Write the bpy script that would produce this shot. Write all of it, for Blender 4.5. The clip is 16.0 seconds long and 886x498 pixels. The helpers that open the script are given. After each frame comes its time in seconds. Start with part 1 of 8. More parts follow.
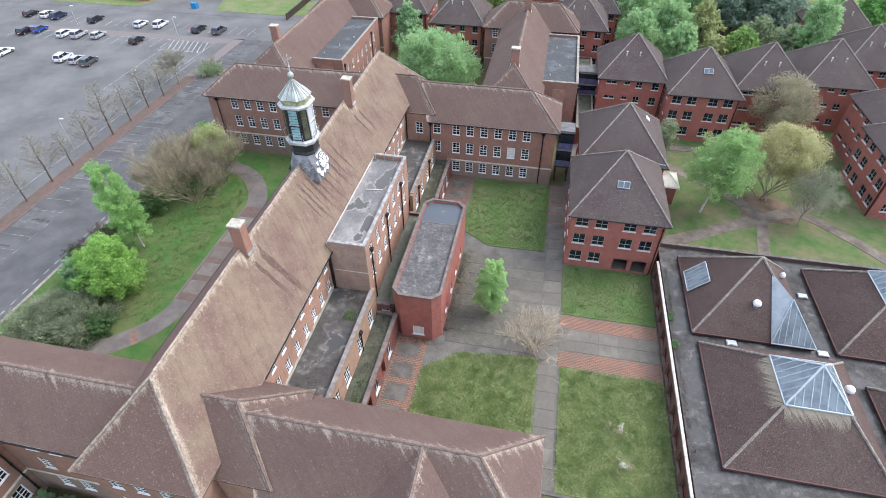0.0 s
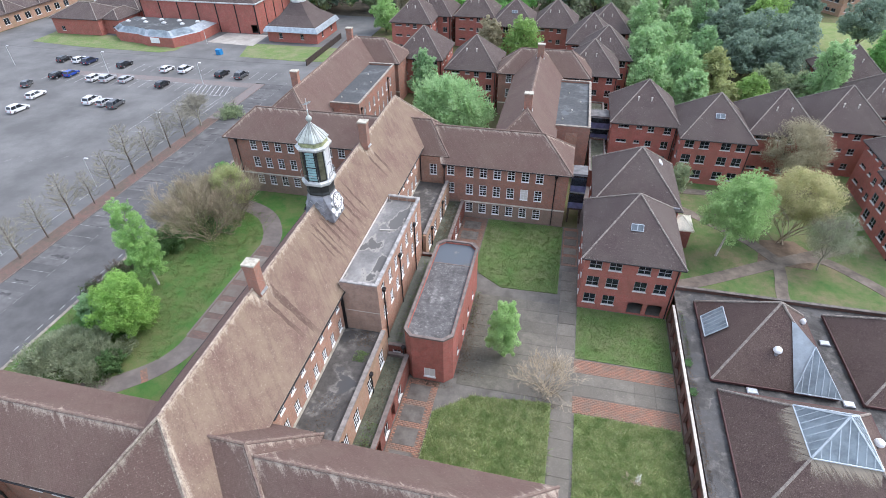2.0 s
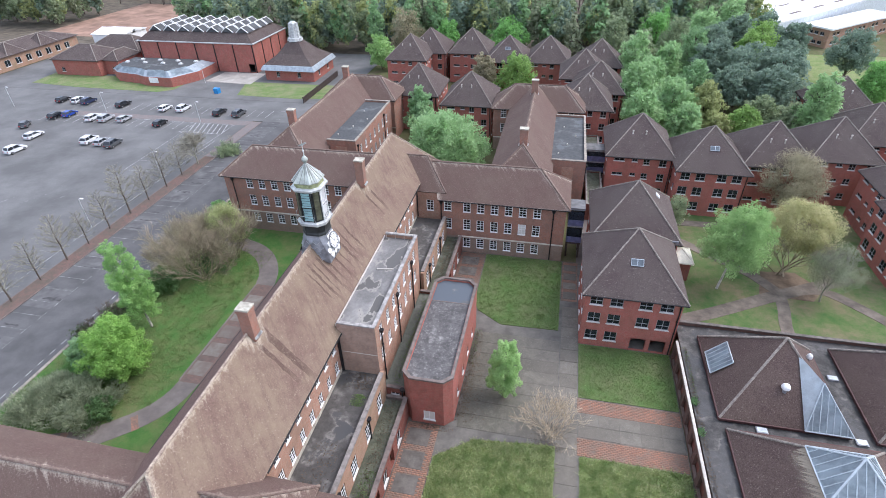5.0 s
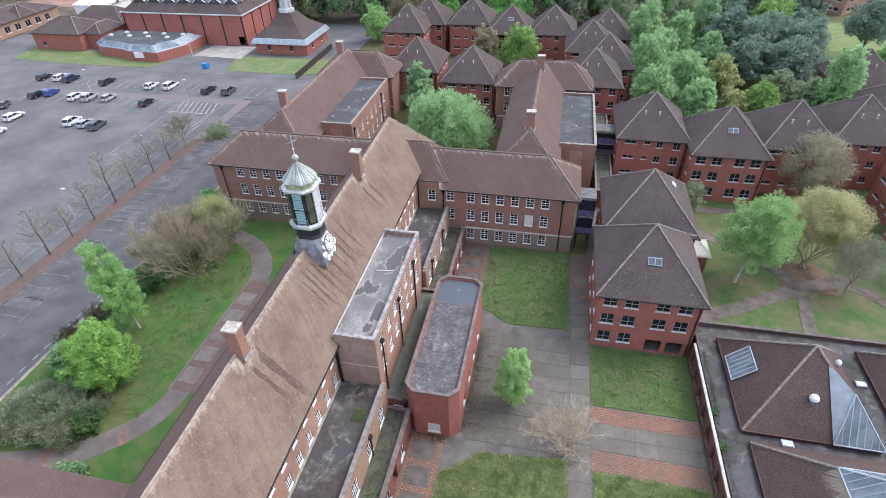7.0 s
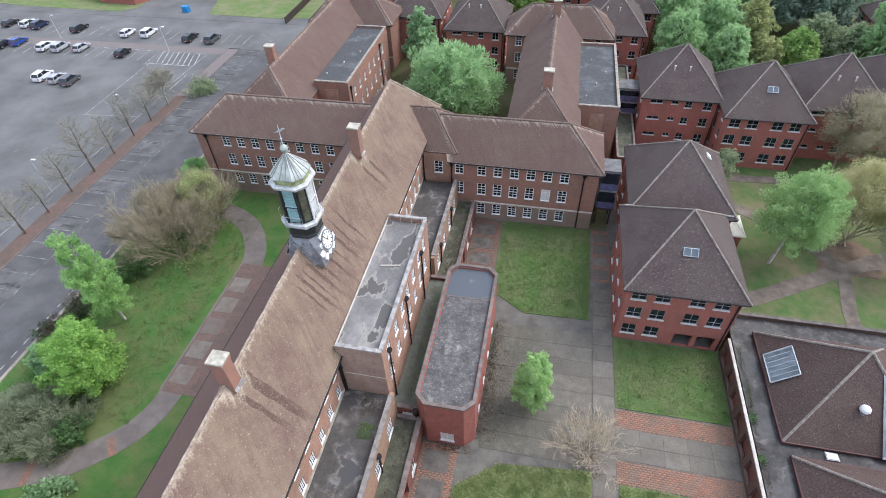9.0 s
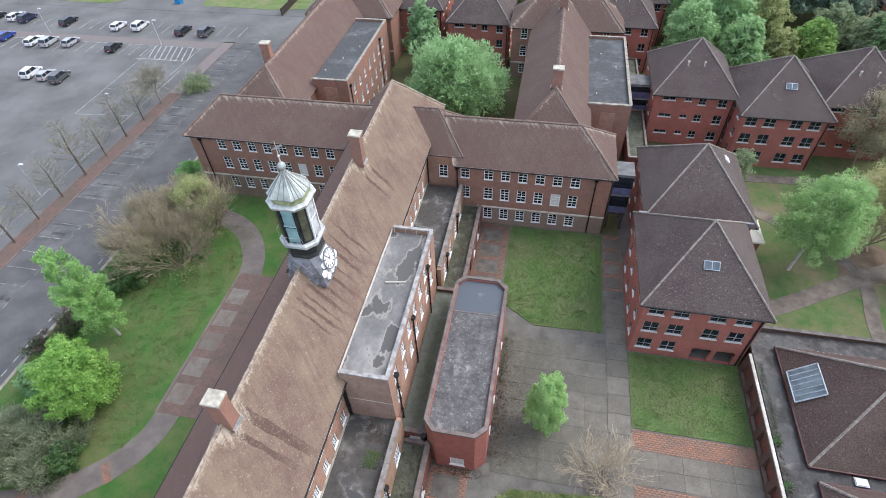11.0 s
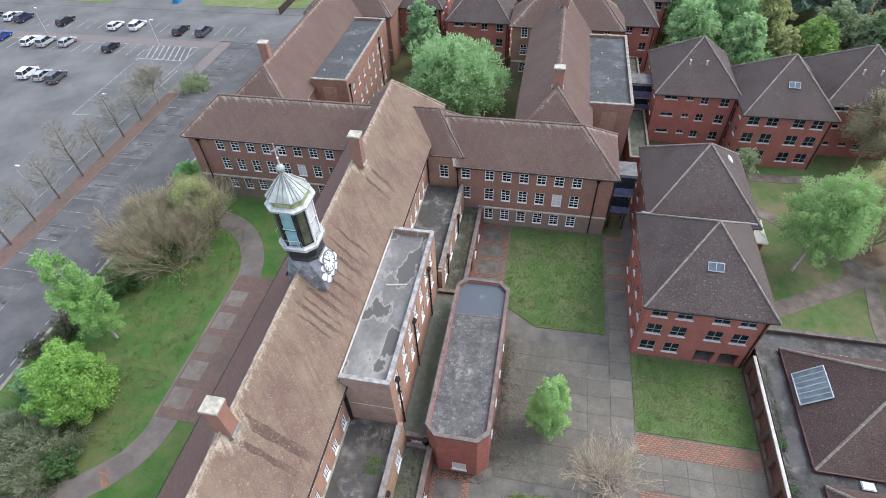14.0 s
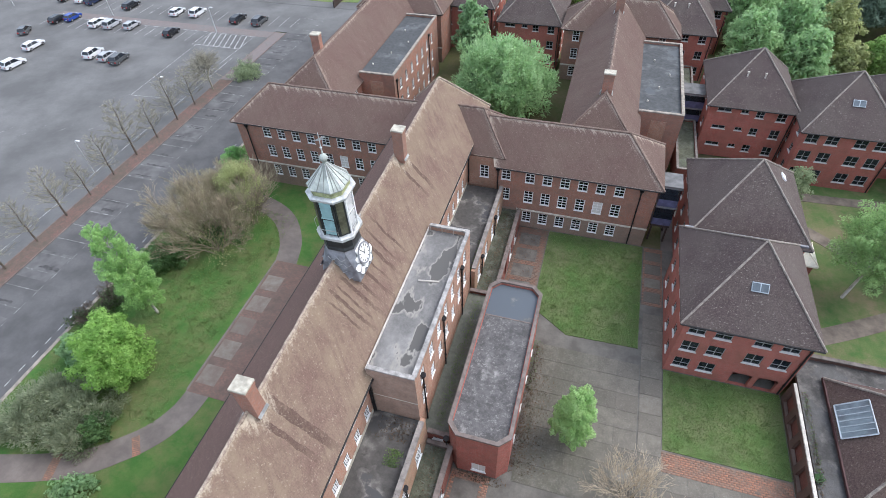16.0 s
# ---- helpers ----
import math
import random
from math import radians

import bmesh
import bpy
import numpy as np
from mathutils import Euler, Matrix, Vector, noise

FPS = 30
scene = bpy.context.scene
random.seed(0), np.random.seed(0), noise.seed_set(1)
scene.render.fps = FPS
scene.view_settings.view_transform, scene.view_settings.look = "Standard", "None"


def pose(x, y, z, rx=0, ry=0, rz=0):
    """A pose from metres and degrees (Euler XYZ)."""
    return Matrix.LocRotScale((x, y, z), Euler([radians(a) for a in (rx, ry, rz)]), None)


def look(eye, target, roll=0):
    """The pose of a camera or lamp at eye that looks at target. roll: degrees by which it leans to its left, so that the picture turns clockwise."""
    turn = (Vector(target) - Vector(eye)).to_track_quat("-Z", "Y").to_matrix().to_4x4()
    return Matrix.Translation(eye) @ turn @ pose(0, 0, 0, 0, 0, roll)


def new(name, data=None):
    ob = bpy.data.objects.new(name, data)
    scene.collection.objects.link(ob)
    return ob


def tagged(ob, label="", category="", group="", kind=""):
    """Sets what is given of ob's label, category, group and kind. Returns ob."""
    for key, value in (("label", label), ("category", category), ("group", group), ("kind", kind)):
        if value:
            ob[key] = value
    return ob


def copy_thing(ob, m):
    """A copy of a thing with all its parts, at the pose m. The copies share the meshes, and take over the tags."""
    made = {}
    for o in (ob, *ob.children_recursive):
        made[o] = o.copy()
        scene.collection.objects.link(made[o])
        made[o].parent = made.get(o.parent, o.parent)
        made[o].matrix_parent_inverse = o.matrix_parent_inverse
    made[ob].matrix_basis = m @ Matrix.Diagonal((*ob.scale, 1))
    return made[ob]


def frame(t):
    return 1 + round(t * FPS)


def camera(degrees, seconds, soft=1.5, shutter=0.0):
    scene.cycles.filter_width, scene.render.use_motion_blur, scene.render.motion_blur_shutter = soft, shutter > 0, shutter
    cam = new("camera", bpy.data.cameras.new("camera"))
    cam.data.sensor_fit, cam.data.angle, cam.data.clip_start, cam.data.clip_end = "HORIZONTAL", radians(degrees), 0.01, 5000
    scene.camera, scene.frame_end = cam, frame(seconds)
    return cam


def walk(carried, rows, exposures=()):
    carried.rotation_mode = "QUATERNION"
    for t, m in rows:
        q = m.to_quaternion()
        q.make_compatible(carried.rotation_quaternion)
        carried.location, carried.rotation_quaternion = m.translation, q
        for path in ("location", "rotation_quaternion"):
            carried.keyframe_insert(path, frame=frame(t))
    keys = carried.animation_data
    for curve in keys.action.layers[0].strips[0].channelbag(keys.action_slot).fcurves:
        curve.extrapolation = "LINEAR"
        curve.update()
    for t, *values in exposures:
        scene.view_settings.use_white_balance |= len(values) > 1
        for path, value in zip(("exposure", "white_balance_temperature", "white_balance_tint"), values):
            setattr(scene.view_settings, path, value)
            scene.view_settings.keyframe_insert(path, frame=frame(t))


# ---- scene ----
# ---------------------------------------------------------------- camera
EXPOSURES = [(0.0, 0.84, 6150, 13), (4.0, 0.73, 6050, 16), (7.0, 0.65, 6050, 16), (9.5, 0.62, 6150, 13), (16.0, 0.63, 6150, 12)]
cam = camera(79.8, 16.0, 0.85)
PATH = [
    (0, (0.597, -0.717, 45.661), (0.297, 0.736, 44.319), -0.5),
    (0.5, (0.643, -0.613, 45.648), (0.332, 0.857, 44.328), -0.7),
    (1, (0.608, -0.539, 45.656), (0.285, 0.954, 44.365), -0.8),
    (1.5, (0.553, -0.521, 45.677), (0.213, 0.996, 44.418), -0.9),
    (2, (0.517, -0.566, 45.698), (0.153, 0.972, 44.471), -0.9),
    (2.5, (0.543, -0.596, 45.727), (0.169, 0.964, 44.533), -1.1),
    (3, (0.578, -0.714, 45.748), (0.202, 0.869, 44.586), -1.2),
    (3.5, (0.501, -0.73, 45.764), (0.126, 0.875, 44.63), -1.2),
    (4, (0.462, -0.596, 45.796), (0.089, 1.015, 44.671), -1.3),
    (6.5, (-0.774, 3.891, 46.169), (-1.132, 5.455, 44.975), -1.8),
    (7, (-1.317, 5.4, 46.206), (-1.669, 6.94, 44.979), -1.9),
    (7.5, (-1.911, 7.144, 46.232), (-2.26, 8.657, 44.971), -2.1),
    (8, (-2.629, 8.904, 46.229), (-2.971, 10.387, 44.931), -2.1),
    (8.5, (-3.335, 10.817, 46.226), (-3.668, 12.256, 44.877), -2.2),
    (9, (-3.979, 12.753, 46.327), (-4.304, 14.145, 44.928), -2.5),
    (9.5, (-4.565, 14.525, 46.387), (-4.883, 15.877, 44.948), -2.6),
    (9.7, (-4.699, 14.955, 46.373), (-5.016, 16.315, 44.941), -2.9),
    (12, (-5.628, 16.269, 46.364), (-5.947, 17.621, 44.925), -2.9),
    (12.5, (-5.561, 16.35, 46.288), (-5.899, 17.697, 44.849), -2.9),
    (13, (-5.555, 16.514, 46.219), (-5.9, 17.86, 44.78), -2.9),
    (13.5, (-5.619, 16.623, 46.171), (-5.944, 17.974, 44.733), -3.0),
    (14, (-5.686, 16.673, 46.171), (-6.0, 18.027, 44.733), -3.0),
    (14.5, (-5.691, 16.653, 46.187), (-6.013, 18.005, 44.748), -3.1),
    (15, (-5.744, 16.627, 46.15), (-6.096, 17.973, 44.713), -3.0),
    (15.5, (-5.701, 16.628, 46.095), (-6.092, 17.964, 44.659), -2.9),
    (16, (-5.697, 16.699, 46.031), (-6.138, 18.021, 44.596), -2.8),
]
walk(cam, [(t, look(eye, target, roll)) for t, eye, target, roll in PATH], EXPOSURES)

# ---------------------------------------------------------------- sky and sun
world = bpy.data.worlds.new("overcast_sky")
scene.world = world
world.use_nodes = True
wn = world.node_tree
sky = wn.nodes.new("ShaderNodeTexSky")
sky.sky_type = "NISHITA"
sky.sun_disc = False
sky.sun_elevation, sky.sun_rotation = radians(50), radians(62)
sky.air_density, sky.dust_density, sky.ozone_density = 1.0, 4.0, 1.0
haze = wn.nodes.new("ShaderNodeMix")
haze.data_type = "RGBA"
haze.inputs["Factor"].default_value = 0.62
haze.inputs[7].default_value = (6.9, 7.75, 8.9, 1)
wn.links.new(sky.outputs[0], haze.inputs[6])
wn.links.new(haze.outputs[2], wn.nodes["Background"].inputs[0])
wn.nodes["Background"].inputs[1].default_value = 0.15
sun = new("sun", bpy.data.lights.new("sun", "SUN"))
sun.data.energy, sun.data.angle, sun.data.color = 1.75, radians(40), (1.0, 0.975, 0.93)
sun.matrix_world = look((28, 15, 38), (0, 0, 0))

# ---------------------------------------------------------------- material tools


class Nodes:
    """A small wrapper to write node materials in few lines."""

    def __init__(self, name, rough=0.8, metal=0.0, spec=0.3):
        self.mat = bpy.data.materials.new(name)
        self.mat.use_nodes = True
        self.t = self.mat.node_tree
        self.bsdf = self.t.nodes["Principled BSDF"]
        self.bsdf.inputs["Roughness"].default_value = rough
        self.bsdf.inputs["Metallic"].default_value = metal
        self.bsdf.inputs["Specular IOR Level"].default_value = spec
        self.pos = self.t.nodes.new("ShaderNodeNewGeometry").outputs["Position"]

    def add(self, kind, **kw):
        n = self.t.nodes.new("ShaderNode" + kind)
        for k, v in kw.items():
            self.put(n.inputs[k.replace("_", " ")], v)
        return n

    def put(self, socket, v):
        if isinstance(v, bpy.types.NodeSocket):
            self.t.links.new(v, socket)
        elif isinstance(v, tuple) and len(v) == 3 and socket.type == "RGBA":
            socket.default_value = (*v, 1)
        else:
            socket.default_value = v

    def noise(self, scale, detail=4.0, rough=0.6, vec=None):
        return self.add("TexNoise", Vector=vec or self.pos, Scale=scale, Detail=detail, Roughness=rough).outputs["Fac"]

    def ramp(self, v, lo, hi, a=0.0, b=1.0):
        n = self.add("MapRange", Value=v)
        n.inputs[1].default_value, n.inputs[2].default_value = lo, hi
        n.inputs[3].default_value, n.inputs[4].default_value = a, b
        return n.outputs[0]

    def math(self, op, a, b=0.5):
        n = self.t.nodes.new("ShaderNodeMath")
        n.operation = op
        self.put(n.inputs[0], a)
        self.put(n.inputs[1], b)
        return n.outputs[0]

    def mix(self, f, a, b):
        n = self.t.nodes.new("ShaderNodeMix")
        n.data_type = "RGBA"
        self.put(n.inputs[0], f)
        self.put(n.inputs[6], a)
        self.put(n.inputs[7], b)
        return n.outputs[2]

    def xyz(self):
        return self.add("SeparateXYZ", Vector=self.pos).outputs

    def join(self, x, y, z=0.0):
        n = self.t.nodes.new("ShaderNodeCombineXYZ")
        for k, v in enumerate((x, y, z)):
            self.put(n.inputs[k], v)
        return n.outputs[0]

    def random(self):
        return self.t.nodes.new("ShaderNodeObjectInfo").outputs["Random"]

    def island(self):
        return self.t.nodes.new("ShaderNodeNewGeometry").outputs["Random Per Island"]

    def bump(self, h, strength=0.3, dist=0.05):
        n = self.add("Bump", Height=h, Strength=strength, Distance=dist)
        self.t.links.new(n.outputs[0], self.bsdf.inputs["Normal"])

    def color(self, c):
        self.put(self.bsdf.inputs["Base Color"], c)
        return self.mat

    def rough(self, v):
        self.put(self.bsdf.inputs["Roughness"], v)


def plain(name, c, rough=0.7, metal=0.0, vary=0.18, scale=1.2, grain=18.0, bump=0.12, spec=0.3):
    """A surface of one colour with stains at one scale, grain at another and a fine relief."""
    n = Nodes(name, rough, metal, spec)
    dark = tuple(v * (1 - vary) for v in c)
    light = tuple(min(1, v * (1 + vary)) for v in c)
    col = n.mix(n.ramp(n.noise(scale), 0.35, 0.65), dark, light)
    g = n.noise(grain, 3.0)
    col = n.mix(n.ramp(g, 0.3, 0.7, 0.0, 0.35), col, tuple(v * 0.72 for v in c))
    if bump:
        n.bump(g, bump, 0.02)
    return n.color(col)


def brickwork(name, a, b, mortar, soot, lying=False, unit=(0.225, 0.075, 0.013)):
    n = Nodes(name, 0.88)
    x, y, z = n.xyz()
    v = n.join(x, y) if lying else n.join(n.math("ADD", x, y), z)
    t = n.add("TexBrick", Vector=v, Color1=a, Color2=b, Mortar=mortar, Scale=1.0, Bias=-0.1)
    t.inputs["Mortar Size"].default_value = unit[2] if lying else 0.008
    t.inputs["Brick Width"].default_value = unit[0]
    t.inputs["Row Height"].default_value = unit[1]
    col = n.mix(n.ramp(n.noise(0.35, 5.0), 0.38, 0.66, 0.0, 0.75), t.outputs["Color"], soot)
    streak = n.noise(1.0, 4.0, 0.6, n.join(n.math("MULTIPLY", n.math("ADD", x, y), 1.6), n.math("MULTIPLY", z, 0.22)))
    col = n.mix(n.ramp(streak, 0.5, 0.75, 0.0, 0.2), col, tuple(v * 0.6 for v in soot))
    col = n.mix(n.ramp(n.noise(1.4, 6.0, 0.75), 0.47, 0.68, 0.0, 0.5), col, tuple(v * 0.78 for v in soot))
    n.bump(t.outputs["Fac"], 0.25, 0.01)
    return n.color(col)


def tiles(name, a, b, moss, lichen, speck, amount=1.0, streaks=(), ridge_x=0.0, grit=0.5):
    """Plain clay tiles: single tiles differ, moss in drifts (with streaks it also paints east slopes as lit), pale
    lichen along hips and ridges, specks all over.
    """
    n = Nodes(name, 0.9, 0.0, 0.2)
    x, y, z = n.xyz()
    v = n.join(n.math("ADD", x, y), n.math("MULTIPLY", z, 1.42))
    t = n.add("TexBrick", Vector=v, Color1=a, Color2=b, Mortar=tuple(c * 0.7 for c in a), Scale=1.0)
    t.inputs["Mortar Size"].default_value = 0.012
    t.inputs["Brick Width"].default_value = 0.17
    t.inputs["Row Height"].default_value = 0.11
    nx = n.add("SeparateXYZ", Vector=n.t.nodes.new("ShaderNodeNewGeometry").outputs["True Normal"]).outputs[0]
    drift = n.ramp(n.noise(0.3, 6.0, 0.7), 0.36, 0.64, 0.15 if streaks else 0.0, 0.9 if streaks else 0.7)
    # Moss tone only on east-facing slopes: their brighter light is put into the colour.
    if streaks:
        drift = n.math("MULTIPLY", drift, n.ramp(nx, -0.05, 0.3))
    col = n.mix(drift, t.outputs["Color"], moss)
    down = n.noise(1.0, 5.0, 0.65, n.join(n.math("MULTIPLY", n.math("ADD", x, y), 1.8), n.math("MULTIPLY", z, 0.25)))
    col = n.mix(n.ramp(down, 0.48, 0.72, 0.0, 0.5), col, tuple(c * 0.62 for c in a))
    for y0, half, reach in streaks:
        near = n.math("LESS_THAN", n.math("ABSOLUTE", n.math("SUBTRACT", n.math("ADD", y, n.math("MULTIPLY", n.noise(0.8), 0.5)), y0 + 0.25)), half)
        far = n.math("ADD", n.math("ABSOLUTE", n.math("SUBTRACT", x, ridge_x)), n.math("MULTIPLY", n.noise(0.9, 2.0), 1.6))
        low = n.math("MULTIPLY", n.ramp(far, reach, reach + 1.3, 1.0, 0.0), n.ramp(far, 1.1, 1.8, 0.0, 1.0))
        f = n.math("MULTIPLY", n.math("MULTIPLY", near, low), n.ramp(n.noise(2.5), 0.3, 0.5, 0.25, 0.75))
        f = n.math("MULTIPLY", f, n.ramp(nx, -0.3, 0.2))
        col = n.mix(f, col, tuple(c * 0.42 for c in a))
    fine = n.noise(8.5, 5.0, 0.85)
    col = n.mix(n.ramp(fine, 0.5, 0.64, 0.0, grit), col, tuple(min(1, c * 1.7 + 0.03) for c in b))
    col = n.mix(n.ramp(fine, 0.5, 0.38, 0.0, grit), col, tuple(c * 0.48 for c in a))
    edge = n.add("Attribute")
    edge.attribute_name = "lichen"
    crust = n.math("ADD", n.math("MULTIPLY", n.noise(7.0, 6.0, 0.85), 0.5), n.math("MULTIPLY", down, 0.5))
    rise = n.math("ADD", n.math("MULTIPLY", n.math("POWER", edge.outputs["Fac"], 5.0), 0.21), n.math("MULTIPLY", edge.outputs["Fac"], 0.10))
    for y0 in ((28.3, 55.4) if streaks else ()):
        foot = n.math("MULTIPLY", n.ramp(n.math("ABSOLUTE", n.math("SUBTRACT", y, y0)), 0.7, 1.7, 1.0, 0.0), n.ramp(n.math("ABSOLUTE", n.math("SUBTRACT", x, ridge_x)), 0.7, 1.8, 0.14, 0.0))
        rise = n.math("ADD", rise, foot)
    grow = n.ramp(n.math("ADD", rise, crust), 0.60, 0.76)
    col = n.mix(n.math("MINIMUM", n.math("MULTIPLY", grow, amount), 0.9), col, lichen)
    dots = n.ramp(n.noise(6.5, 2.0, 0.6), 0.64, 0.68)
    col = n.mix(n.math("MULTIPLY", dots, min(1.0, speck * 1.4)), col, lichen)
    n.bump(t.outputs["Fac"], 0.35, 0.02)
    return n.color(col)


def grass(name, a, b, dry):
    n = Nodes(name, 0.95, 0.0, 0.1)
    col = n.mix(n.ramp(n.noise(0.55, 6.0, 0.65), 0.36, 0.64), a, b)
    col = n.mix(n.ramp(n.noise(0.2, 6.0, 0.75), 0.43, 0.66, 0.0, 0.85), col, dry)
    f = n.noise(14.0, 4.0, 0.7)
    col = n.mix(n.ramp(f, 0.35, 0.7, 0.0, 0.4), col, tuple(v * 0.5 for v in a))
    n.bump(f, 0.9, 0.08)
    return n.color(col)


def flat_roof(name, dry, wet, pale, level=0.5, grit=0.0, scale=0.34):
    """Felt or asphalt roof: dry film, wet hollows that shine, pale silt rims."""
    n = Nodes(name, 0.7)
    p = n.noise(scale, 5.0, 0.55)
    pool = n.ramp(p, level, level + 0.035)
    rim = n.math("MULTIPLY", n.ramp(p, level - 0.09, level), n.math("SUBTRACT", 1.0, pool))
    col = n.mix(n.ramp(n.noise(2.2, 6.0, 0.7), 0.35, 0.68), dry, tuple(v * 0.62 for v in dry))
    col = n.mix(n.math("MULTIPLY", rim, n.ramp(n.noise(1.1), 0.4, 0.6)), col, pale)
    col = n.mix(pool, col, wet)
    if grit:
        col = n.mix(n.math("MULTIPLY", n.ramp(n.noise(3.8, 5.0, 0.85), 0.54, 0.60), grit), col, pale)
        col = n.mix(n.ramp(n.noise(0.9, 6.0, 0.8), 0.44, 0.60, 0.0, 0.75), col, tuple(v * 0.42 for v in dry))
        n.bump(n.noise(14.0, 3.0), 0.6, 0.05)
    n.rough(n.ramp(pool, 0.0, 1.0, 0.8, 0.38))
    return n.color(col)


def leaves(name, a, b, dark):
    n = Nodes(name, 0.75, 0.0, 0.2)
    col = n.mix(n.island(), a, b)
    col = n.mix(n.ramp(n.noise(0.8, 3.0), 0.42, 0.62, 0.0, 0.8), col, dark)
    n.bsdf.inputs["Subsurface Weight"].default_value = 0.0
    back = n.add("BsdfTranslucent", Color=col)
    blend = n.add("MixShader", Fac=0.5)
    out = n.t.nodes["Material Output"]
    n.t.links.new(n.bsdf.outputs[0], blend.inputs[1])
    n.t.links.new(back.outputs[0], blend.inputs[2])
    n.t.links.new(blend.outputs[0], out.inputs[0])
    return n.color(col)


def glazing(name, tint, clear=0.55, rough=0.04):
    n = Nodes(name, rough, 0.0, 0.4)
    n.color(n.mix(n.ramp(n.noise(0.7), 0.4, 0.6), tint, tuple(v * 0.7 for v in tint)))
    see = n.add("BsdfTransparent", Color=(0.75, 0.8, 0.82))
    blend = n.add("MixShader", Fac=clear)
    n.t.links.new(n.bsdf.outputs[0], blend.inputs[1])
    n.t.links.new(see.outputs[0], blend.inputs[2])
    n.t.links.new(blend.outputs[0], n.t.nodes["Material Output"].inputs[0])
    return n.mat


M = {}
M["brick_orange"] = brickwork("orange_brick", (0.43, 0.222, 0.148), (0.335, 0.162, 0.112), (0.42, 0.34, 0.27), (0.27, 0.175, 0.125))
M["brick_pale"] = brickwork("pale_pinkish_buff_brick", (0.46, 0.31, 0.235), (0.39, 0.26, 0.195), (0.40, 0.33, 0.27), (0.28, 0.20, 0.16))
M["brick_buff"] = brickwork("weathered_buff_brick", (0.385, 0.218, 0.148), (0.325, 0.178, 0.12), (0.36, 0.28, 0.21), (0.27, 0.19, 0.12))
M["brick_brown"] = brickwork("brown_red_brick", (0.365, 0.158, 0.106), (0.285, 0.122, 0.084), (0.32, 0.24, 0.20), (0.225, 0.148, 0.115))
M["brick_soot"] = brickwork("brown_grey_brick", (0.29, 0.185, 0.138), (0.235, 0.155, 0.115), (0.31, 0.255, 0.21), (0.225, 0.175, 0.14))
M["brick_red"] = brickwork("bright_red_brick", (0.40, 0.114, 0.088), (0.32, 0.092, 0.075), (0.36, 0.195, 0.16), (0.275, 0.115, 0.085))
# Darker brick for the low garden walls, with their shade in the colour.
M["brick_damp"] = brickwork("shaded_brown_brick", (0.15, 0.075, 0.058), (0.115, 0.06, 0.048), (0.16, 0.12, 0.10), (0.10, 0.065, 0.052))
M["brick_dark"] = brickwork("dark_red_brick", (0.24, 0.07, 0.05), (0.19, 0.055, 0.04), (0.24, 0.15, 0.12), (0.15, 0.065, 0.05))
LICHEN = (0.47, 0.40, 0.31)
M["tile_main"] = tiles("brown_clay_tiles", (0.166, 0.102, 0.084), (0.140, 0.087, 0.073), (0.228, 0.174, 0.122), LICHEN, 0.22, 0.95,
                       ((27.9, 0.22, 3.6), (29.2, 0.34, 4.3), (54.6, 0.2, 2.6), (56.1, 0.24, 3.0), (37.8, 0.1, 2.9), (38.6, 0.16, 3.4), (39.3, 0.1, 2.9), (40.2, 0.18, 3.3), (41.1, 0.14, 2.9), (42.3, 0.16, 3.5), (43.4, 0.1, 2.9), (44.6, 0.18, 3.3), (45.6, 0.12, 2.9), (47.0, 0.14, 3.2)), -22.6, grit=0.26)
M["tile_wing"] = tiles("dull_brown_clay_tiles", (0.138, 0.088, 0.074), (0.116, 0.073, 0.063), (0.142, 0.104, 0.082), (0.42, 0.35, 0.285), 0.14, 0.95, grit=0.26)
M["tile_house"] = tiles("dark_speckled_roof_tiles", (0.092, 0.067, 0.063), (0.072, 0.053, 0.051), (0.110, 0.093, 0.080), (0.30, 0.275, 0.235), 0.42, 0.42, grit=0.6)
M["tile_low"] = tiles("mossy_dark_brown_roof_tiles", (0.107, 0.071, 0.062), (0.085, 0.057, 0.052), (0.122, 0.09, 0.073), (0.28, 0.235, 0.18), 0.34, 0.5, grit=0.62)

def ridge_mat(name, a, b):
    n = Nodes(name, 0.95)
    col = n.mix(n.ramp(n.noise(2.6, 6.0, 0.8), 0.38, 0.62), a, b)
    col = n.mix(n.ramp(n.noise(11.0, 4.0, 0.7), 0.45, 0.7, 0.0, 0.7), col, tuple(v * 0.6 for v in a))
    n.bump(n.noise(14.0), 0.4, 0.02)
    return n.color(col)


M["ridge"] = ridge_mat("lichened_ridge_tiles", (0.22, 0.16, 0.13), (0.46, 0.39, 0.30))
M["ridge_dark"] = ridge_mat("grey_ridge_tiles", (0.18, 0.152, 0.135), (0.36, 0.32, 0.27))
M["ridge_wing"] = ridge_mat("dull_ridge_tiles", (0.145, 0.095, 0.08), (0.235, 0.18, 0.145))
M["white"] = plain("white_paint", (0.80, 0.80, 0.79), 0.5, vary=0.08, scale=2.0)
M["cap_stone"] = plain("weathered_cap_stone", (0.42, 0.39, 0.32), 0.9, vary=0.3, scale=2.0)
M["stone"] = plain("pale_stone", (0.60, 0.56, 0.48), 0.85, vary=0.22, scale=1.4)
M["coping"] = plain("stained_coping_stone", (0.29, 0.255, 0.215), 0.9, vary=0.35, scale=1.8, grain=7)
M["coping_white"] = plain("white_coping", (0.50, 0.46, 0.41), 0.8, vary=0.22, scale=1.0, grain=7)
M["coping_wall"] = plain("dull_brown_wall_coping", (0.14, 0.122, 0.11), 0.9, vary=0.35, scale=1.4)
M["coping_ext"] = plain("grey_brown_coping", (0.225, 0.20, 0.182), 0.9, vary=0.35, scale=1.5, grain=7)
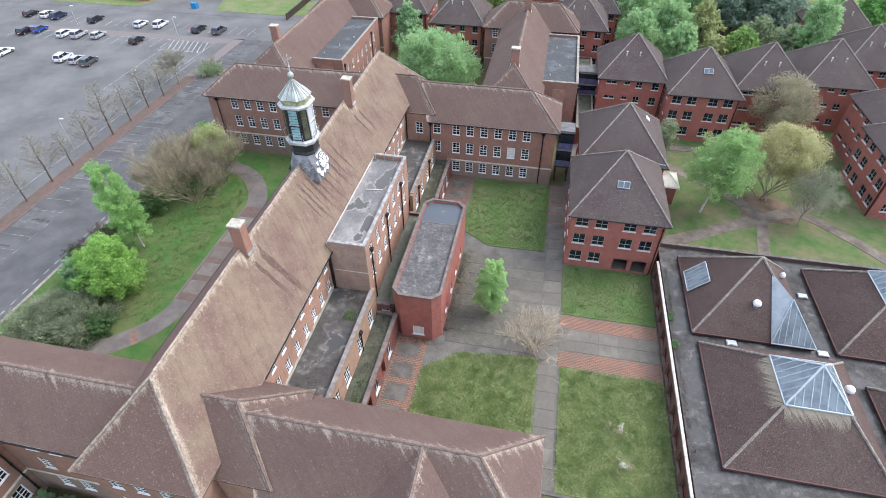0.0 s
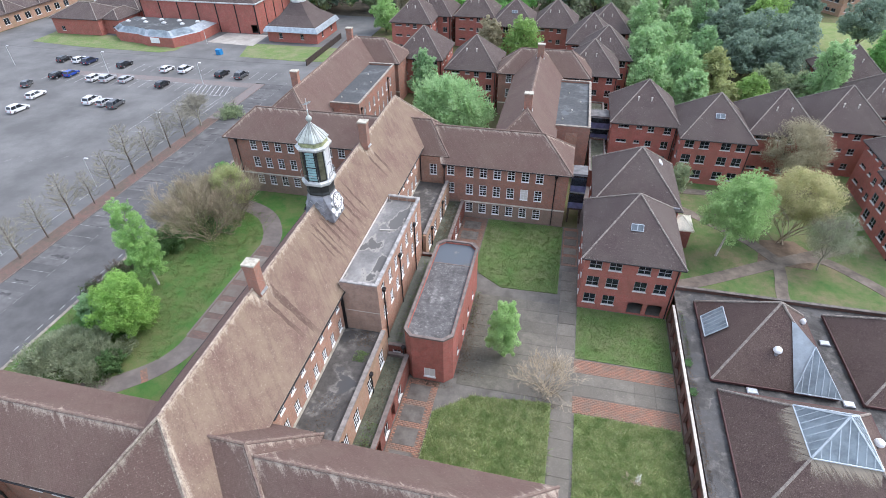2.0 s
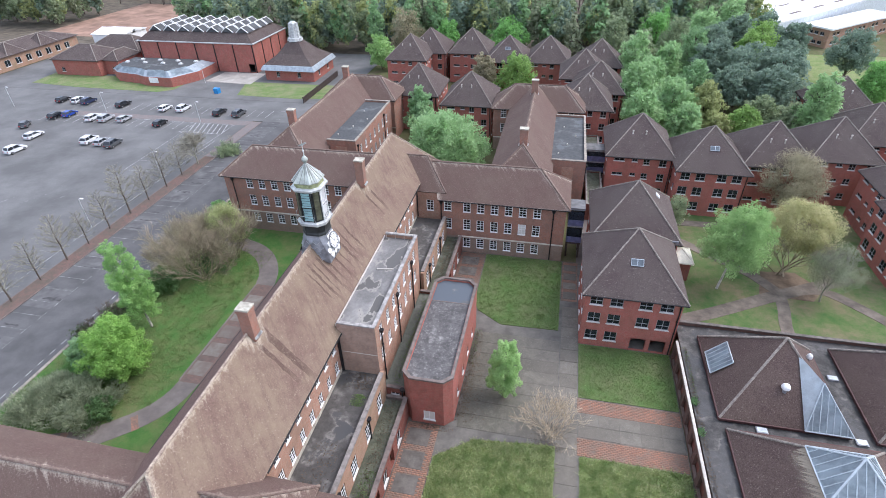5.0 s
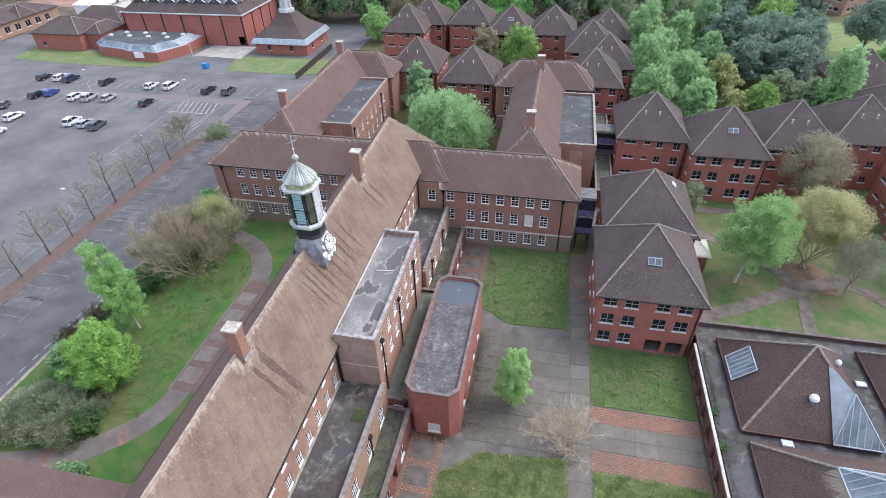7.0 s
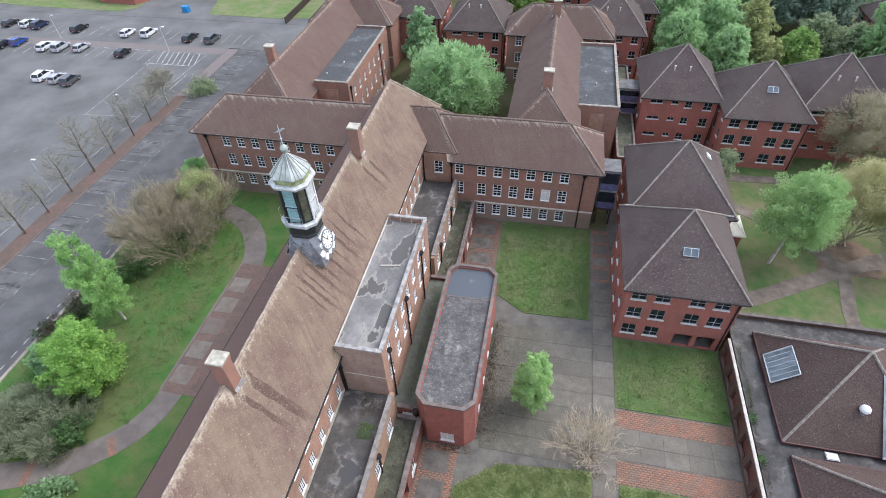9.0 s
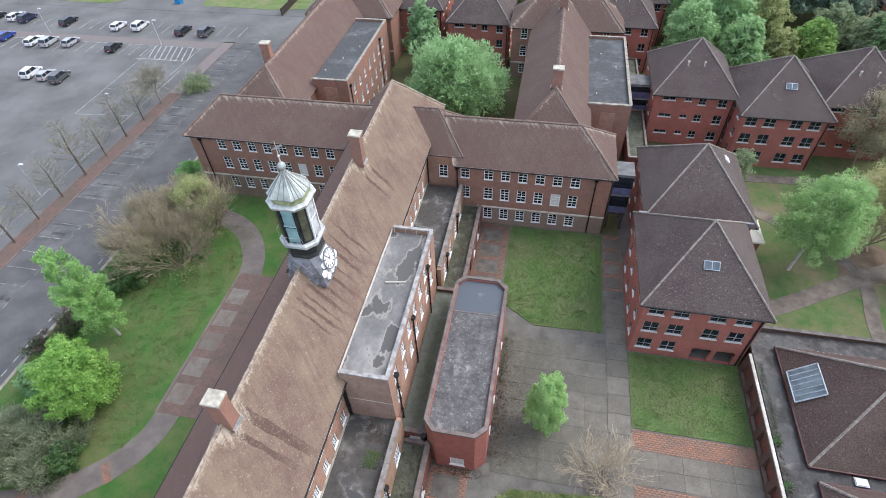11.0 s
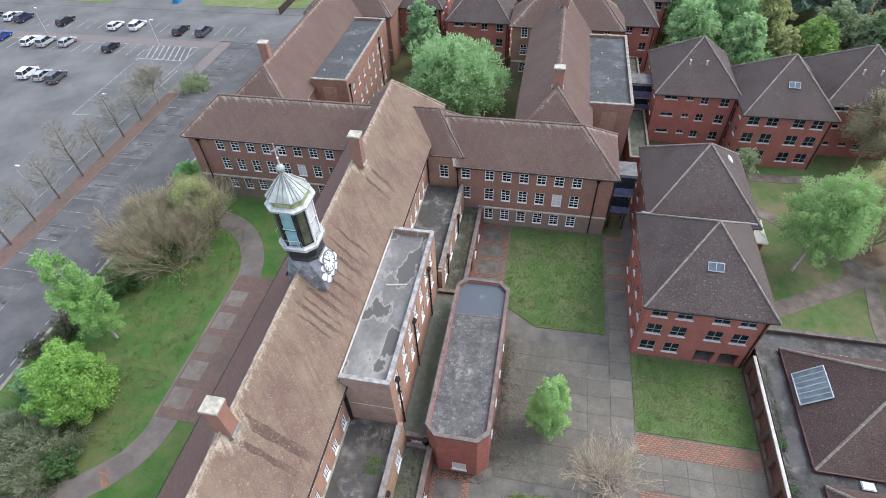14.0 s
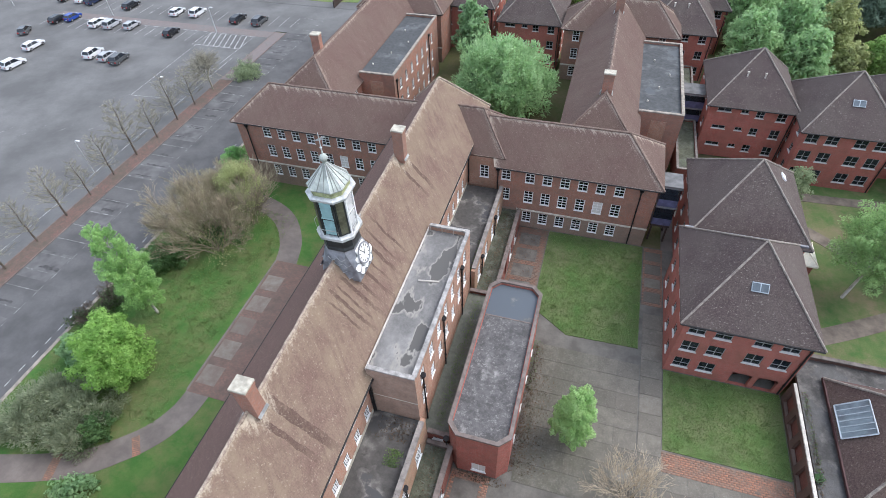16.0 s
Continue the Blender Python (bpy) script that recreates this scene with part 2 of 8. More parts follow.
M["coping_grey"] = plain("mottled_grey_coping", (0.32, 0.305, 0.29), 0.9, vary=0.4, scale=1.6, grain=7)
M["link_roof"] = plain("grey_link_roof", (0.15, 0.148, 0.147), 0.85, vary=0.3, scale=1.0, grain=6)
M["cream_sheet"] = plain("cream_weathered_sheet", (0.74, 0.70, 0.58), 0.75, vary=0.25, scale=0.8, grain=6)
M["cheek"] = plain("pale_metal_cheek", (0.60, 0.65, 0.68), 0.5, 0.1, vary=0.15)
M["coping_brick"] = plain("brown_weathered_coping", (0.17, 0.138, 0.124), 0.9, vary=0.3, scale=1.6)
M["iron"] = plain("black_cast_iron", (0.02, 0.019, 0.02), 0.5, 0.2, bump=0.05)
M["lead"] = plain("weathered_lead", (0.27, 0.275, 0.295), 0.5, 0.35, vary=0.35, scale=1.3, grain=6)
M["lead_pale"] = plain("pale_lead", (0.50, 0.51, 0.50), 0.5, 0.2, vary=0.3, scale=1.8)
M["glazing_bar"] = plain("pale_grey_glazing_bar", (0.47, 0.52, 0.55), 0.5, 0.2, vary=0.15)
M["copper"] = plain("grey_green_copper", (0.40, 0.43, 0.39), 0.6, 0.2, vary=0.3, scale=1.5)
M["drum"] = plain("dark_bronze_green_panels", (0.04, 0.043, 0.043), 0.45, 0.2, vary=0.4)
M["bronze"] = plain("olive_bronze_panels", (0.115, 0.115, 0.075), 0.5, 0.2, vary=0.4, scale=2.0)
M["frieze"] = plain("lichened_frieze", (0.30, 0.32, 0.17), 0.8, vary=0.4, scale=2.5)
M["rib_dark"] = plain("dull_metal_ribs", (0.22, 0.23, 0.21), 0.55, 0.2, vary=0.3)
M["louvre"] = plain("pale_turquoise_louvres", (0.45, 0.68, 0.68), 0.6, vary=0.15)
M["glass"] = glazing("window_glass", (0.03, 0.038, 0.046), 0.4)
M["rooflight"] = glazing("blue_grey_rooflight_glass", (0.44, 0.515, 0.56), 0.1, 0.16)
M["roof_pane"] = glazing("grey_rooflight_pane", (0.13, 0.155, 0.175), 0.1, 0.15)
M["blind"] = plain("off_white_blind", (0.62, 0.61, 0.57), 0.9, vary=0.06)
M["sill"] = plain("pale_sill", (0.62, 0.60, 0.57), 0.7, vary=0.12)
M["frame_pale"] = plain("grey_white_frames", (0.33, 0.32, 0.31), 0.6, vary=0.3)
M["frame_dark"] = plain("dark_brown_frames", (0.06, 0.045, 0.04), 0.6)
n = Nodes("wet_silted_asphalt_roof", 0.7)
sx, sy, sz = n.xyz()
film = n.noise(0.34, 5.0, 0.6, n.join(sx, n.math("MULTIPLY", sy, 0.5)))
lie = n.noise(0.42, 4.0, 0.55, n.join(n.math("ADD", sx, 12.0), n.math("MULTIPLY", sy, 0.5)))
pool = n.ramp(lie, 0.555, 0.575)
c = n.mix(n.ramp(n.noise(3.0, 5.0, 0.7), 0.35, 0.68), (0.175, 0.168, 0.162), (0.125, 0.12, 0.115))
c = n.mix(n.math("MULTIPLY", n.ramp(film, 0.47, 0.62), n.ramp(n.noise(1.7, 5.0, 0.7), 0.3, 0.6, 0.4, 1.0)), c, (0.265, 0.256, 0.244))
c = n.mix(n.math("MULTIPLY", n.ramp(lie, 0.51, 0.55, 0.0, 0.85), n.math("SUBTRACT", 1.0, pool)), c, (0.30, 0.28, 0.25))
c = n.mix(pool, c, (0.098, 0.092, 0.084))
n.rough(n.ramp(pool, 0.0, 1.0, 0.72, 0.3))
M["felt"] = n.color(c)
M["felt_blue"] = flat_roof("blue_grey_felt_roof", (0.078, 0.081, 0.083), (0.06, 0.064, 0.068), (0.13, 0.135, 0.135), 0.6)
M["felt_pond"] = flat_roof("ponded_felt_roof", (0.115, 0.12, 0.125), (0.085, 0.097, 0.112), (0.18, 0.18, 0.175), 0.42)
M["gravel_roof"] = flat_roof("dark_gravelled_roof", (0.135, 0.128, 0.126), (0.105, 0.10, 0.10), (0.30, 0.285, 0.275), 0.7, 0.6)
M["moss_roof"] = flat_roof("mossy_dark_roof", (0.115, 0.122, 0.082), (0.092, 0.105, 0.062), (0.17, 0.17, 0.15), 0.55, 0.4)
M["terrace_felt"] = flat_roof("stained_dark_terrace", (0.088, 0.082, 0.076), (0.07, 0.069, 0.069), (0.21, 0.198, 0.182), 0.58)
M["slate_roof"] = flat_roof("green_grey_flat_roof", (0.15, 0.16, 0.13), (0.12, 0.135, 0.11), (0.21, 0.21, 0.185), 0.7)
M["low_felt"] = flat_roof("grey_low_roof", (0.082, 0.077, 0.073), (0.058, 0.057, 0.058), (0.16, 0.15, 0.138), 0.52, 0.25)
M["asphalt"] = plain("worn_asphalt", (0.132, 0.130, 0.127), 0.85, vary=0.25, scale=0.12, grain=3.0, bump=0.1)
M["asphalt_road"] = plain("road_asphalt", (0.098, 0.096, 0.096), 0.9, vary=0.22, scale=0.3, grain=4.0, bump=0.1)
M["stain"] = plain("dark_bay_mark", (0.07, 0.067, 0.068), 0.9, vary=0.4, scale=1.5, grain=5.0)
M["bay"] = plain("dark_bay_asphalt", (0.115, 0.112, 0.112), 0.9, vary=0.35, scale=0.5, grain=4.0)
n = Nodes("worn_white_line", 0.85)
M["line"] = n.color(n.mix(n.ramp(n.noise(1.3, 4.0, 0.7), 0.40, 0.58), (0.128, 0.126, 0.125), (0.45, 0.45, 0.44)))
n = Nodes("nearly_gone_white_line", 0.88)
M["line_faint"] = n.color(n.mix(n.ramp(n.noise(1.1, 4.0, 0.7), 0.48, 0.64), (0.116, 0.114, 0.113), (0.30, 0.30, 0.295)))
M["pave_brick"] = brickwork("red_block_paving", (0.36, 0.165, 0.105), (0.20, 0.115, 0.085), (0.12, 0.10, 0.085), (0.175, 0.13, 0.10), True, (0.42, 0.16, 0.022))
M["joint"] = plain("dark_sand_joints", (0.15, 0.115, 0.092), 0.95, vary=0.3, scale=1.0)
M["court"] = plain("worn_court_concrete", (0.135, 0.125, 0.11), 0.92, vary=0.3, scale=0.6, grain=6.0)
M["kerb_dark"] = plain("dull_kerb_stone", (0.17, 0.13, 0.115), 0.9, vary=0.3, scale=1.0)
M["dark_yard"] = plain("dark_grey_yard", (0.055, 0.052, 0.05), 0.9, vary=0.3, scale=0.5, grain=5.0)
M["path"] = plain("grey_brown_path", (0.165, 0.142, 0.128), 0.92, vary=0.2, scale=0.5, grain=6.0)
M["earth"] = plain("leaf_litter_and_earth", (0.16, 0.115, 0.08), 0.98, vary=0.4, scale=0.5, grain=7.0, bump=0.4)
M["clay"] = plain("reddish_bare_clay", (0.27, 0.17, 0.125), 0.98, vary=0.35, scale=0.15, grain=1.2, bump=0.4)
M["wood_litter"] = plain("dark_woodland_litter", (0.11, 0.09, 0.066), 0.98, vary=0.4, scale=0.3, grain=5.0, bump=0.4)
M["lawn"] = grass("lawn_grass", (0.145, 0.212, 0.07), (0.21, 0.258, 0.10), (0.285, 0.262, 0.15))
M["garden_grass"] = grass("uneven_garden_grass", (0.076, 0.150, 0.045), (0.145, 0.182, 0.074), (0.25, 0.185, 0.125))
M["garden_path"] = plain("trodden_brown_path", (0.165, 0.137, 0.112), 0.95, vary=0.35, scale=0.6, grain=5.0, bump=0.3)
M["lawn_west"] = grass("west_lawn_grass", (0.060, 0.150, 0.036), (0.100, 0.180, 0.05), (0.19, 0.175, 0.085))
M["pave_moss"] = brickwork("mossy_red_block_paving", (0.205, 0.108, 0.09), (0.15, 0.083, 0.07), (0.11, 0.09, 0.075), (0.098, 0.088, 0.068), True)
M["pave_faint"] = brickwork("faint_reddish_blocks", (0.215, 0.165, 0.155), (0.175, 0.14, 0.132), (0.15, 0.135, 0.125), (0.165, 0.155, 0.15), True)
M["pave_worn"] = brickwork("worn_red_block_paving", (0.225, 0.125, 0.10), (0.155, 0.09, 0.075), (0.14, 0.11, 0.09), (0.118, 0.092, 0.078), True)
M["lawn_worn"] = grass("worn_yellowing_grass", (0.115, 0.185, 0.06), (0.17, 0.215, 0.085), (0.26, 0.235, 0.15))
M["lawn_deep"] = grass("deep_green_grass", (0.085, 0.155, 0.045), (0.13, 0.19, 0.066), (0.185, 0.18, 0.098))
M["rough"] = grass("rough_ground", (0.10, 0.12, 0.05), (0.13, 0.13, 0.06), (0.18, 0.14, 0.09))
M["bark"] = plain("grey_brown_bark", (0.13, 0.105, 0.085), 0.95, vary=0.3, scale=3.0, grain=12, bump=0.4)
M["bark_pale"] = plain("pale_birch_bark", (0.46, 0.44, 0.40), 0.9, vary=0.35, scale=3.0, grain=8)
n = Nodes("tan_twigs", 0.95, 0.0, 0.1)
M["twig"] = n.color(n.mix(n.ramp(n.noise(0.5, 3.0), 0.4, 0.62, 0.0, 0.55), n.mix(n.island(), (0.42, 0.355, 0.26), (0.19, 0.155, 0.11)), (0.24, 0.235, 0.14)))
M["concrete_pale"] = plain("pale_concrete", (0.34, 0.315, 0.28), 0.9, vary=0.25, scale=0.25, grain=5.0)
M["twig_grey"] = plain("grey_brown_twigs", (0.27, 0.255, 0.20), 0.95, vary=0.25, scale=1.2)
M["twig_pale"] = plain("straw_coloured_twigs", (0.50, 0.41, 0.29), 0.95, vary=0.25, scale=1.2)
# Woodland greens are lifted and blued: distance haze is put into their colour.
M["leaf_fresh"] = leaves("fresh_green_leaves", (0.298, 0.462, 0.134), (0.394, 0.562, 0.201), (0.171, 0.296, 0.085))
M["leaf_round"] = leaves("bright_yellow_green_leaves", (0.30, 0.52, 0.125), (0.43, 0.64, 0.20), (0.18, 0.35, 0.08))
M["leaf_mid"] = leaves("mid_green_leaves", (0.29, 0.46, 0.225), (0.38, 0.55, 0.295), (0.19, 0.33, 0.16))
M["leaf_pale"] = leaves("pale_green_leaves", (0.39, 0.585, 0.285), (0.50, 0.685, 0.375), (0.28, 0.45, 0.205))
M["leaf_bright"] = leaves("bright_green_leaves", (0.257, 0.535, 0.164), (0.359, 0.624, 0.223), (0.148, 0.315, 0.100))
M["leaf_olive"] = leaves("olive_spring_leaves", (0.42, 0.47, 0.20), (0.52, 0.555, 0.275), (0.27, 0.30, 0.13))
M["leaf_bud"] = leaves("grey_green_buds", (0.33, 0.36, 0.24), (0.42, 0.44, 0.31), (0.22, 0.25, 0.16))
M["leaf_tan"] = leaves("budding_tan_leaves", (0.39, 0.36, 0.24), (0.48, 0.44, 0.30), (0.29, 0.265, 0.17))
M["leaf_straw"] = leaves("straw_yellow_young_leaves", (0.52, 0.50, 0.25), (0.62, 0.58, 0.34), (0.35, 0.36, 0.16))
M["leaf_dark"] = leaves("dark_pine_needles", (0.235, 0.322, 0.243), (0.32, 0.415, 0.308), (0.15, 0.214, 0.165))
M["leaf_birch"] = leaves("birch_leaves", (0.35, 0.58, 0.20), (0.48, 0.69, 0.28), (0.24, 0.42, 0.145))
M["leaf_lime"] = leaves("lime_green_leaves", (0.40, 0.60, 0.235), (0.50, 0.68, 0.32), (0.26, 0.44, 0.15))
M["blossom"] = leaves("white_blossom", (0.72, 0.72, 0.66), (0.8, 0.8, 0.76), (0.5, 0.56, 0.42))
M["leaf_garden"] = leaves("soft_green_leaves", (0.36, 0.54, 0.22), (0.46, 0.63, 0.30), (0.26, 0.42, 0.155))
M["leaf_shrub"] = leaves("deep_green_leaves", (0.13, 0.24, 0.09), (0.19, 0.31, 0.12), (0.08, 0.15, 0.06))
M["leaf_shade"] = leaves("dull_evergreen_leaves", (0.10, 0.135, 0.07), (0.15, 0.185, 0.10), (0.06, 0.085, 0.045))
M["leaf_wood"] = leaves("dull_woodland_leaves", (0.308, 0.382, 0.223), (0.409, 0.475, 0.281), (0.179, 0.233, 0.136))
M["leaf_grey"] = leaves("grey_green_juniper", (0.30, 0.345, 0.215), (0.42, 0.45, 0.31), (0.16, 0.20, 0.12))
M["blue_panel"] = plain("dark_blue_panels", (0.13, 0.135, 0.24), 0.5, vary=0.3)
M["render_white"] = plain("white_sheet_roof", (0.80, 0.80, 0.79), 0.5, vary=0.06, scale=0.2)
M["zinc"] = plain("grey_metal_sheet", (0.36, 0.40, 0.43), 0.4, 0.4, vary=0.2)
M["gutter_red"] = plain("dark_red_fascia", (0.085, 0.04, 0.038), 0.6)
M["rubber"] = plain("black_rubber", (0.02, 0.02, 0.02), 0.8)
M["alloy"] = plain("grey_alloy", (0.35, 0.35, 0.36), 0.35, 0.7)
M["car_glass"] = plain("dark_car_glass", (0.02, 0.024, 0.03), 0.08, vary=0.1, bump=0.0, spec=0.6)
M["lamp_red"] = plain("red_lamp", (0.35, 0.02, 0.02), 0.3)
M["lamp_clear"] = plain("clear_headlamp", (0.6, 0.62, 0.62), 0.15)
for key, c in (("white", (0.74, 0.75, 0.76)), ("silver", (0.42, 0.43, 0.45)), ("black", (0.02, 0.021, 0.024)), ("blue", (0.02, 0.06, 0.30)),
               ("navy", (0.025, 0.035, 0.08)), ("grey", (0.09, 0.095, 0.10))):
    M["car_" + key] = plain(key + "_car_paint", c, 0.22, 0.1, vary=0.06, bump=0.0, spec=0.6)
M["skip_blue"] = plain("bright_blue_plastic", (0.03, 0.22, 0.48), 0.5)

# ---------------------------------------------------------------- mesh tools


def box(bm, x0, x1, y0, y1, z0, z1):
    v = [bm.verts.new(p) for p in ((x0, y0, z0), (x1, y0, z0), (x1, y1, z0), (x0, y1, z0), (x0, y0, z1), (x1, y0, z1), (x1, y1, z1), (x0, y1, z1))]
    for f in ((3, 2, 1, 0), (4, 5, 6, 7), (0, 1, 5, 4), (1, 2, 6, 5), (2, 3, 7, 6), (3, 0, 4, 7)):
        bm.faces.new([v[k] for k in f])
    return v


def prism(bm, pts, z0, z1):
    """A closed prism over a polygon given counter-clockwise."""
    lo = [bm.verts.new((x, y, z0)) for x, y in pts]
    hi = [bm.verts.new((x, y, z1)) for x, y in pts]
    bm.faces.new(lo[::-1])
    bm.faces.new(hi)
    n = len(pts)
    for k in range(n):
        bm.faces.new((lo[k], lo[(k + 1) % n], hi[(k + 1) % n], hi[k]))


def tube(bm, pts, radii, sides=6):
    """A tapered tube along points."""
    rings = []
    pts = [Vector(p) for p in pts]
    for k, p in enumerate(pts):
        d = (pts[min(k + 1, len(pts) - 1)] - pts[max(k - 1, 0)]).normalized()
        a = d.orthogonal().normalized()
        b = d.cross(a)
        rings.append([bm.verts.new(p + radii[k] * (a * math.cos(2 * math.pi * j / sides) + b * math.sin(2 * math.pi * j / sides))) for j in range(sides)])
    for r, s in zip(rings, rings[1:]):
        for j in range(sides):
            bm.faces.new((r[j], r[(j + 1) % sides], s[(j + 1) % sides], s[j]))
    bm.faces.new(rings[0][::-1])
    bm.faces.new(rings[-1])


def lathe(bm, cx, cy, profile, sides, turn=0.0):
    """A closed turned form: profile is (radius, z) from the bottom up."""
    rings = [[bm.verts.new((cx + r * math.cos(turn + 2 * math.pi * j / sides), cy + r * math.sin(turn + 2 * math.pi * j / sides), z)) for j in range(sides)] for r, z in profile]
    for a, b in zip(rings, rings[1:]):
        for j in range(sides):
            bm.faces.new((a[j], a[(j + 1) % sides], b[(j + 1) % sides], b[j]))
    bm.faces.new(rings[0][::-1])
    bm.faces.new(rings[-1])


def mesh_of(name, bm, material):
    me = bpy.data.meshes.new(name)
    bm.to_mesh(me)
    bm.free()
    for m in (material if isinstance(material, (list, tuple)) else (material,)):
        me.materials.append(M[m] if isinstance(m, str) else m)
    return me


def part(name, bm, material, parent=None, label=""):
    """Links a bmesh (or a mesh to share) as one mesh object under a thing or under a part."""
    me = bm if isinstance(bm, bpy.types.Mesh) else mesh_of(name, bm, material)
    ob = new(name, me)
    if parent:
        ob.parent = parent
        if parent.type == "EMPTY":
            ob.matrix_parent_inverse = Matrix.Translation(-parent.location)
    return tagged(ob, label)


def thing(name, label, category, group="", kind="", at=(0, 0, 0)):
    ob = new(name)
    ob.location = at
    return tagged(ob, label, category, group, kind)


def solid(name, bm, material, label, category, group="", kind=""):
    return tagged(part(name, bm, material), label, category, group, kind)


def raw_mesh(name, verts, faces, material):
    """A mesh from numpy arrays: all faces with the same number of corners."""
    me = bpy.data.meshes.new(name)
    verts, faces = np.asarray(verts, dtype=np.float32), np.asarray(faces, dtype=np.int32)
    me.vertices.add(len(verts))
    me.vertices.foreach_set("co", verts.ravel())
    n = faces.shape[1]
    me.loops.add(faces.size)
    me.loops.foreach_set("vertex_index", faces.ravel())
    me.polygons.add(len(faces))
    me.polygons.foreach_set("loop_start", np.arange(0, faces.size, n, dtype=np.int32))
    me.polygons.foreach_set("loop_total", np.full(len(faces), n, dtype=np.int32))
    me.update(calc_edges=True)
    me.materials.append(M[material])
    return me

# ---------------------------------------------------------------- building tools


def wall_mesh(length, z0, z1, openings, thick=0.3):
    """A wall along local x, outer face at y = 0, inner at y = thick; openings (centre, sill, width, height) go right through."""
    bm = bmesh.new()
    us = sorted({0.003, round(length - 0.003, 4), *(round(u - w / 2, 4) for u, s, w, h in openings), *(round(u + w / 2, 4) for u, s, w, h in openings)})
    zs = sorted({z0, z1, *(round(s, 4) for u, s, w, h in openings), *(round(s + h, 4) for u, s, w, h in openings)})

    def hole(i, j):
        if not (0 <= i < len(us) - 1 and 0 <= j < len(zs) - 1):
            return True
        u, z = (us[i] + us[i + 1]) / 2, (zs[j] + zs[j + 1]) / 2
        return any(abs(u - a) < w / 2 and s < z < s + h for a, s, w, h in openings)

    grid = {}

    def vert(i, j, k):
        if (i, j, k) not in grid:
            grid[i, j, k] = bm.verts.new((us[i], k * thick, zs[j]))
        return grid[i, j, k]

    for i in range(len(us) - 1):
        for j in range(len(zs) - 1):
            if hole(i, j):
                continue
            bm.faces.new([vert(i + a, j + b, 0) for a, b in ((0, 0), (1, 0), (1, 1), (0, 1))])
            bm.faces.new([vert(i + a, j + b, 1) for a, b in ((0, 0), (0, 1), (1, 1), (1, 0))])
            for di, dj, (a, b), (c, d) in ((-1, 0, (0, 1), (0, 0)), (1, 0, (1, 0), (1, 1)), (0, -1, (0, 0), (1, 0)), (0, 1, (1, 1), (0, 1))):
                if hole(i + di, j + dj):
                    bm.faces.new((vert(i + a, j + b, 0), vert(i + a, j + b, 1), vert(i + c, j + d, 1), vert(i + c, j + d, 0)))
    return bm


WINDOWS = {}


def window_meshes(kind, w, h):
    """Shared meshes for a window: frame with bars, sill, pane and, for some, a blind. Local x along the wall, -y outwards, z from the sill up."""
    key = (kind, w, h)
    if key in WINDOWS:
        return WINDOWS[key]
    f, p, s = bmesh.new(), bmesh.new(), bmesh.new()
    b = 0.09 if kind.startswith("sash") else 0.06
    y0, y1 = 0.06, 0.13
    if kind.startswith("sash"):
        us = [(b, w * 0.5 - 0.025), (w * 0.5 + 0.025, w - b)]
        zs = [(b, h * 0.28 - 0.022), (h * 0.28 + 0.022, h / 2 - 0.045), (h / 2 + 0.045, h * 0.72 - 0.022), (h * 0.72 + 0.022, h - b)]
    elif kind.startswith("case"):
        us, zs = [(b, w * 0.5 - 0.025), (w * 0.5 + 0.025, w - b)], [(b, h * 0.38), (h * 0.38 + 0.05, h - b)]
    else:
        us, zs = [(b, w / 2 - 0.025), (w / 2 + 0.025, w - b)], [(b, h - b)]
    f.free()
    f = wall_mesh(w, 0.0, h, [((p0 + p1) / 2, q0, p1 - p0, q1 - q0) for p0, p1 in us for q0, q1 in zs], y1 - y0)
    bmesh.ops.translate(f, verts=f.verts, vec=(-w / 2, y0, 0))
    box(p, -w / 2 + b, w / 2 - b, 0.092, 0.100, b, h - b)
    if kind.startswith("sash"):
        box(s, -w / 2 - 0.03, w / 2 + 0.03, -0.04, 0.06, -0.05, 0.012)
    else:
        box(s, -w / 2 - 0.07, w / 2 + 0.07, -0.09, 0.06, -0.10, 0.012)
    blind = None
    if kind.endswith(("blind", "drawn")):
        q = bmesh.new()
        box(q, -w / 2 + b, w / 2 - b, 0.14 if kind.endswith("blind") else 0.07, 0.15 if kind.endswith("blind") else 0.085, h * 0.5 if kind.endswith("blind") else b, h - b)
        blind = mesh_of("blind", q, "blind")
    frame_mat = "white" if kind.startswith(("sash", "white")) else "frame_pale"
    WINDOWS[key] = (mesh_of("window", f, frame_mat), mesh_of("pane", p, "glass"), mesh_of("sill", s, "white" if kind.startswith("sash") else "sill"), blind)
    return WINDOWS[key]


def wall(parent, p0, p1, z0, z1, openings=(), material="brick_orange", thick=0.3, windows=True, label=""):
    """A wall from p0 to p1 with its windows; the outside is on the right hand. Openings: (along, sill, width, height, kind)."""
    a, b = Vector((*p0, 0)), Vector((*p1, 0))
    turn = math.atan2(b.y - a.y, b.x - a.x)
    place = Matrix.Translation(a) @ Matrix.Rotation(turn, 4, "Z")
    ob = part("wall", wall_mesh((b - a).length, z0, z1, [o[:4] for o in openings], thick), material, parent, label)
    ob.matrix_basis = place
    for u, s, w, h, kind in openings:
        if kind == "open":
            continue
        f, p, sl, blind = window_meshes(kind, w, h)
        win = part("window", f, None, parent)
        win.matrix_basis = place @ Matrix.Translation((u, 0, s))
        part("pane", p, None, win)
        part("sill", sl, None, win)
        if blind:
            part("blind", blind, None, win)
    return ob


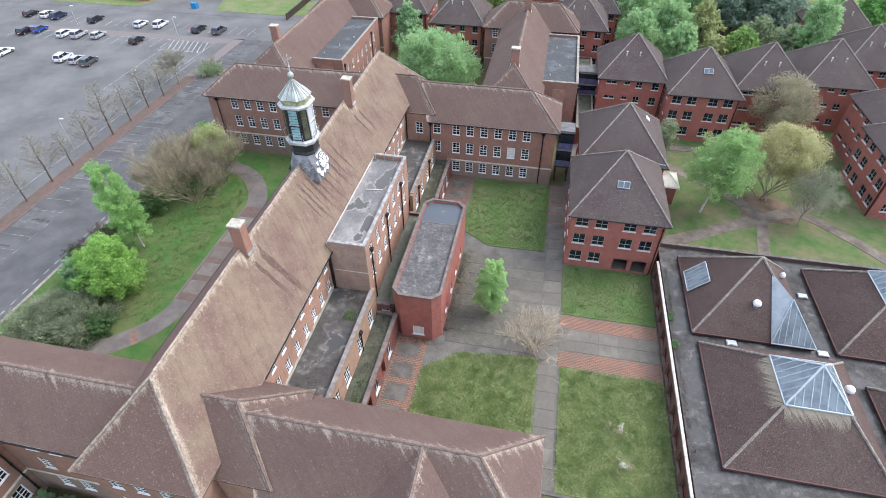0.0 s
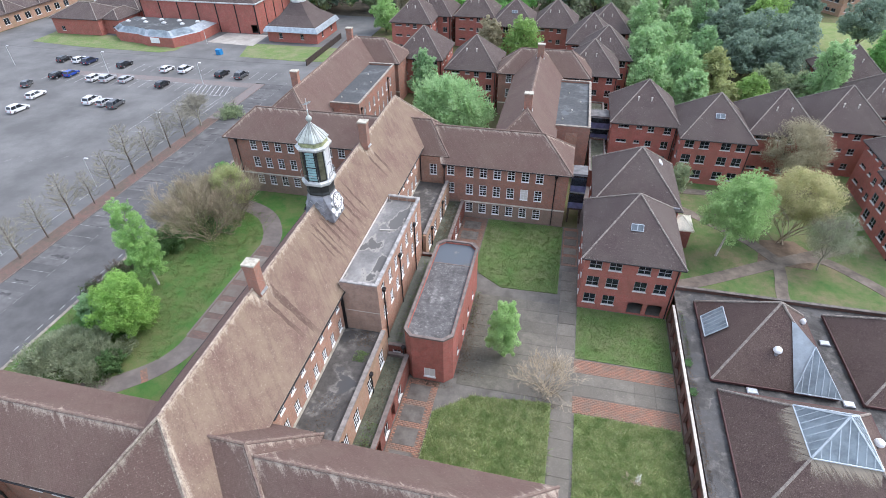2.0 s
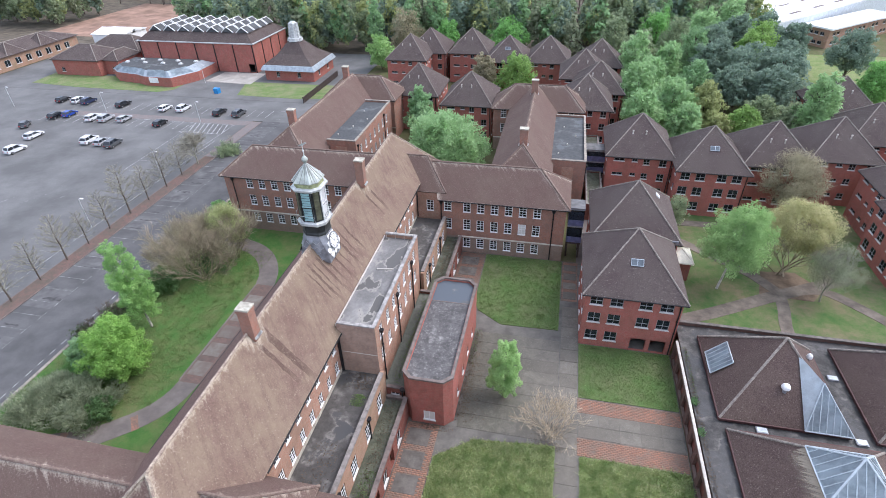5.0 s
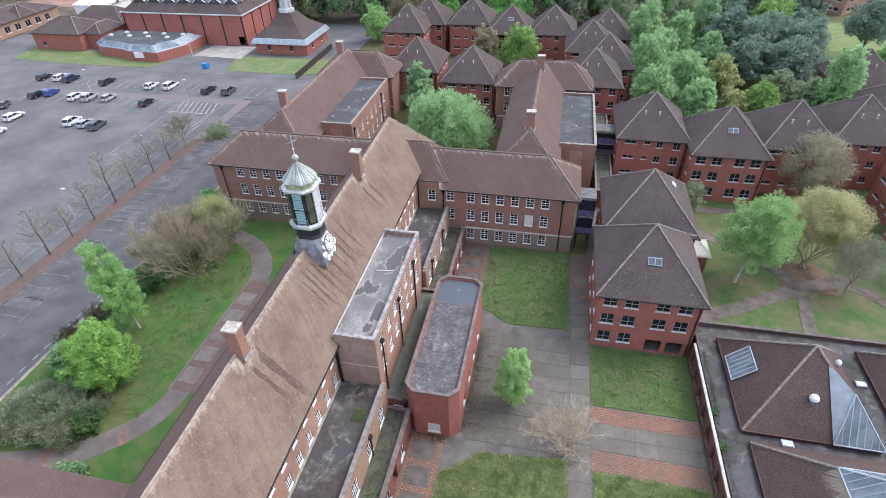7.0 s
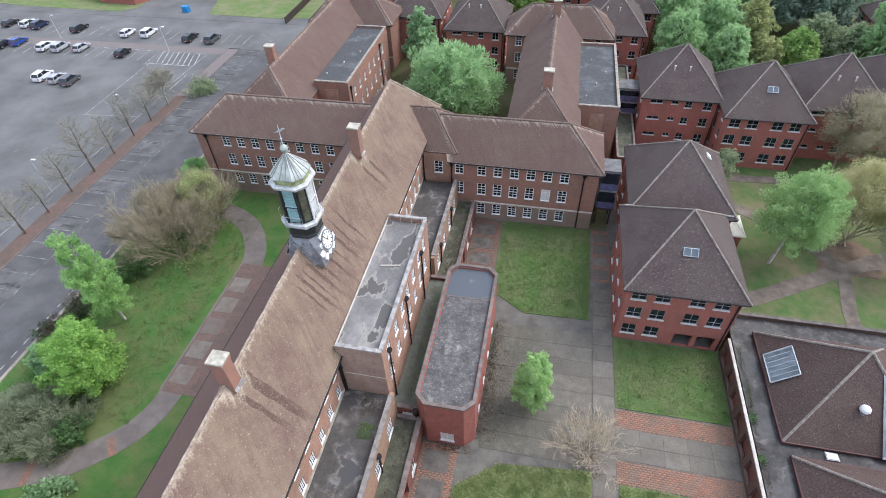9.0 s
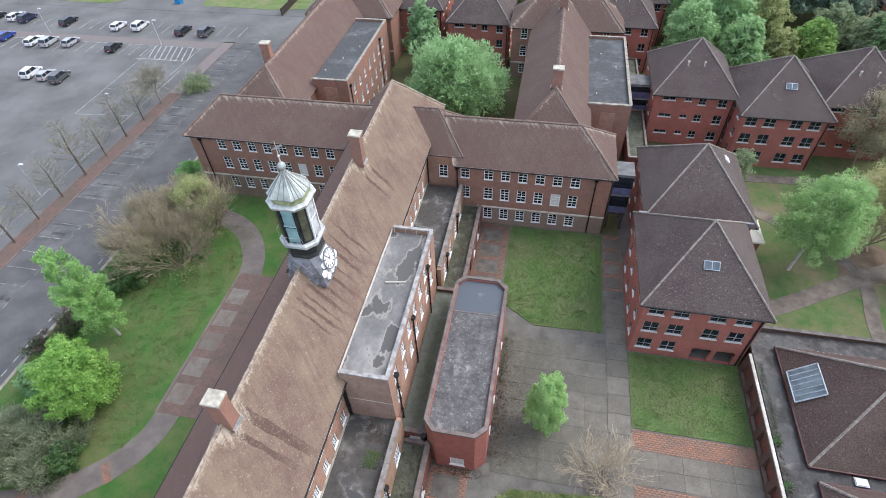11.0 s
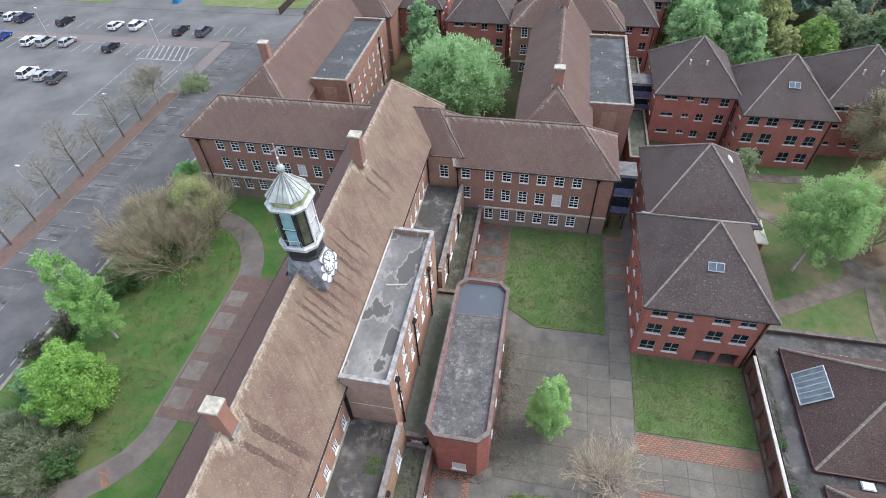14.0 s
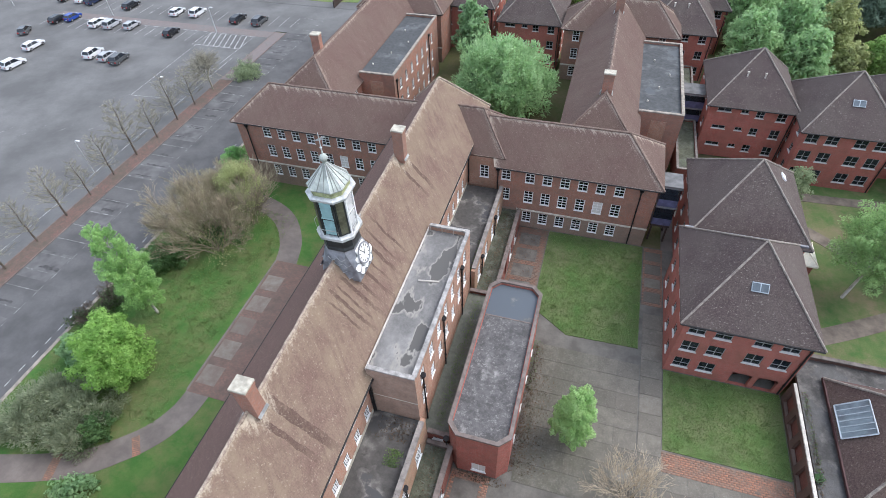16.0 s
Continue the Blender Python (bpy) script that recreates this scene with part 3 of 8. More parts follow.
def caps(bm, a, b, r=0.15, step=0.45):
    """Overlapping half-round tiles along a ridge or hip."""
    a, b = Vector(a), Vector(b)
    n = max(1, round((b - a).length / step))
    for k in range(n):
        p, q = a.lerp(b, k / n), a.lerp(b, (k + 1.12) / n if k < n - 1 else 1)
        j = random.uniform(-0.012, 0.012)
        tube(bm, [p + Vector((j, j, 0)), q + Vector((j, j, 0))], [r * 1.12, r * 0.92], 6)


def hip_roof(parent, x0, x1, y0, y1, ze, zr, axis="x", hips=(True, True), material="tile_wing", ridge="ridge_wing", lichen=0.95, label="", inset=1.3, cap=0.12, ends=((0, 0), (0, 0)), single=False):
    """A hipped roof over a rectangle, closed below, with its ridge and hip tiles. A missing hip runs the ridge to that end."""
    bm = bmesh.new()
    lay = bm.verts.layers.float.new("lichen")
    half = (x1 - x0) / 2 if axis == "y" else (y1 - y0) / 2
    xm, ym = (x0 + x1) / 2, (y0 + y1) / 2
    if axis == "x":
        ra, rb = Vector((x0 + (half if hips[0] else 0), ym, zr)), Vector((x1 - (half if hips[1] else 0), ym, zr))
    elif axis == "y":
        ra, rb = Vector((xm, y0 + (half if hips[0] else 0), zr)), Vector((xm, y1 - (half if hips[1] else 0), zr))
    else:
        ra = rb = Vector((xm, ym, zr))
    ra, rb = ra + Vector((*ends[0], 0)), rb + Vector((*ends[1], 0))
    c = [Vector((x0, y0, ze)), Vector((x1, y0, ze)), Vector((x1, y1, ze)), Vector((x0, y1, ze))]
    drop = Vector((0, 0, -0.2))
    low = [bm.verts.new(p + drop) for p in c]
    bm.faces.new(low[::-1])
    if axis == "p":
        polys = [(c[0], c[1], ra), (c[1], c[2], ra), (c[2], c[3], ra), (c[3], c[0], ra)]
    elif axis == "x":
        polys = [(c[0], c[1], rb, ra), (c[1], c[2], rb), (c[2], c[3], ra, rb), (c[3], c[0], ra)]
    else:
        polys = [(c[0], c[1], ra), (c[1], c[2], rb, ra), (c[2], c[3], rb), (c[3], c[0], ra, rb)]
    for k, poly in enumerate(polys):
        e0, e1 = bm.verts.new(poly[0]), bm.verts.new(poly[1])
        bm.faces.new((low[k], low[(k + 1) % 4], e1, e0))
        pts = []
        for p in poly:
            if not pts or (p - pts[-1]).length > 0.05:
                pts.append(p)
        if len(pts) < 3:
            continue
        vs = [e0, e1] + [bm.verts.new(p) for p in pts[2:]]
        for v in vs:
            v[lay] = lichen
        n = (pts[1] - pts[0]).cross(pts[-1] - pts[0]).normalized()
        m = len(pts)
        wide = min(inset, 0.3 * (pts[1] - pts[0]).length, 0.3 * (pts[-1] - pts[0]).length)
        inner = []
        for j in range(m):
            a, b, d = pts[j - 1], pts[j], pts[(j + 1) % m]
            da, db = (b - a).normalized(), (d - b).normalized()
            na, nb = n.cross(da), n.cross(db)
            oa, ob = (0.05 if (j - 1) % m == 0 else wide), (0.05 if j == 0 else wide)
            k = na.dot(nb)
            s = (oa - ob * k) / max(1e-4, 1 - k * k)
            t = (ob - oa * k) / max(1e-4, 1 - k * k)
            inner.append(bm.verts.new(b + na * s + nb * t))
        for j in range(m):
            bm.faces.new((vs[j], vs[(j + 1) % m], inner[(j + 1) % m], inner[j]))
        bm.faces.new(inner)
    part("roof", bm, material, parent, label)
    bm = bmesh.new()
    lift = Vector((0, 0, 0.03))
    lines = []
    if (rb - ra).length > 0.5:
        lines.append((ra, rb))
    if axis == "p":
        lines += [(q, ra) for q in c]
    elif axis == "x":
        lines += [(c[0], ra), (c[3], ra)] * hips[0] + [(c[1], rb), (c[2], rb)] * hips[1]
    else:
        lines += [(c[0], ra), (c[1], ra)] * hips[0] + [(c[2], rb), (c[3], rb)] * hips[1]
    for a, b in lines:
        if single:
            a, b = a + lift, b + lift
            n = round((b - a).length / 0.45)
            for k in range(n):
                one = bmesh.new()
                j = Vector((random.uniform(-0.02, 0.02), random.uniform(-0.02, 0.02), random.uniform(-0.01, 0.01)))
                tube(one, [a.lerp(b, k / n) + j, a.lerp(b, (k + 1.1) / n) + j], [cap * 1.15, cap * 0.95], 6)
                part("ridge_tile", one, ridge, parent)
        else:
            caps(bm, a + lift, b + lift, cap)
    if single:
        bm.free()
    else:
        part("ridge_tiles", bm, ridge, parent)


def gutter(parent, a, b, z, out):
    """A half-round gutter below an eave."""
    bm = bmesh.new()
    tube(bm, [(a[0] + out[0] * 0.06, a[1] + out[1] * 0.06, z), (b[0] + out[0] * 0.06, b[1] + out[1] * 0.06, z)], [0.07, 0.07], 8)
    part("gutter", bm, "iron", parent)


def downpipe(parent, x, y, z0, z1, hopper=True, r=0.075):
    bm = bmesh.new()
    tube(bm, [(x, y, z0), (x, y, z1)], [r, r], 8)
    if hopper:
        lathe(bm, x, y, [(0.09, z1 - 0.45), (0.24, z1 - 0.1), (0.26, z1 + 0.05), (0.22, z1 + 0.06)], 8)
    k = z0 + 1.5
    while k < z1 - 0.6:
        lathe(bm, x, y, [(r * 1.5, k), (r * 1.5, k + 0.08)], 8)
        k += 1.8
    part("downpipe", bm, "iron", parent)


def chimney(parent, x, y, z0, z1, w=1.0, d=0.9):
    """A brick stack with a projecting course, a pale slab on top and lead at its foot."""
    bm = bmesh.new()
    box(bm, x - w / 2, x + w / 2, y - d / 2, y + d / 2, z0, z1 - 0.5)
    box(bm, x - w / 2 - 0.05, x + w / 2 + 0.05, y - d / 2 - 0.05, y + d / 2 + 0.05, z1 - 0.5, z1 - 0.18)
    stack = part("chimney", bm, "brick_brown", parent, "square brick chimney stack with a pale stone cap")
    bm = bmesh.new()
    box(bm, x - w / 2 - 0.09, x + w / 2 + 0.09, y - d / 2 - 0.09, y + d / 2 + 0.09, z1 - 0.18, z1)
    bmesh.ops.bevel(bm, geom=bm.edges[:], offset=0.03, segments=1, affect="EDGES")
    part("cap", bm, "cap_stone", stack)
    for side in (-1, 1):
        bm = bmesh.new()
        xa = x + side * (w / 2 + 0.02)
        v = [bm.verts.new(p) for p in ((xa, y - d / 2 - 0.08, z0 + 0.5), (xa, y + d / 2 + 0.08, z0 + 0.5), (xa + side * 0.14, y + d / 2 + 0.08, z0 + 0.3),
                                       (xa + side * 0.14, y - d / 2 - 0.08, z0 + 0.3))]
        f = bm.faces.new(v if side > 0 else v[::-1])
        bmesh.ops.solidify(bm, geom=[f], thickness=0.05)
        part("flashing", bm, "lead_pale", stack)


def ring(bm, pts_out, pts_in, z0, z1):
    """A closed band between two polygons with as many corners."""
    n = len(pts_out)
    o0 = [bm.verts.new((*p, z0)) for p in pts_out]
    o1 = [bm.verts.new((*p, z1)) for p in pts_out]
    i0 = [bm.verts.new((*p, z0)) for p in pts_in]
    i1 = [bm.verts.new((*p, z1)) for p in pts_in]
    for k in range(n):
        j = (k + 1) % n
        bm.faces.new((o0[k], o0[j], o1[j], o1[k]))
        bm.faces.new((i0[j], i0[k], i1[k], i1[j]))
        bm.faces.new((o1[k], o1[j], i1[j], i1[k]))
        bm.faces.new((o0[j], o0[k], i0[k], i0[j]))


def rect(x0, x1, y0, y1):
    return [(x0, y0), (x1, y0), (x1, y1), (x0, y1)]


def flat(parent, x0, x1, y0, y1, z, material="felt", name="roof", label=""):
    bm = bmesh.new()
    box(bm, x0, x1, y0, y1, z - 0.15, z)
    return part(name, bm, material, parent, label)


def parapet(parent, x0, x1, y0, y1, z0, z1, t=0.3, material="coping", sides="SENW"):
    """Coping stones on top of a wall round a flat roof, piece by piece."""
    runs = {"S": ((x0, y0), (x1, y0 + t)), "N": ((x0, y1 - t), (x1, y1)), "W": ((x0, y0 + t), (x0 + t, y1 - t)), "E": ((x1 - t, y0 + t), (x1, y1 - t))}
    for s in sides:
        (a, b), (c, d) = runs[s]
        along = c - a > d - b
        n = max(1, round(max(c - a, d - b) / 1.2))
        for k in range(n):
            bm = bmesh.new()
            e = 0.008
            if along:
                box(bm, a + (c - a) * k / n + e, a + (c - a) * (k + 1) / n - e, b - 0.05, d + 0.05, z0, z1)
            else:
                box(bm, a - 0.05, c + 0.05, b + (d - b) * k / n + e, b + (d - b) * (k + 1) / n - e, z0, z1)
            part("coping_stone", bm, material, parent)


def every(first, last, step, sill, w, h, kind):
    n = round((last - first) / step)
    return [(first + k * step, sill, w, h, kind) for k in range(n + 1)]

# ---------------------------------------------------------------- the main range
RX = -22.6
main = thing("main_range", "long orange-brick range with a steep brown tiled hipped roof", "building", at=(RX, 43.5, 0))
up = [(o[0], 8.6, 0.85, 1.4, "sash") for o in every(0.9, 14.9, 2.0, 0, 1, 1, "sash")]
lo = [(o[0], 5.9, 0.85, 1.5, "sash") for o in every(0.9, 14.9, 2.0, 0, 1, 1, "sash")]
wall(main, (-18.5, 11.0), (-18.5, 74.9), 0, 10.3,
     [(u + 8.0, s, w, h, k) for u, s, w, h, k in up + lo] + [(u + 39.6, s, w, h, k) for u, s, w, h, k in up[:7] + lo[:7]])
wall(main, (-18.5, 74.9), (-27.3, 74.9), 0, 10.3, every(1.5, 7.5, 2.0, 6.6, 1.0, 1.7, "sash"))
wall(main, (-27.3, 74.9), (-27.3, 11.0), 0, 10.3, [(u, z, 1.0, 1.7, "sash") for u in range(12, 56, 2) for z in (1.2, 4.4, 7.8)])
wall(main, (-27.3, 11.0), (-18.5, 11.0), 0, 10.3, [(u, z, 1.0, 1.7, "sash") for u in (1.6, 3.6, 5.6, 7.6) for z in (1.2, 4.4, 7.6)], "brick_brown")
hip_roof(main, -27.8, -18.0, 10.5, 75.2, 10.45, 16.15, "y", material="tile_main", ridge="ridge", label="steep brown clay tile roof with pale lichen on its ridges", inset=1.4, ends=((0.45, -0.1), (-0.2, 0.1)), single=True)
for ya, yb in ((20.25, 34.95), (51.4, 65.4)):
    bm = bmesh.new()
    box(bm, -18.502, -18.46, ya, yb, 5.28, 5.72)
    part("plinth", bm, "cap_stone", main, "cream rendered plinth band above the terrace")
gutter(main, (-18.0, 20.0), (-18.0, 35.0), 10.35, (1, 0))
gutter(main, (-18.0, 51.4), (-18.0, 66.0), 10.35, (1, 0))
gutter(main, (-27.8, 20.0), (-27.8, 66.0), 10.35, (-1, 0))
for y in (28.3, 55.4):
    chimney(main, -22.4, y, 15.4, 18.8 if y < 40 else 19.0)
downpipe(main, -18.4, 34.85, 5.3, 10.2)
downpipe(main, -18.4, 65.9, 5.3, 10.0)

# the flat-roofed block on the east side
block = thing("flat_roofed_block", "tall orange-brick block with a wet grey flat roof behind parapets", "building", at=(-16.4, 43, 0))
wins = [(y - 35.05, z, 0.95, 1.7, "sash") for y in (36.6, 38.9, 41.0, 43.0, 45.1, 47.2, 49.3) for z in (6.2, 9.1)]
wall(block, (-14.5, 35.05), (-14.5, 51.3), 0, 11.55, wins)
wall(block, (-18.4, 35.05), (-14.5, 35.05), 0, 11.55, [], "brick_pale")
wall(block, (-14.5, 51.3), (-18.4, 51.3), 0, 11.55, [(1.9, 8.8, 1.0, 1.6, "sash")])
bm = bmesh.new()
box(bm, -18.2, -14.5, 35.03, 35.06, 7.9, 7.98)
part("string_course", bm, "stone", block)
flat(block, -18.5, -14.8, 35.35, 51.0, 11.15, "felt")
parapet(block, -18.35, -14.5, 35.05, 51.3, 11.55, 11.7, 0.26, "coping_grey", "SEN")
bm = bmesh.new()
box(bm, -18.56, -18.44, 35.2, 51.2, 11.0, 11.28)
part("flashing", bm, "coping_white", block, "white painted flashing strip")
for y in (36.4, 42.0, 47.9):
    downpipe(block, -14.38, y, 3.2, 10.2)
downpipe(block, -18.28, 34.92, 5.3, 10.2, False)
bm = bmesh.new()
for k in range(16):
    box(bm, -18.40, -18.36, 35.5 + k, 35.55 + k, 11.28, 11.42)
part("clip", bm, "coping_white", block)
bm = bmesh.new()
tube(bm, [(-17.4, 44.6, 11.2), (-15.6, 44.9, 11.2)], [0.09, 0.09], 8)
tagged(part("roof_pipe", bm, "coping_white"), "pale pipe lying on the flat roof", "pipe")
rail = thing("roof_rail", "pale metal rail on short posts behind the north parapet", "rail", at=(-16.2, 50.85, 11.15))
bm = bmesh.new()
tube(bm, [(-18.3, 50.85, 11.95), (-14.9, 50.85, 11.95)], [0.045, 0.045], 8)
part("bar", bm, "coping_white", rail)
for x in (-18.2, -17.1, -16.0, -14.95):
    bm = bmesh.new()
    tube(bm, [(x, 50.85, 11.15), (x, 50.85, 11.95)], [0.03, 0.03], 6)
    part("post", bm, "coping_white", rail)


def terrace(y0, y1, name, label, wins, low_wins, pipes, floor):
    """The stepped terraces along the range: an upper walk with a parapet, a lower mossy roof and its own parapet."""
    t = thing(name, label, "building", at=(-14.2, (y0 + y1) / 2, 0))
    wall(t, (-14.0, y0), (-14.0, y1), 0, 5.95, wins, "brick_buff", 0.4)
    flat(t, -18.45, -14.4, y0, y1, 5.3, floor, "terrace_floor")
    parapet(t, -14.38, -14.03, y0, y1, 5.95, 6.1, 0.34, "coping_ext", "E")
    wall(t, (-11.7, y0), (-11.7, y1), 0, 2.85, low_wins, "brick_dark", 0.35)
    flat(t, -13.98, -12.05, y0, y1, 2.45, "moss_roof", "lower_roof", "moss-grown dark roof strip")
    parapet(t, -12.05, -11.7, y0, y1, 2.85, 3.0, 0.35, "coping_brick", "E")
    for y in pipes:
        downpipe(t, -13.88, y, 2.5, 5.4)
    return t


terrace(20.2, 35.0, "terrace", "stepped brick terrace with a stained grey floor and mossy lower roof",
             [(2.6, 2.75, 1.3, 2.2, "sash"), (5.4, 2.75, 1.3, 2.2, "sash"), (9.2, 2.75, 1.3, 2.2, "sash"), (12.6, 2.75, 1.3, 2.2, "sash")],
             [(2.0, 0.5, 1.1, 1.7, "white"), (4.2, 0.1, 1.0, 2.2, "open"), (6.4, 0.5, 1.1, 1.7, "white"), (8.6, 0.1, 1.0, 2.2, "open"), (10.8, 0.5, 1.1, 1.7, "white")],
             (22.0, 29.6), "terrace_felt")
terrace(51.35, 65.45, "terrace", "stepped brick terrace beside the far wing with a wet grey floor",
             [(2.0, 2.75, 1.3, 2.2, "sash"), (5.2, 2.75, 1.3, 2.2, "sash"), (8.4, 2.75, 1.3, 2.2, "sash"), (11.6, 2.75, 1.3, 2.2, "sash")],
             [(2.4, 0.5, 1.1, 1.7, "white"), (5.2, 0.1, 1.0, 2.2, "open"), (8.0, 0.5, 1.1, 1.7, "white"), (10.8, 0.5, 1.1, 1.7, "white")],
             (54.2, 60.5), "terrace_felt")
link = thing("corridor_link", "low corridor roof between two brick blocks", "building", at=(-13.2, 43, 0))
flat(link, -14.48, -12.15, 35.1, 50.9, 3.2, "slate_roof", "roof", "green-grey flat roof strip")
wall(link, (-14.0, 35.02), (-12.2, 35.02), 0, 3.6, [(0.9, 2.6, 0.9, 0.35, "white")], "brick_dark")
parapet(link, -14.0, -12.1, 35.0, 35.3, 3.6, 3.72, 0.3, "coping_brick", "S")
wall(link, (-12.2, 51.1), (-14.4, 51.1), 0, 3.5, [], "brick_dark")
parapet(link, -14.4, -12.2, 50.8, 51.1, 3.5, 3.62, 0.3, "coping_brick", "N")
bm = bmesh.new()
box(bm, -13.95, -12.1, 34.45, 34.8, 2.46, 2.85)
tagged(part("roof_box", bm, "coping_brick"), "small reddish box gutter against the corridor", "gutter")
downpipe(link, -12.25, 34.75, 2.5, 3.9, True)

# the red-brick extension with cut corners
ext = thing("corner_cut_extension", "red-brick extension with cut corners and a dark gravelled flat roof", "building", at=(-9.55, 42.3, 0))
EX0, EX1, EY0, EY1, CUT = -12.05, -7.0, 34.15, 50.5, 0.85
oct_out = [(EX0 + CUT, EY0), (EX1 - CUT, EY0), (EX1, EY0 + CUT), (EX1, EY1 - CUT), (EX1 - CUT, EY1), (EX0 + CUT, EY1), (EX0, EY1 - CUT), (EX0, EY0 + CUT)]


def shrink(pts, d):
    cx, cy = sum(p[0] for p in pts) / len(pts), sum(p[1] for p in pts) / len(pts)
    wx, wy = max(p[0] for p in pts) - cx, max(p[1] for p in pts) - cy
    return [(cx + (x - cx) * (1 - d / wx), cy + (y - cy) * (1 - d / wy)) for x, y in pts]


for k in range(8):
    a, b = oct_out[k], oct_out[(k + 1) % 8]
    ops = []
    if k == 0:
        ops = [(1.85, 0.65, 1.2, 1.3, "whitedrawn")]
    if k == 2:
        ops = [(u, z, 0.7, 1.1, "case") for u in (2.4, 5.4, 8.4, 11.4) for z in (1.4,)]
    wall(ext, a, b, 0, 6.35, ops, "brick_red")
bm = bmesh.new()
ring(bm, shrink(oct_out, -0.06), shrink(oct_out, 0.24), 6.35, 6.55)
part("coping", bm, "coping_brick", ext, "weathered grey-brown coping")
for ya, yb, z, m, lab in ((EY0, 46.3, 6.2, "gravel_roof", "dark gravelled roof"), (46.3, EY1, 6.17, "felt_pond", "blue-grey ponded felt roof")):
    bm = bmesh.new()
    pts = [(x, min(max(y, ya), yb)) for x, y in shrink(oct_out, 0.26)]
    keep = [p for k, p in enumerate(pts) if (Vector(p) - Vector(pts[k - 1])).length > 0.01]
    prism(bm, keep, z - 0.2, z)
    part("roof", bm, m, ext, lab)
bm = bmesh.new()
box(bm, -11.7, -7.35, 46.24, 46.36, 6.19, 6.235)
part("roof_joint", bm, "coping_brick", ext)

# ---------------------------------------------------------------- the clock turret on the ridge
CX, CY = -22.35, 42.2
A8 = math.pi / 8
turret = thing("clock_turret", "octagonal lead-clad clock turret with pale louvres and ribbed tent roof", "turret", at=(CX, CY, 14))


def oct_points(hw, cut, deep=None):
    """A square of that half width with its corners cut off."""
    hy = hw if deep is None else deep
    c = cut * hw
    return [(CX + x, CY + y) for x, y in ((hw, -hy + c), (hw, hy - c), (hw - c, hy), (-hw + c, hy), (-hw, hy - c), (-hw, -hy + c), (-hw + c, -hy), (hw - c, -hy))]


def oct_body(bm, profile):
    rings = [[bm.verts.new((*p, z)) for p in oct_points(hw, cut, deep)] for hw, deep, z, cut in profile]
    for a, b in zip(rings, rings[1:]):
        for j in range(8):
            bm.faces.new((a[j], a[(j + 1) % 8], b[(j + 1) % 8], b[j]))
    bm.faces.new(rings[0][::-1])
    bm.faces.new(rings[-1])


def eight(bm, profile):
    oct_body(bm, [(hw, hw, z, 0.44) for hw, z in profile])


bm = bmesh.new()
oct_body(bm, [(1.62, 1.4, 14.3, 0.03), (1.56, 1.38, 15.0, 0.04), (1.40, 1.36, 16.2, 0.2), (1.24, 1.24, 17.1, 0.44), (1.22, 1.22, 17.4, 0.44)])
part("skirt", bm, "lead", turret, "flared skirt of overlapping lead sheets")
for side in range(4):
    rot = Matrix.Translation((CX, CY, 0)) @ Matrix.Rotation(side * math.pi / 2, 4, "Z")
    for row in range(4):
        z0 = 14.6 + row * 0.6
        half = (1.64, 1.56, 1.47, 1.37)[row] - (0.12 if side % 2 and row < 3 else 0)
        for k in range(5 - row % 2):
            bm = bmesh.new()
            w = 0.72
            u = (k - (4 - row % 2) / 2) * w
            if abs(u) > half - 0.35 - row * 0.06:
                continue
            v = [bm.verts.new(p) for p in ((half + 0.05, u - w / 2, z0 + 0.28), (half + 0.1, u, z0), (half + 0.05, u + w / 2, z0 + 0.28), (half - 0.11, u + w / 2, z0 + 0.66),
                                           (half - 0.11, u - w / 2, z0 + 0.66))]
            f = bm.faces.new(v)
            bmesh.ops.solidify(bm, geom=[f], thickness=0.03)
            # East sheets white with dark welts: the lit side is put into the colour.
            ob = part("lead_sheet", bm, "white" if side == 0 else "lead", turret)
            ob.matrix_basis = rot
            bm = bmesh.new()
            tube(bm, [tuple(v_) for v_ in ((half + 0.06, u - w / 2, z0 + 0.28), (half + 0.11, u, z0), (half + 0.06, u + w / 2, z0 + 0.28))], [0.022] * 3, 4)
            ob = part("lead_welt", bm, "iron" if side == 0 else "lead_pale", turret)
            ob.matrix_basis = rot
bm = bmesh.new()
eight(bm, [(1.22, 17.2), (1.26, 17.45), (1.20, 17.6), (1.22, 18.3), (1.40, 18.5)])
part("plinth", bm, "drum", turret, "dark lead plinth band")
bm = bmesh.new()
eight(bm, [(1.40, 18.46), (1.50, 18.56), (1.52, 18.82), (1.40, 18.9), (1.25, 18.92)])
part("sill_ring", bm, "lead_pale", turret, "moulded lead sill ring")
bm = bmesh.new()
eight(bm, [(1.22, 18.8), (1.20, 22.4)])
part("drum", bm, "drum", turret, "dark eight-sided drum")
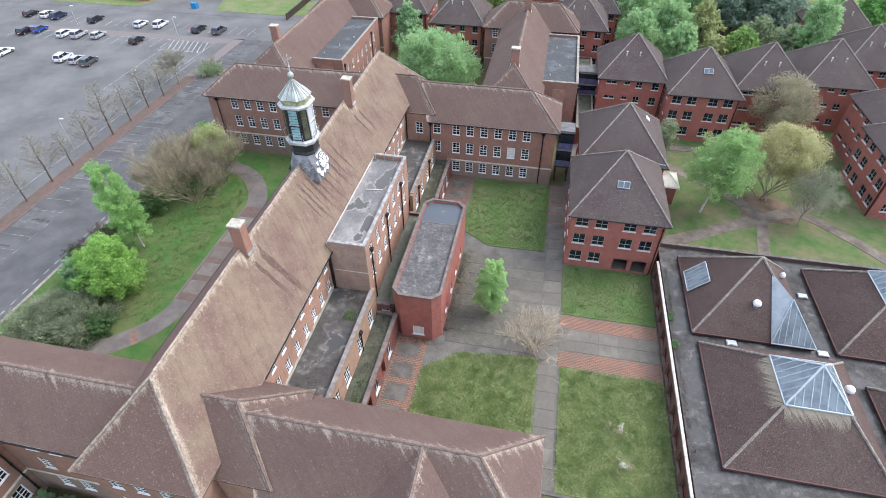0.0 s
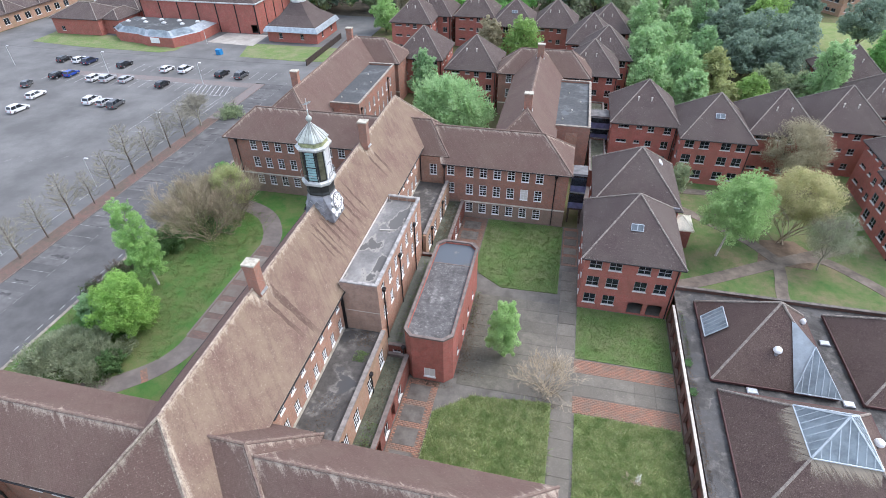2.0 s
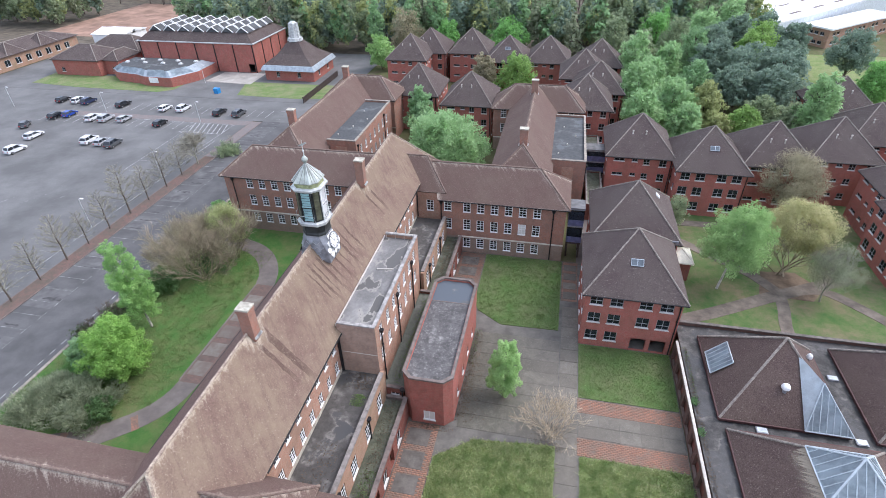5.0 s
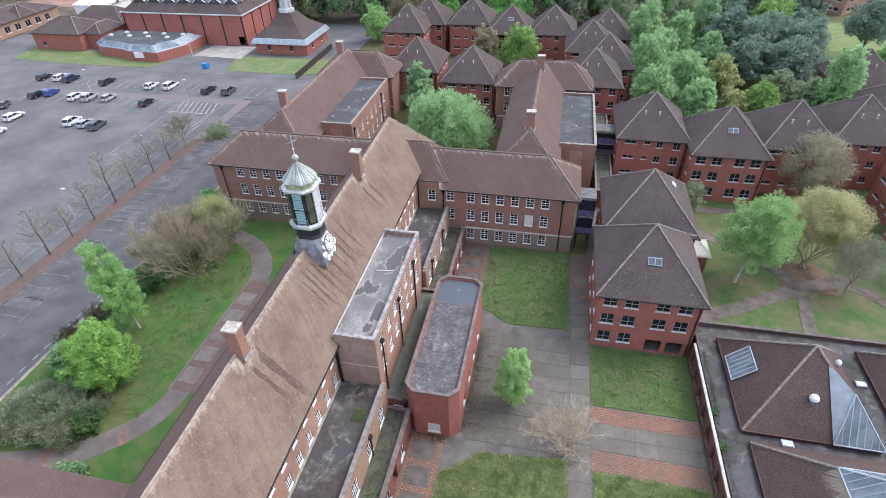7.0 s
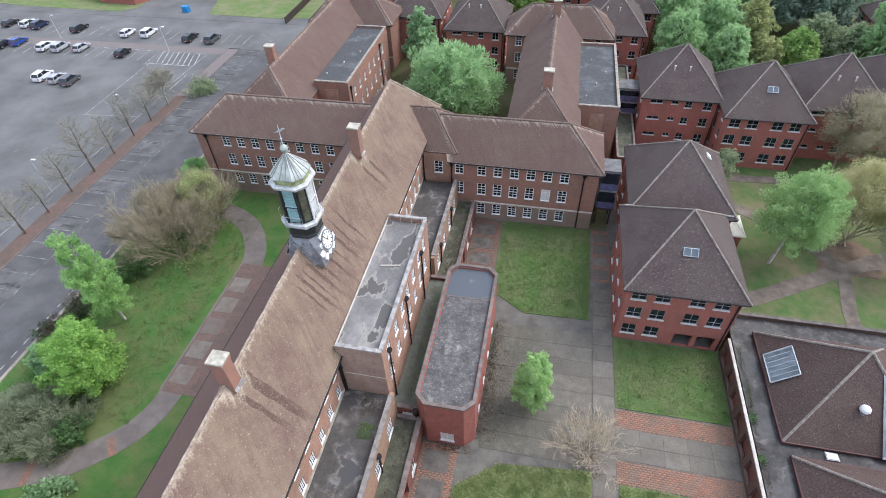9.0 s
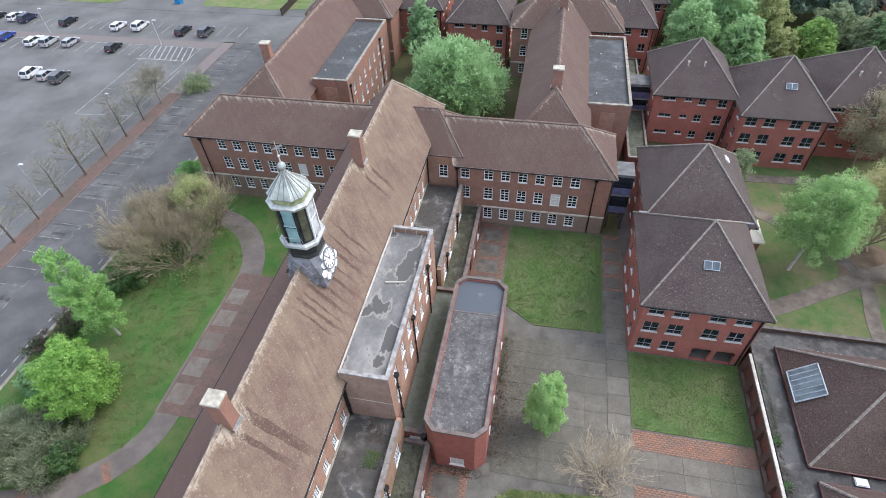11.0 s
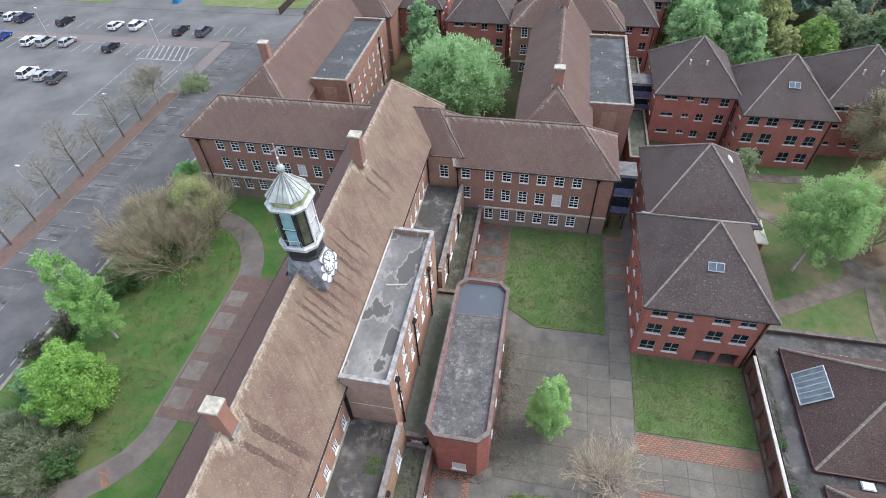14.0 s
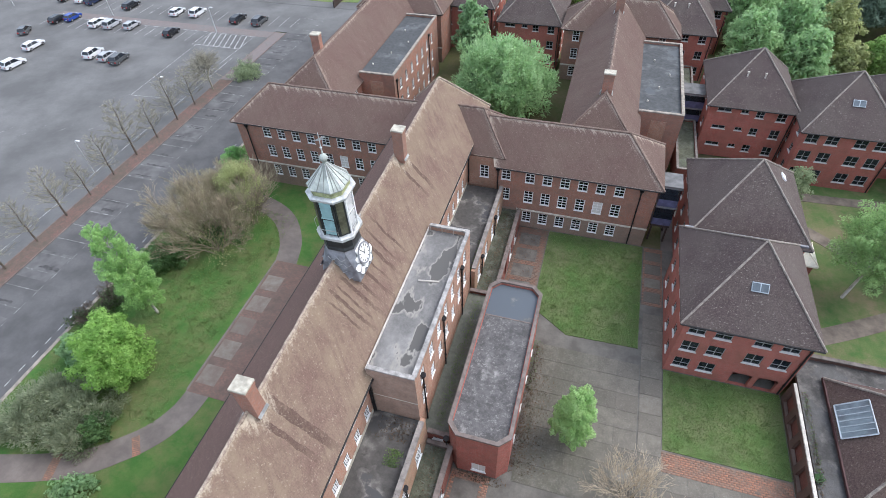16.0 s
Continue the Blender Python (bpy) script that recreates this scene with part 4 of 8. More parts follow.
for k in range(8):
    rot = Matrix.Translation((CX, CY, 0)) @ Matrix.Rotation(k * math.pi / 4, 4, "Z")
    if k % 2 == 0:
        ap = 1.21
        bm = bmesh.new()
        for j in range(11):
            z = 19.06 + j * 0.28
            if j == 5:
                box(bm, ap, ap + 0.1, -0.5, 0.5, z + 0.1, z + 0.2)
                continue
            v = [bm.verts.new(p) for p in ((ap + 0.005, -0.44, z + 0.2), (ap + 0.005, 0.44, z + 0.2), (ap + 0.085, 0.44, z), (ap + 0.085, -0.44, z))]
            f = bm.faces.new(v)
            bmesh.ops.solidify(bm, geom=[f], thickness=0.02)
        # East louvre and jambs are white to carry the sky light in their colour.
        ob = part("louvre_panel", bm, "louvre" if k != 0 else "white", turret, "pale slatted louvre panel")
        ob.matrix_basis = rot
        for u in (-0.56, 0.56):
            bm = bmesh.new()
            box(bm, ap, ap + 0.12, u - 0.05, u + 0.05, 18.9, 22.3)
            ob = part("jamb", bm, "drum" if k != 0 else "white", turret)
            ob.matrix_basis = rot
        bm = bmesh.new()
        tube(bm, [(ap + 0.26, -0.72, 18.9), (ap + 0.34, -0.72, 19.7), (ap + 0.34, 0.72, 19.7), (ap + 0.26, 0.72, 18.9)], [0.025] * 4, 5)
        ob = part("guard_rail", bm, "lead_pale", turret)
        ob.matrix_basis = rot
    else:
        bm = bmesh.new()
        box(bm, 1.3, 1.40, -0.26, 0.26, 19.1, 22.1)
        ob = part("panel", bm, "bronze", turret)
        ob.matrix_basis = rot
bm = bmesh.new()
eight(bm, [(1.22, 22.1), (1.28, 22.2), (1.52, 22.3), (1.56, 22.5), (1.38, 22.58), (1.30, 22.6)])
part("cornice", bm, "lead_pale", turret, "pale grey moulded cornice")
bm = bmesh.new()
eight(bm, [(1.24, 22.55), (1.22, 23.1)])
part("frieze", bm, "frieze", turret, "yellow-green lichened frieze")
TENT = ((1.34, 23.06), (1.36, 23.14), (0.98, 23.6), (0.55, 24.12), (0.14, 24.6))
bm = bmesh.new()
eight(bm, TENT)
part("dome", bm, "copper", turret, "ribbed grey-green metal tent roof")
for k in range(8):
    for q in range(3):
        pts = []
        for hw, z in TENT[1:]:
            ring8 = oct_points(hw, 0.44)
            a, b = Vector(ring8[k]), Vector(ring8[(k + 1) % 8])
            pts.append((*a.lerp(b, q / 3), z + 0.015))
        bm = bmesh.new()
        tube(bm, pts, [0.035, 0.033, 0.028, 0.02], 5)
        part("rib", bm, "rib_dark" if q else "lead_pale", turret)
bm = bmesh.new()
lathe(bm, CX, CY, [(0.16, 24.55), (0.11, 24.7), (0.2, 24.82), (0.29, 24.98), (0.29, 25.12), (0.2, 25.28), (0.07, 25.38), (0.05, 25.6)], 12)
part("ball", bm, "copper", turret)
bm = bmesh.new()
tube(bm, [(CX, CY, 25.5), (CX, CY, 27.0)], [0.045, 0.025], 6)
lathe(bm, CX, CY, [(0.03, 25.8), (0.1, 25.88), (0.03, 25.96)], 8)
v = [bm.verts.new(p) for p in ((CX - 0.42, CY - 0.2, 26.42), (CX + 0.05, CY + 0.02, 26.4), (CX + 0.4, CY + 0.22, 26.62), (CX + 0.3, CY + 0.16, 26.72), (CX - 0.05, CY, 26.58))]
bmesh.ops.solidify(bm, geom=[bm.faces.new(v)], thickness=0.06)
part("weathervane", bm, "lead_pale", turret, "white weathervane on a thin rod")
# clock face on the east side
bm = bmesh.new()
lathe(bm, 0, 0, [(0.86, 0), (0.86, 0.06), (0.8, 0.08)], 28)
face = part("clock_face", bm, "white", turret, "round white clock face with dark numeral marks")
face.matrix_basis = Matrix.Translation((CX + 1.50, CY + 0.1, 16.15)) @ Matrix.Rotation(radians(76), 4, "Y")
bm = bmesh.new()
ring(bm, [(0.9 * math.cos(a * math.pi / 14), 0.9 * math.sin(a * math.pi / 14)) for a in range(28)], [(0.78 * math.cos(a * math.pi / 14), 0.78 * math.sin(a * math.pi / 14)) for a in range(28)], 0.04, 0.11)
part("rim", bm, "lead", face)
for k in range(12):
    a = k * math.pi / 6
    bm = bmesh.new()
    box(bm, 0.54, 0.72, -0.035, 0.035, 0.08, 0.1)
    ob = part("mark", bm, "iron", face)
    ob.matrix_basis = Matrix.Rotation(a, 4, "Z")
for a, l in ((2.6, 0.42), (3.7, 0.6)):
    bm = bmesh.new()
    box(bm, -0.1, l, -0.025, 0.025, 0.105, 0.12)
    ob = part("pointer", bm, "iron", face)
    ob.matrix_basis = Matrix.Rotation(a, 4, "Z")

# ---------------------------------------------------------------- the cross wings
ROWS3 = ((0.85, 1.6), (3.9, 1.75), (6.87, 1.75))


def wing(name, label, x0, x1, y0, y1, west_hip, east_hip, south, north=(), brick="brick_brown", end_wins=(), lift=0.0, low="brick_soot"):
    """A three-storey wing with a hipped roof, string course and sash windows."""
    t = thing(name, label, "building", at=((x0 + x1) / 2, (y0 + y1) / 2, 0))
    top = 8.75 + lift
    wins = [(x - x0, z + lift, 1.1, h, "sashdrawn" if (k * 3 + j) % 17 == 16 else "sash") for k, (x, rows) in enumerate(south) for j, (z, h) in enumerate(rows)]
    wall(t, (x0, y0), (x1, y0), 0, 2.75 + lift, [o for o in wins if o[1] < 2.5], low, label="brown-grey brick ground storey" if low == "brick_soot" else "")
    wall(t, (x0, y0), (x1, y0), 2.75 + lift, top, [o for o in wins if o[1] > 2.5], brick)
    wall(t, (x1, y0), (x1, y1), 0, top, [(u, z, 1.0, h, "sash") for u in end_wins for z, h in ROWS3], brick)
    wall(t, (x1, y1), (x0, y1), 0, top, [(x1 - x, z, 1.0, h, "sash") for x in north for z, h in ROWS3], brick)
    wall(t, (x0, y1), (x0, y0), 0, top, [], brick)
    hip_roof(t, x0 - (0.5 if west_hip else 0.25), x1 + (0.5 if east_hip else 3.0 if west_hip else 0), y0 - 0.5, y1 + 0.5, top + 0.1, 12.65 + lift * 0.3, "x", (west_hip, east_hip), inset=2.0, ends=(((-0.8 if not east_hip else 0) if west_hip else -1.65, 0), (0, 0)))
    gutter(t, (x0, y0 - 0.5), (x1 + 0.4, y0 - 0.5), top, (0, -1))
    bm = bmesh.new()
    box(bm, x0 + (0.0 if west_hip else 2.6), x1 + 0.04, y0 - 0.06, y0 - 0.002, 2.62 + lift, 2.84 + lift)
    part("string_course", bm, "stone", t, "pale stone string course")
    return t


cols = [-13.8, -11.0, -9.0, -7.0, -5.0, -3.0, -1.0]
east = wing("east_wing", "brown-red brick wing with white sash windows and a hipped tile roof", -14.9, 2.95, 65.5, 73.5, False, True,
            [(x, ROWS3 if x > -12 else ROWS3[1:]) for x in cols])
downpipe(east, 1.25, 65.4, 0.1, 8.3)
downpipe(east, -14.75, 65.4, 3.0, 8.3)
colsw = [-45.2 + 2.08 * k for k in range(8)]
west = wing("west_wing", "brown-red brick wing with white sash windows beside the lawn", -49.4, -28.2, 65.8, 74.4, True, False, [(x, ROWS3) for x in colsw], lift=0.75)
downpipe(west, -47.9, 65.6, 0.1, 9.1)
wing("near_east_wing", "brown-red brick wing with a lichened hipped tile roof", -14.9, 3.35, 12.0, 19.7, False, True, [(x, ROWS3) for x in (-12, -10, -8)], [-11, -8, -5, -2, 1], low="brick_brown")
wing("near_west_wing", "brown-red brick wing with a lichened tile roof and sash windows", -49.6, -28.2, 12.3, 19.6, True, False,
             [(-46.5, ROWS3), (-34.0, ROWS3), (-32.0, ROWS3[:1] + ROWS3[2:])], [-46, -42, -38, -34], lift=0.75)
arm = thing("south_annexe", "short brick annexe with a pale stone band and white sash windows", "building", at=(-40.5, 8.0, 0))
for (xa, ya), (xb, yb) in (((-44.0, 3.0), (-37.0, 3.0)), ((-37.0, 3.0), (-37.0, 12.28)), ((-44.0, 12.28), (-44.0, 3.0))):
    side = xa == xb == -37.0
    wall(arm, (xa, ya), (xb, yb), 0, 3.5, [(7.7, 1.1, 1.1, 1.8, "sash"), (4.2, 1.1, 1.1, 1.8, "sash")] if side else [], "brick_soot")
    wall(arm, (xa, ya), (xb, yb), 3.5, 9.5, [(u, z, 1.1, 1.75, "sash") for u in (4.2, 7.7) for z in (4.65, 7.6)] if side else [], "brick_brown")
bm = bmesh.new()
box(bm, -36.998, -36.94, 2.96, 12.2, 3.38, 3.6)
part("string_course", bm, "stone", arm, "pale stone string course")
downpipe(arm, -36.9, 11.75, 0.1, 9.2, False)
hip_roof(arm, -44.4, -36.6, 2.6, 15.9, 9.6, 12.6, "y", (True, False), ends=((0, 0), (0, -0.2)))


def neck(name, x0, x1, y0, y1, hips, label, wins=()):
    t = thing(name, label, "building", at=((x0 + x1) / 2, (y0 + y1) / 2, 0))
    wall(t, (x0, y0), (x1, y0), 0, 9.45, wins, "brick_orange")
    wall(t, (x1, y0), (x1, y1), 0, 9.45, [], "brick_orange")
    wall(t, (x1, y1), (x0, y1), 0, 9.45, [], "brick_orange")
    hip_roof(t, x0 - (0.4 if hips[0] else 4), x1 + 0.7, y0 - 0.2, y1 + 0.3, 9.6, 13.3, "x", hips, ends=((0, 0), (0.5, 0)))
    return t


neck("neck_pavilion", -18.4, -14.75, 65.95, 73.5, (False, True), "narrow brick link with a hipped tile roof", [(1.9, 6.4, 1.1, 1.75, "sash")])
neck("neck_pavilion", -18.4, -14.75, 12.4, 19.9, (False, True), "narrow brick link with a hipped lichened roof")


def long_wing(name, label, x0, x1, y0, y1, hips, chimneys, zr=13.0, off=0.0):
    t = thing(name, label, "building", at=((x0 + x1) / 2, (y0 + y1) / 2, 0))
    n = int((y1 - y0 - 8) / 2.4)
    wins = [(4 + 2.4 * k, z, 1.0, h, "sash") for k in range(n) for z, h in ROWS3]
    wall(t, (x0, y0), (x1, y0), 0, 8.5, [], "brick_brown")
    wall(t, (x1, y0), (x1, y1), 0, 8.5, wins, "brick_brown")
    wall(t, (x1, y1), (x0, y1), 0, 8.5, [], "brick_brown")
    wall(t, (x0, y1), (x0, y0), 0, 8.5, wins, "brick_brown")
    hip_roof(t, x0 - 0.45, x1 + 0.45, y0, y1 + 0.45, 8.6, zr, "y", hips)
    for y in chimneys:
        chimney(t, (x0 + x1) / 2 + off, y, zr - 0.9, 15.2, 1.2, 0.9)
    return t


def side_block(name, x0, x1, y0, y1, z, cols, label):
    t = thing(name, label, "building", at=((x0 + x1) / 2, (y0 + y1) / 2, 0))
    wall(t, (x0, y0), (x1, y0), 0, z - 0.1, [], "brick_brown")
    wall(t, (x1, y0), (x1, y1), 0, z - 0.1, [(u, s, 0.9, 1.6, "sash") for u in cols for s in (1.0, 3.9, 6.7)], "brick_brown")
    wall(t, (x1, y1), (x0, y1), 0, z - 0.1, [], "brick_brown")
    flat(t, x0, x1 - 0.3, y0 + 0.3, y1 - 0.3, z - 0.35, "felt_blue")
    parapet(t, x0, x1, y0, y1, z - 0.1, z + 0.05, 0.28, "coping", "SEN")
    for y in (y0 + 0.8, y1 - 5):
        downpipe(t, x1 + 0.1, y, 0.1, z - 1.0)
    bm = bmesh.new()
    box(bm, (x0 + x1) / 2 - 1.0, (x0 + x1) / 2 + 0.9, y0 - 0.05, y0 + 0.01, 2.0, z - 1.2)
    part("blind_panel", bm, "brick_orange", t)
    for k in range(4):
        bm = bmesh.new()
        lathe(bm, x0 + 1 + (k * 1.37) % (x1 - x0 - 2), y0 + 3 + k * (y1 - y0 - 5) / 4, [(0.1, z - 0.35), (0.12, z - 0.1), (0.05, z - 0.05)], 8)
        part("vent", bm, "coping_white", t)
    return t


long_wing("north_east_wing", "long brick wing with a brown hipped tile roof and chimneys", -8.7, 0.1, 72.0, 106.0, (True, False), (77.9, 102.3))
side_block("side_block", 0.15, 5.6, 80.2, 100.6, 9.3, (2.5, 5, 7.5, 10, 12.5, 15, 17.5), "brick block with a blue-grey felt flat roof beside the tiled wing")
long_wing("north_west_wing", "long brick wing with a brown tile roof beside the car park", -48.3, -38.3, 72.4, 108.0, (True, False), (80.2, 106.0), off=-0.5)
side_block("side_block", -38.4, -33.1, 80.7, 101.5, 9.9, (2.5, 5, 7.5, 10, 12.5, 15, 17.5), "brick block with a blue-grey felt flat roof by a large tree")
long_wing("south_wing", "short brick wing with a hipped tile roof", -8.7, 0.1, 1.0, 15.45, (True, False), (), zr=12.6)
for name, x0, x1, y0, y1 in (("end_wing", -12.2, 5.2, 103.6, 111.2), ("end_wing", -48.5, -33.5, 105.0, 112.5)):
    wing(name, "short brick cross wing with a hipped tile roof", x0, x1, y0, y1, True, True, [(x0 + 2, ROWS3), (x1 - 2.2, ROWS3)])

# ---------------------------------------------------------------- the pyramid-roofed houses
HW, HD, HZ = 5.2, 5.9, 7.85
HOUSE_LABEL = "red-brick three-storey house with a dark pyramid tile roof"


def house(style):
    t = thing("hostel_house", HOUSE_LABEL, "house", "pyramid-roofed houses")
    three = (1.1, 3.75, 6.35)
    if style == "pairs":
        front = [(u, z - 0.05, 1.42, 1.42, "caseblind" if (k + n) % 3 == 1 else "case") for k, u in enumerate((1.2, 3.45, 6.6, 8.8)) for n, z in enumerate(three)]
    elif style == "arches":
        front = [(u, z - 0.05, 1.42, 1.42, "caseblind" if n == 1 and k < 2 else "case") for k, u in enumerate((1.25, 3.45, 6.6, 8.8)) for n, z in enumerate(three) if n or k < 2]
        front += [(6.6, 0.02, 1.7, 1.9, "open"), (8.8, 0.02, 1.7, 1.9, "open")]
    else:
        front = [(1.9, z + 0.65, 1.7, 0.5, "slot") for z in three] + [(4.4, z + 0.65, 0.9, 0.5, "slot") for z in three]
        front += [(6.3, z + 0.2, 1.0, 1.05, "case") for z in three] + [(8.9, z, 1.15, 1.3, "case") for z in three]
    side = [(u, z + 0.05, 0.95, 1.2, "case") for u in (1.6, 4.4, 7.4, 10.2) for z in three]
    wall(t, (-HW, -HD), (HW, -HD), 0, HZ, front, "brick_red")
    wall(t, (HW, -HD), (HW, HD), 0, HZ, side, "brick_red")
    wall(t, (HW, HD), (-HW, HD), 0, HZ, side[:9], "brick_red")
    wall(t, (-HW, HD), (-HW, -HD), 0, HZ, side, "brick_red")
    bm = bmesh.new()
    box(bm, -HW + 0.35, HW - 0.35, -HD + 0.35, HD - 0.35, 2.75, 2.95)
    box(bm, -HW + 0.35, HW - 0.35, -HD + 0.35, HD - 0.35, 5.4, 5.6)
    part("floor_slab", bm, "frame_dark", t)
    if style == "arches":
        for u in (6.6, 8.8):
            bm = bmesh.new()
            w, h, n = 0.85, 1.9, 8
            x = -HW + u
            top = [(x + w * math.cos(math.pi * k / n), h - 0.45 + 0.45 * math.sin(math.pi * k / n)) for k in range(n + 1)]
            under = [bm.verts.new((xa, -HD - 0.01, za)) for xa, za in top]
            over = [bm.verts.new((xa, -HD - 0.01, h + 0.01)) for xa, za in top]
            arch = [bm.faces.new((under[k], under[k + 1], over[k + 1], over[k])) for k in range(n)]
            bmesh.ops.solidify(bm, geom=arch, thickness=0.32)
            part("arch", bm, "brick_red", t)
    hip_roof(t, -HW - 0.45, HW + 0.45, -HD - 0.45, HD + 0.45, HZ + 0.05, 13.3, "p", material="tile_house", ridge="ridge_dark", lichen=0.6, inset=0.7, cap=0.09)
    slope = (13.3 - HZ - 0.05) / (HD + 0.45)

    def on_roof(x, y):
        return HZ + 0.05 + (HD + 0.45 - abs(y)) * slope

    if style in ("pairs", "arches"):
        bm = bmesh.new()
        y = -3.1
        z = on_roof(0, y)
        box(bm, -0.68, 0.68, -0.42, 0.42, -0.05, 0.12)
        ob = part("rooflight", bm, "zinc", t, "boxed metal rooflight")
        ob.matrix_basis = Matrix.Translation((0.0, y, z)) @ Matrix.Rotation(math.atan(slope), 4, "X")
        for k in (-1, 1):
            bm = bmesh.new()
            box(bm, k * 0.33 - 0.29, k * 0.33 + 0.29, -0.34, 0.34, 0.115, 0.135)
            part("pane", bm, "roof_pane", ob)
    elif style == "slots":
        for x in (-1.5, 0.6):
            bm = bmesh.new()
            z = on_roof(x, -3.0)
            tube(bm, [(x, -3.0, z - 0.1), (x, -3.0, z + 0.55)], [0.1, 0.1], 8)
            lathe(bm, x, -3.0, [(0.14, z + 0.45), (0.16, z + 0.6), (0.05, z + 0.66)], 8)
            part("vent_pipe", bm, "coping_white", t)
    for x0, x1, y, o in ((-HW - 0.4, HW + 0.4, -HD - 0.45, (0, -1)),):
        gutter(t, (x0, y), (x1, y), HZ - 0.02, o)
    downpipe(t, HW - 0.25, -HD - 0.1, 0.1, HZ - 0.2, False)
    return t


ha = house("arches")
ha.location = (10.75, 54.75, 0)
hd = house("pairs")
hd.location = (25.2, 88.4, 0)
hc = house("slots")
hc.location = (14.6, 92.4, 0)
hb = house("bare")
hb.location = (11.75, 66.8, 0)
for style, x, y, turn in (("slots", 35.7, 92.15, 0), ("slots", 46.4, 95.7, 0), ("pairs", 51.65, 71.2, -90), ("slots", 53.4, 81.4, -90), ("slots", 54.9, 103.7, 0), ("slots", 55.2, 119.4, 0),
                          ("pairs", 63.2, 72.5, -90), ("slots", 65.0, 88.0, 0), ("slots", 66.5, 112.0, 0),
                          ("slots", -40.1, 144.4, 0), ("slots", -36.4, 152.2, 0), ("slots", -24.8, 153.0, 0), ("pairs", -13.7, 145.5, 0), ("slots", -3.3, 146.3, 0),
                          ("slots", 5.5, 134.0, 0), ("slots", 9.5, 144.5, 0), ("slots", -30.9, 117.3, 0), ("slots", -18.3, 112.5, 0), ("slots", 8.6, 124.4, 0), ("slots", 5.7, 113.8, 0)):
    copy_thing(hd if style == "pairs" else hc, pose(x, y, 0, 0, 0, turn))

# lead valley gutter where two houses meet, and a white rooflight
bm = bmesh.new()
box(bm, 5.6, 16.9, 60.62, 61.02, 7.95, 8.24)
tagged(part("valley_gutter", bm, "lead"), "grey lead valley gutter between two tiled roofs", "gutter")
bm = bmesh.new()
box(bm, -0.3, 0.3, -0.45, 0.45, -0.05, 0.14)
bmesh.ops.bevel(bm, geom=bm.edges[:], offset=0.02, segments=1, affect="EDGES")
ob = part("roof_hatch", bm, "white")
ob.matrix_basis = Matrix.Translation((14.75, 68.4, 10.46)) @ Matrix.Rotation(math.atan(5.4 / 5.65), 4, "Y")
tagged(ob, "small white hatch on a dark tiled roof slope", "hatch")

# stacked glazed links between wings and houses
for x0, x1, y0, y1, z, lab in ((3.4, 5.5, 66.8, 69.2, 8.2, "dark blue panelled link bridging wing and house"), (5.65, 9.42, 90.5, 93.3, 6.75, "dark blue panelled link with a pale flat roof")):
    t = thing("glazed_link", lab, "link", at=((x0 + x1) / 2, (y0 + y1) / 2, 0))
    n = round((z - 2.6) / 2.4)
    for k in range(n):
        za, zb = 2.6 + k * (z - 2.6) / n, 2.6 + (k + 1) * (z - 2.6) / n
        bm = bmesh.new()
        box(bm, x0, x1, y0, y1, za + 0.05, za + 1.0)
        part("panel", bm, "blue_panel", t)
        bm = bmesh.new()
        box(bm, x0, x1, y0 + 0.06, y1 - 0.06, za + 1.0, zb - 0.18)
        part("pane", bm, "glass", t)
        bm = bmesh.new()
        box(bm, x0 - 0.02, x1 + 0.02, y0 - 0.05, y1 + 0.05, zb - 0.18, zb + 0.04)
        part("floor_edge", bm, "lead", t)
    bm = bmesh.new()
    box(bm, x0, x1, y0 - 0.03, y1 + 0.03, 2.4, 2.66)
    part("soffit", bm, "frame_dark", t)
    for x in (x0 + 0.2, x1 - 0.2):
        for y in (y0 + 0.2, y1 - 0.2):
            bm = bmesh.new()
            box(bm, x - 0.1, x + 0.1, y - 0.1, y + 0.1, 0, 2.4)
            part("post", bm, "frame_dark", t)
    flat(t, x0, x1, y0 - 0.1, y1 + 0.1, z + 0.2, "link_roof")

# low corridor between the side block and the far houses
cor = thing("corridor", "low brick corridor with a mossy flat roof and pale coping", "building", at=(7.7, 91.0, 0))
for ya, yb in ((78.0, 90.3), (93.5, 106.9)):
    wall(cor, (9.0, ya), (9.0, yb), 0, 2.9, every(1.2, yb - ya - 1.5, 2.4, 1.0, 1.0, 1.1, "white"), "brick_dark")
    wall(cor, (6.3, yb), (6.3, ya), 0, 2.9, [], "brick_dark")
    wall(cor, (6.3, ya), (9.0, ya), 0, 2.9, [], "brick_dark")
    wall(cor, (9.0, yb), (6.3, yb), 0, 2.9, [], "brick_dark")
    flat(cor, 6.6, 8.7, ya + 0.3, yb - 0.3, 2.75, "moss_roof", "roof", "green-grey mossy roof strip")
    parapet(cor, 6.35, 8.95, ya + 0.05, yb - 0.05, 2.9, 3.02, 0.18, "coping_ext")

# white canopy beside a house
can = thing("canopy", "small brick porch with a four-sided cream roof beside a house", "canopy", at=(19.3, 64.9, 0))
wall(can, (17.5, 63.9), (20.1, 63.9), 0, 2.9, [], "brick_dark")
wall(can, (20.1, 63.9), (20.1, 67.2), 0, 2.9, [], "brick_dark")
wall(can, (20.1, 67.2), (17.5, 67.2), 0, 2.9, [], "brick_dark")
hip_roof(can, 17.2, 20.4, 63.6, 67.4, 3.1, 4.3, "p", material="cream_sheet", ridge="cream_sheet", lichen=0.0, cap=0.05, label="cream four-sided sheet roof")

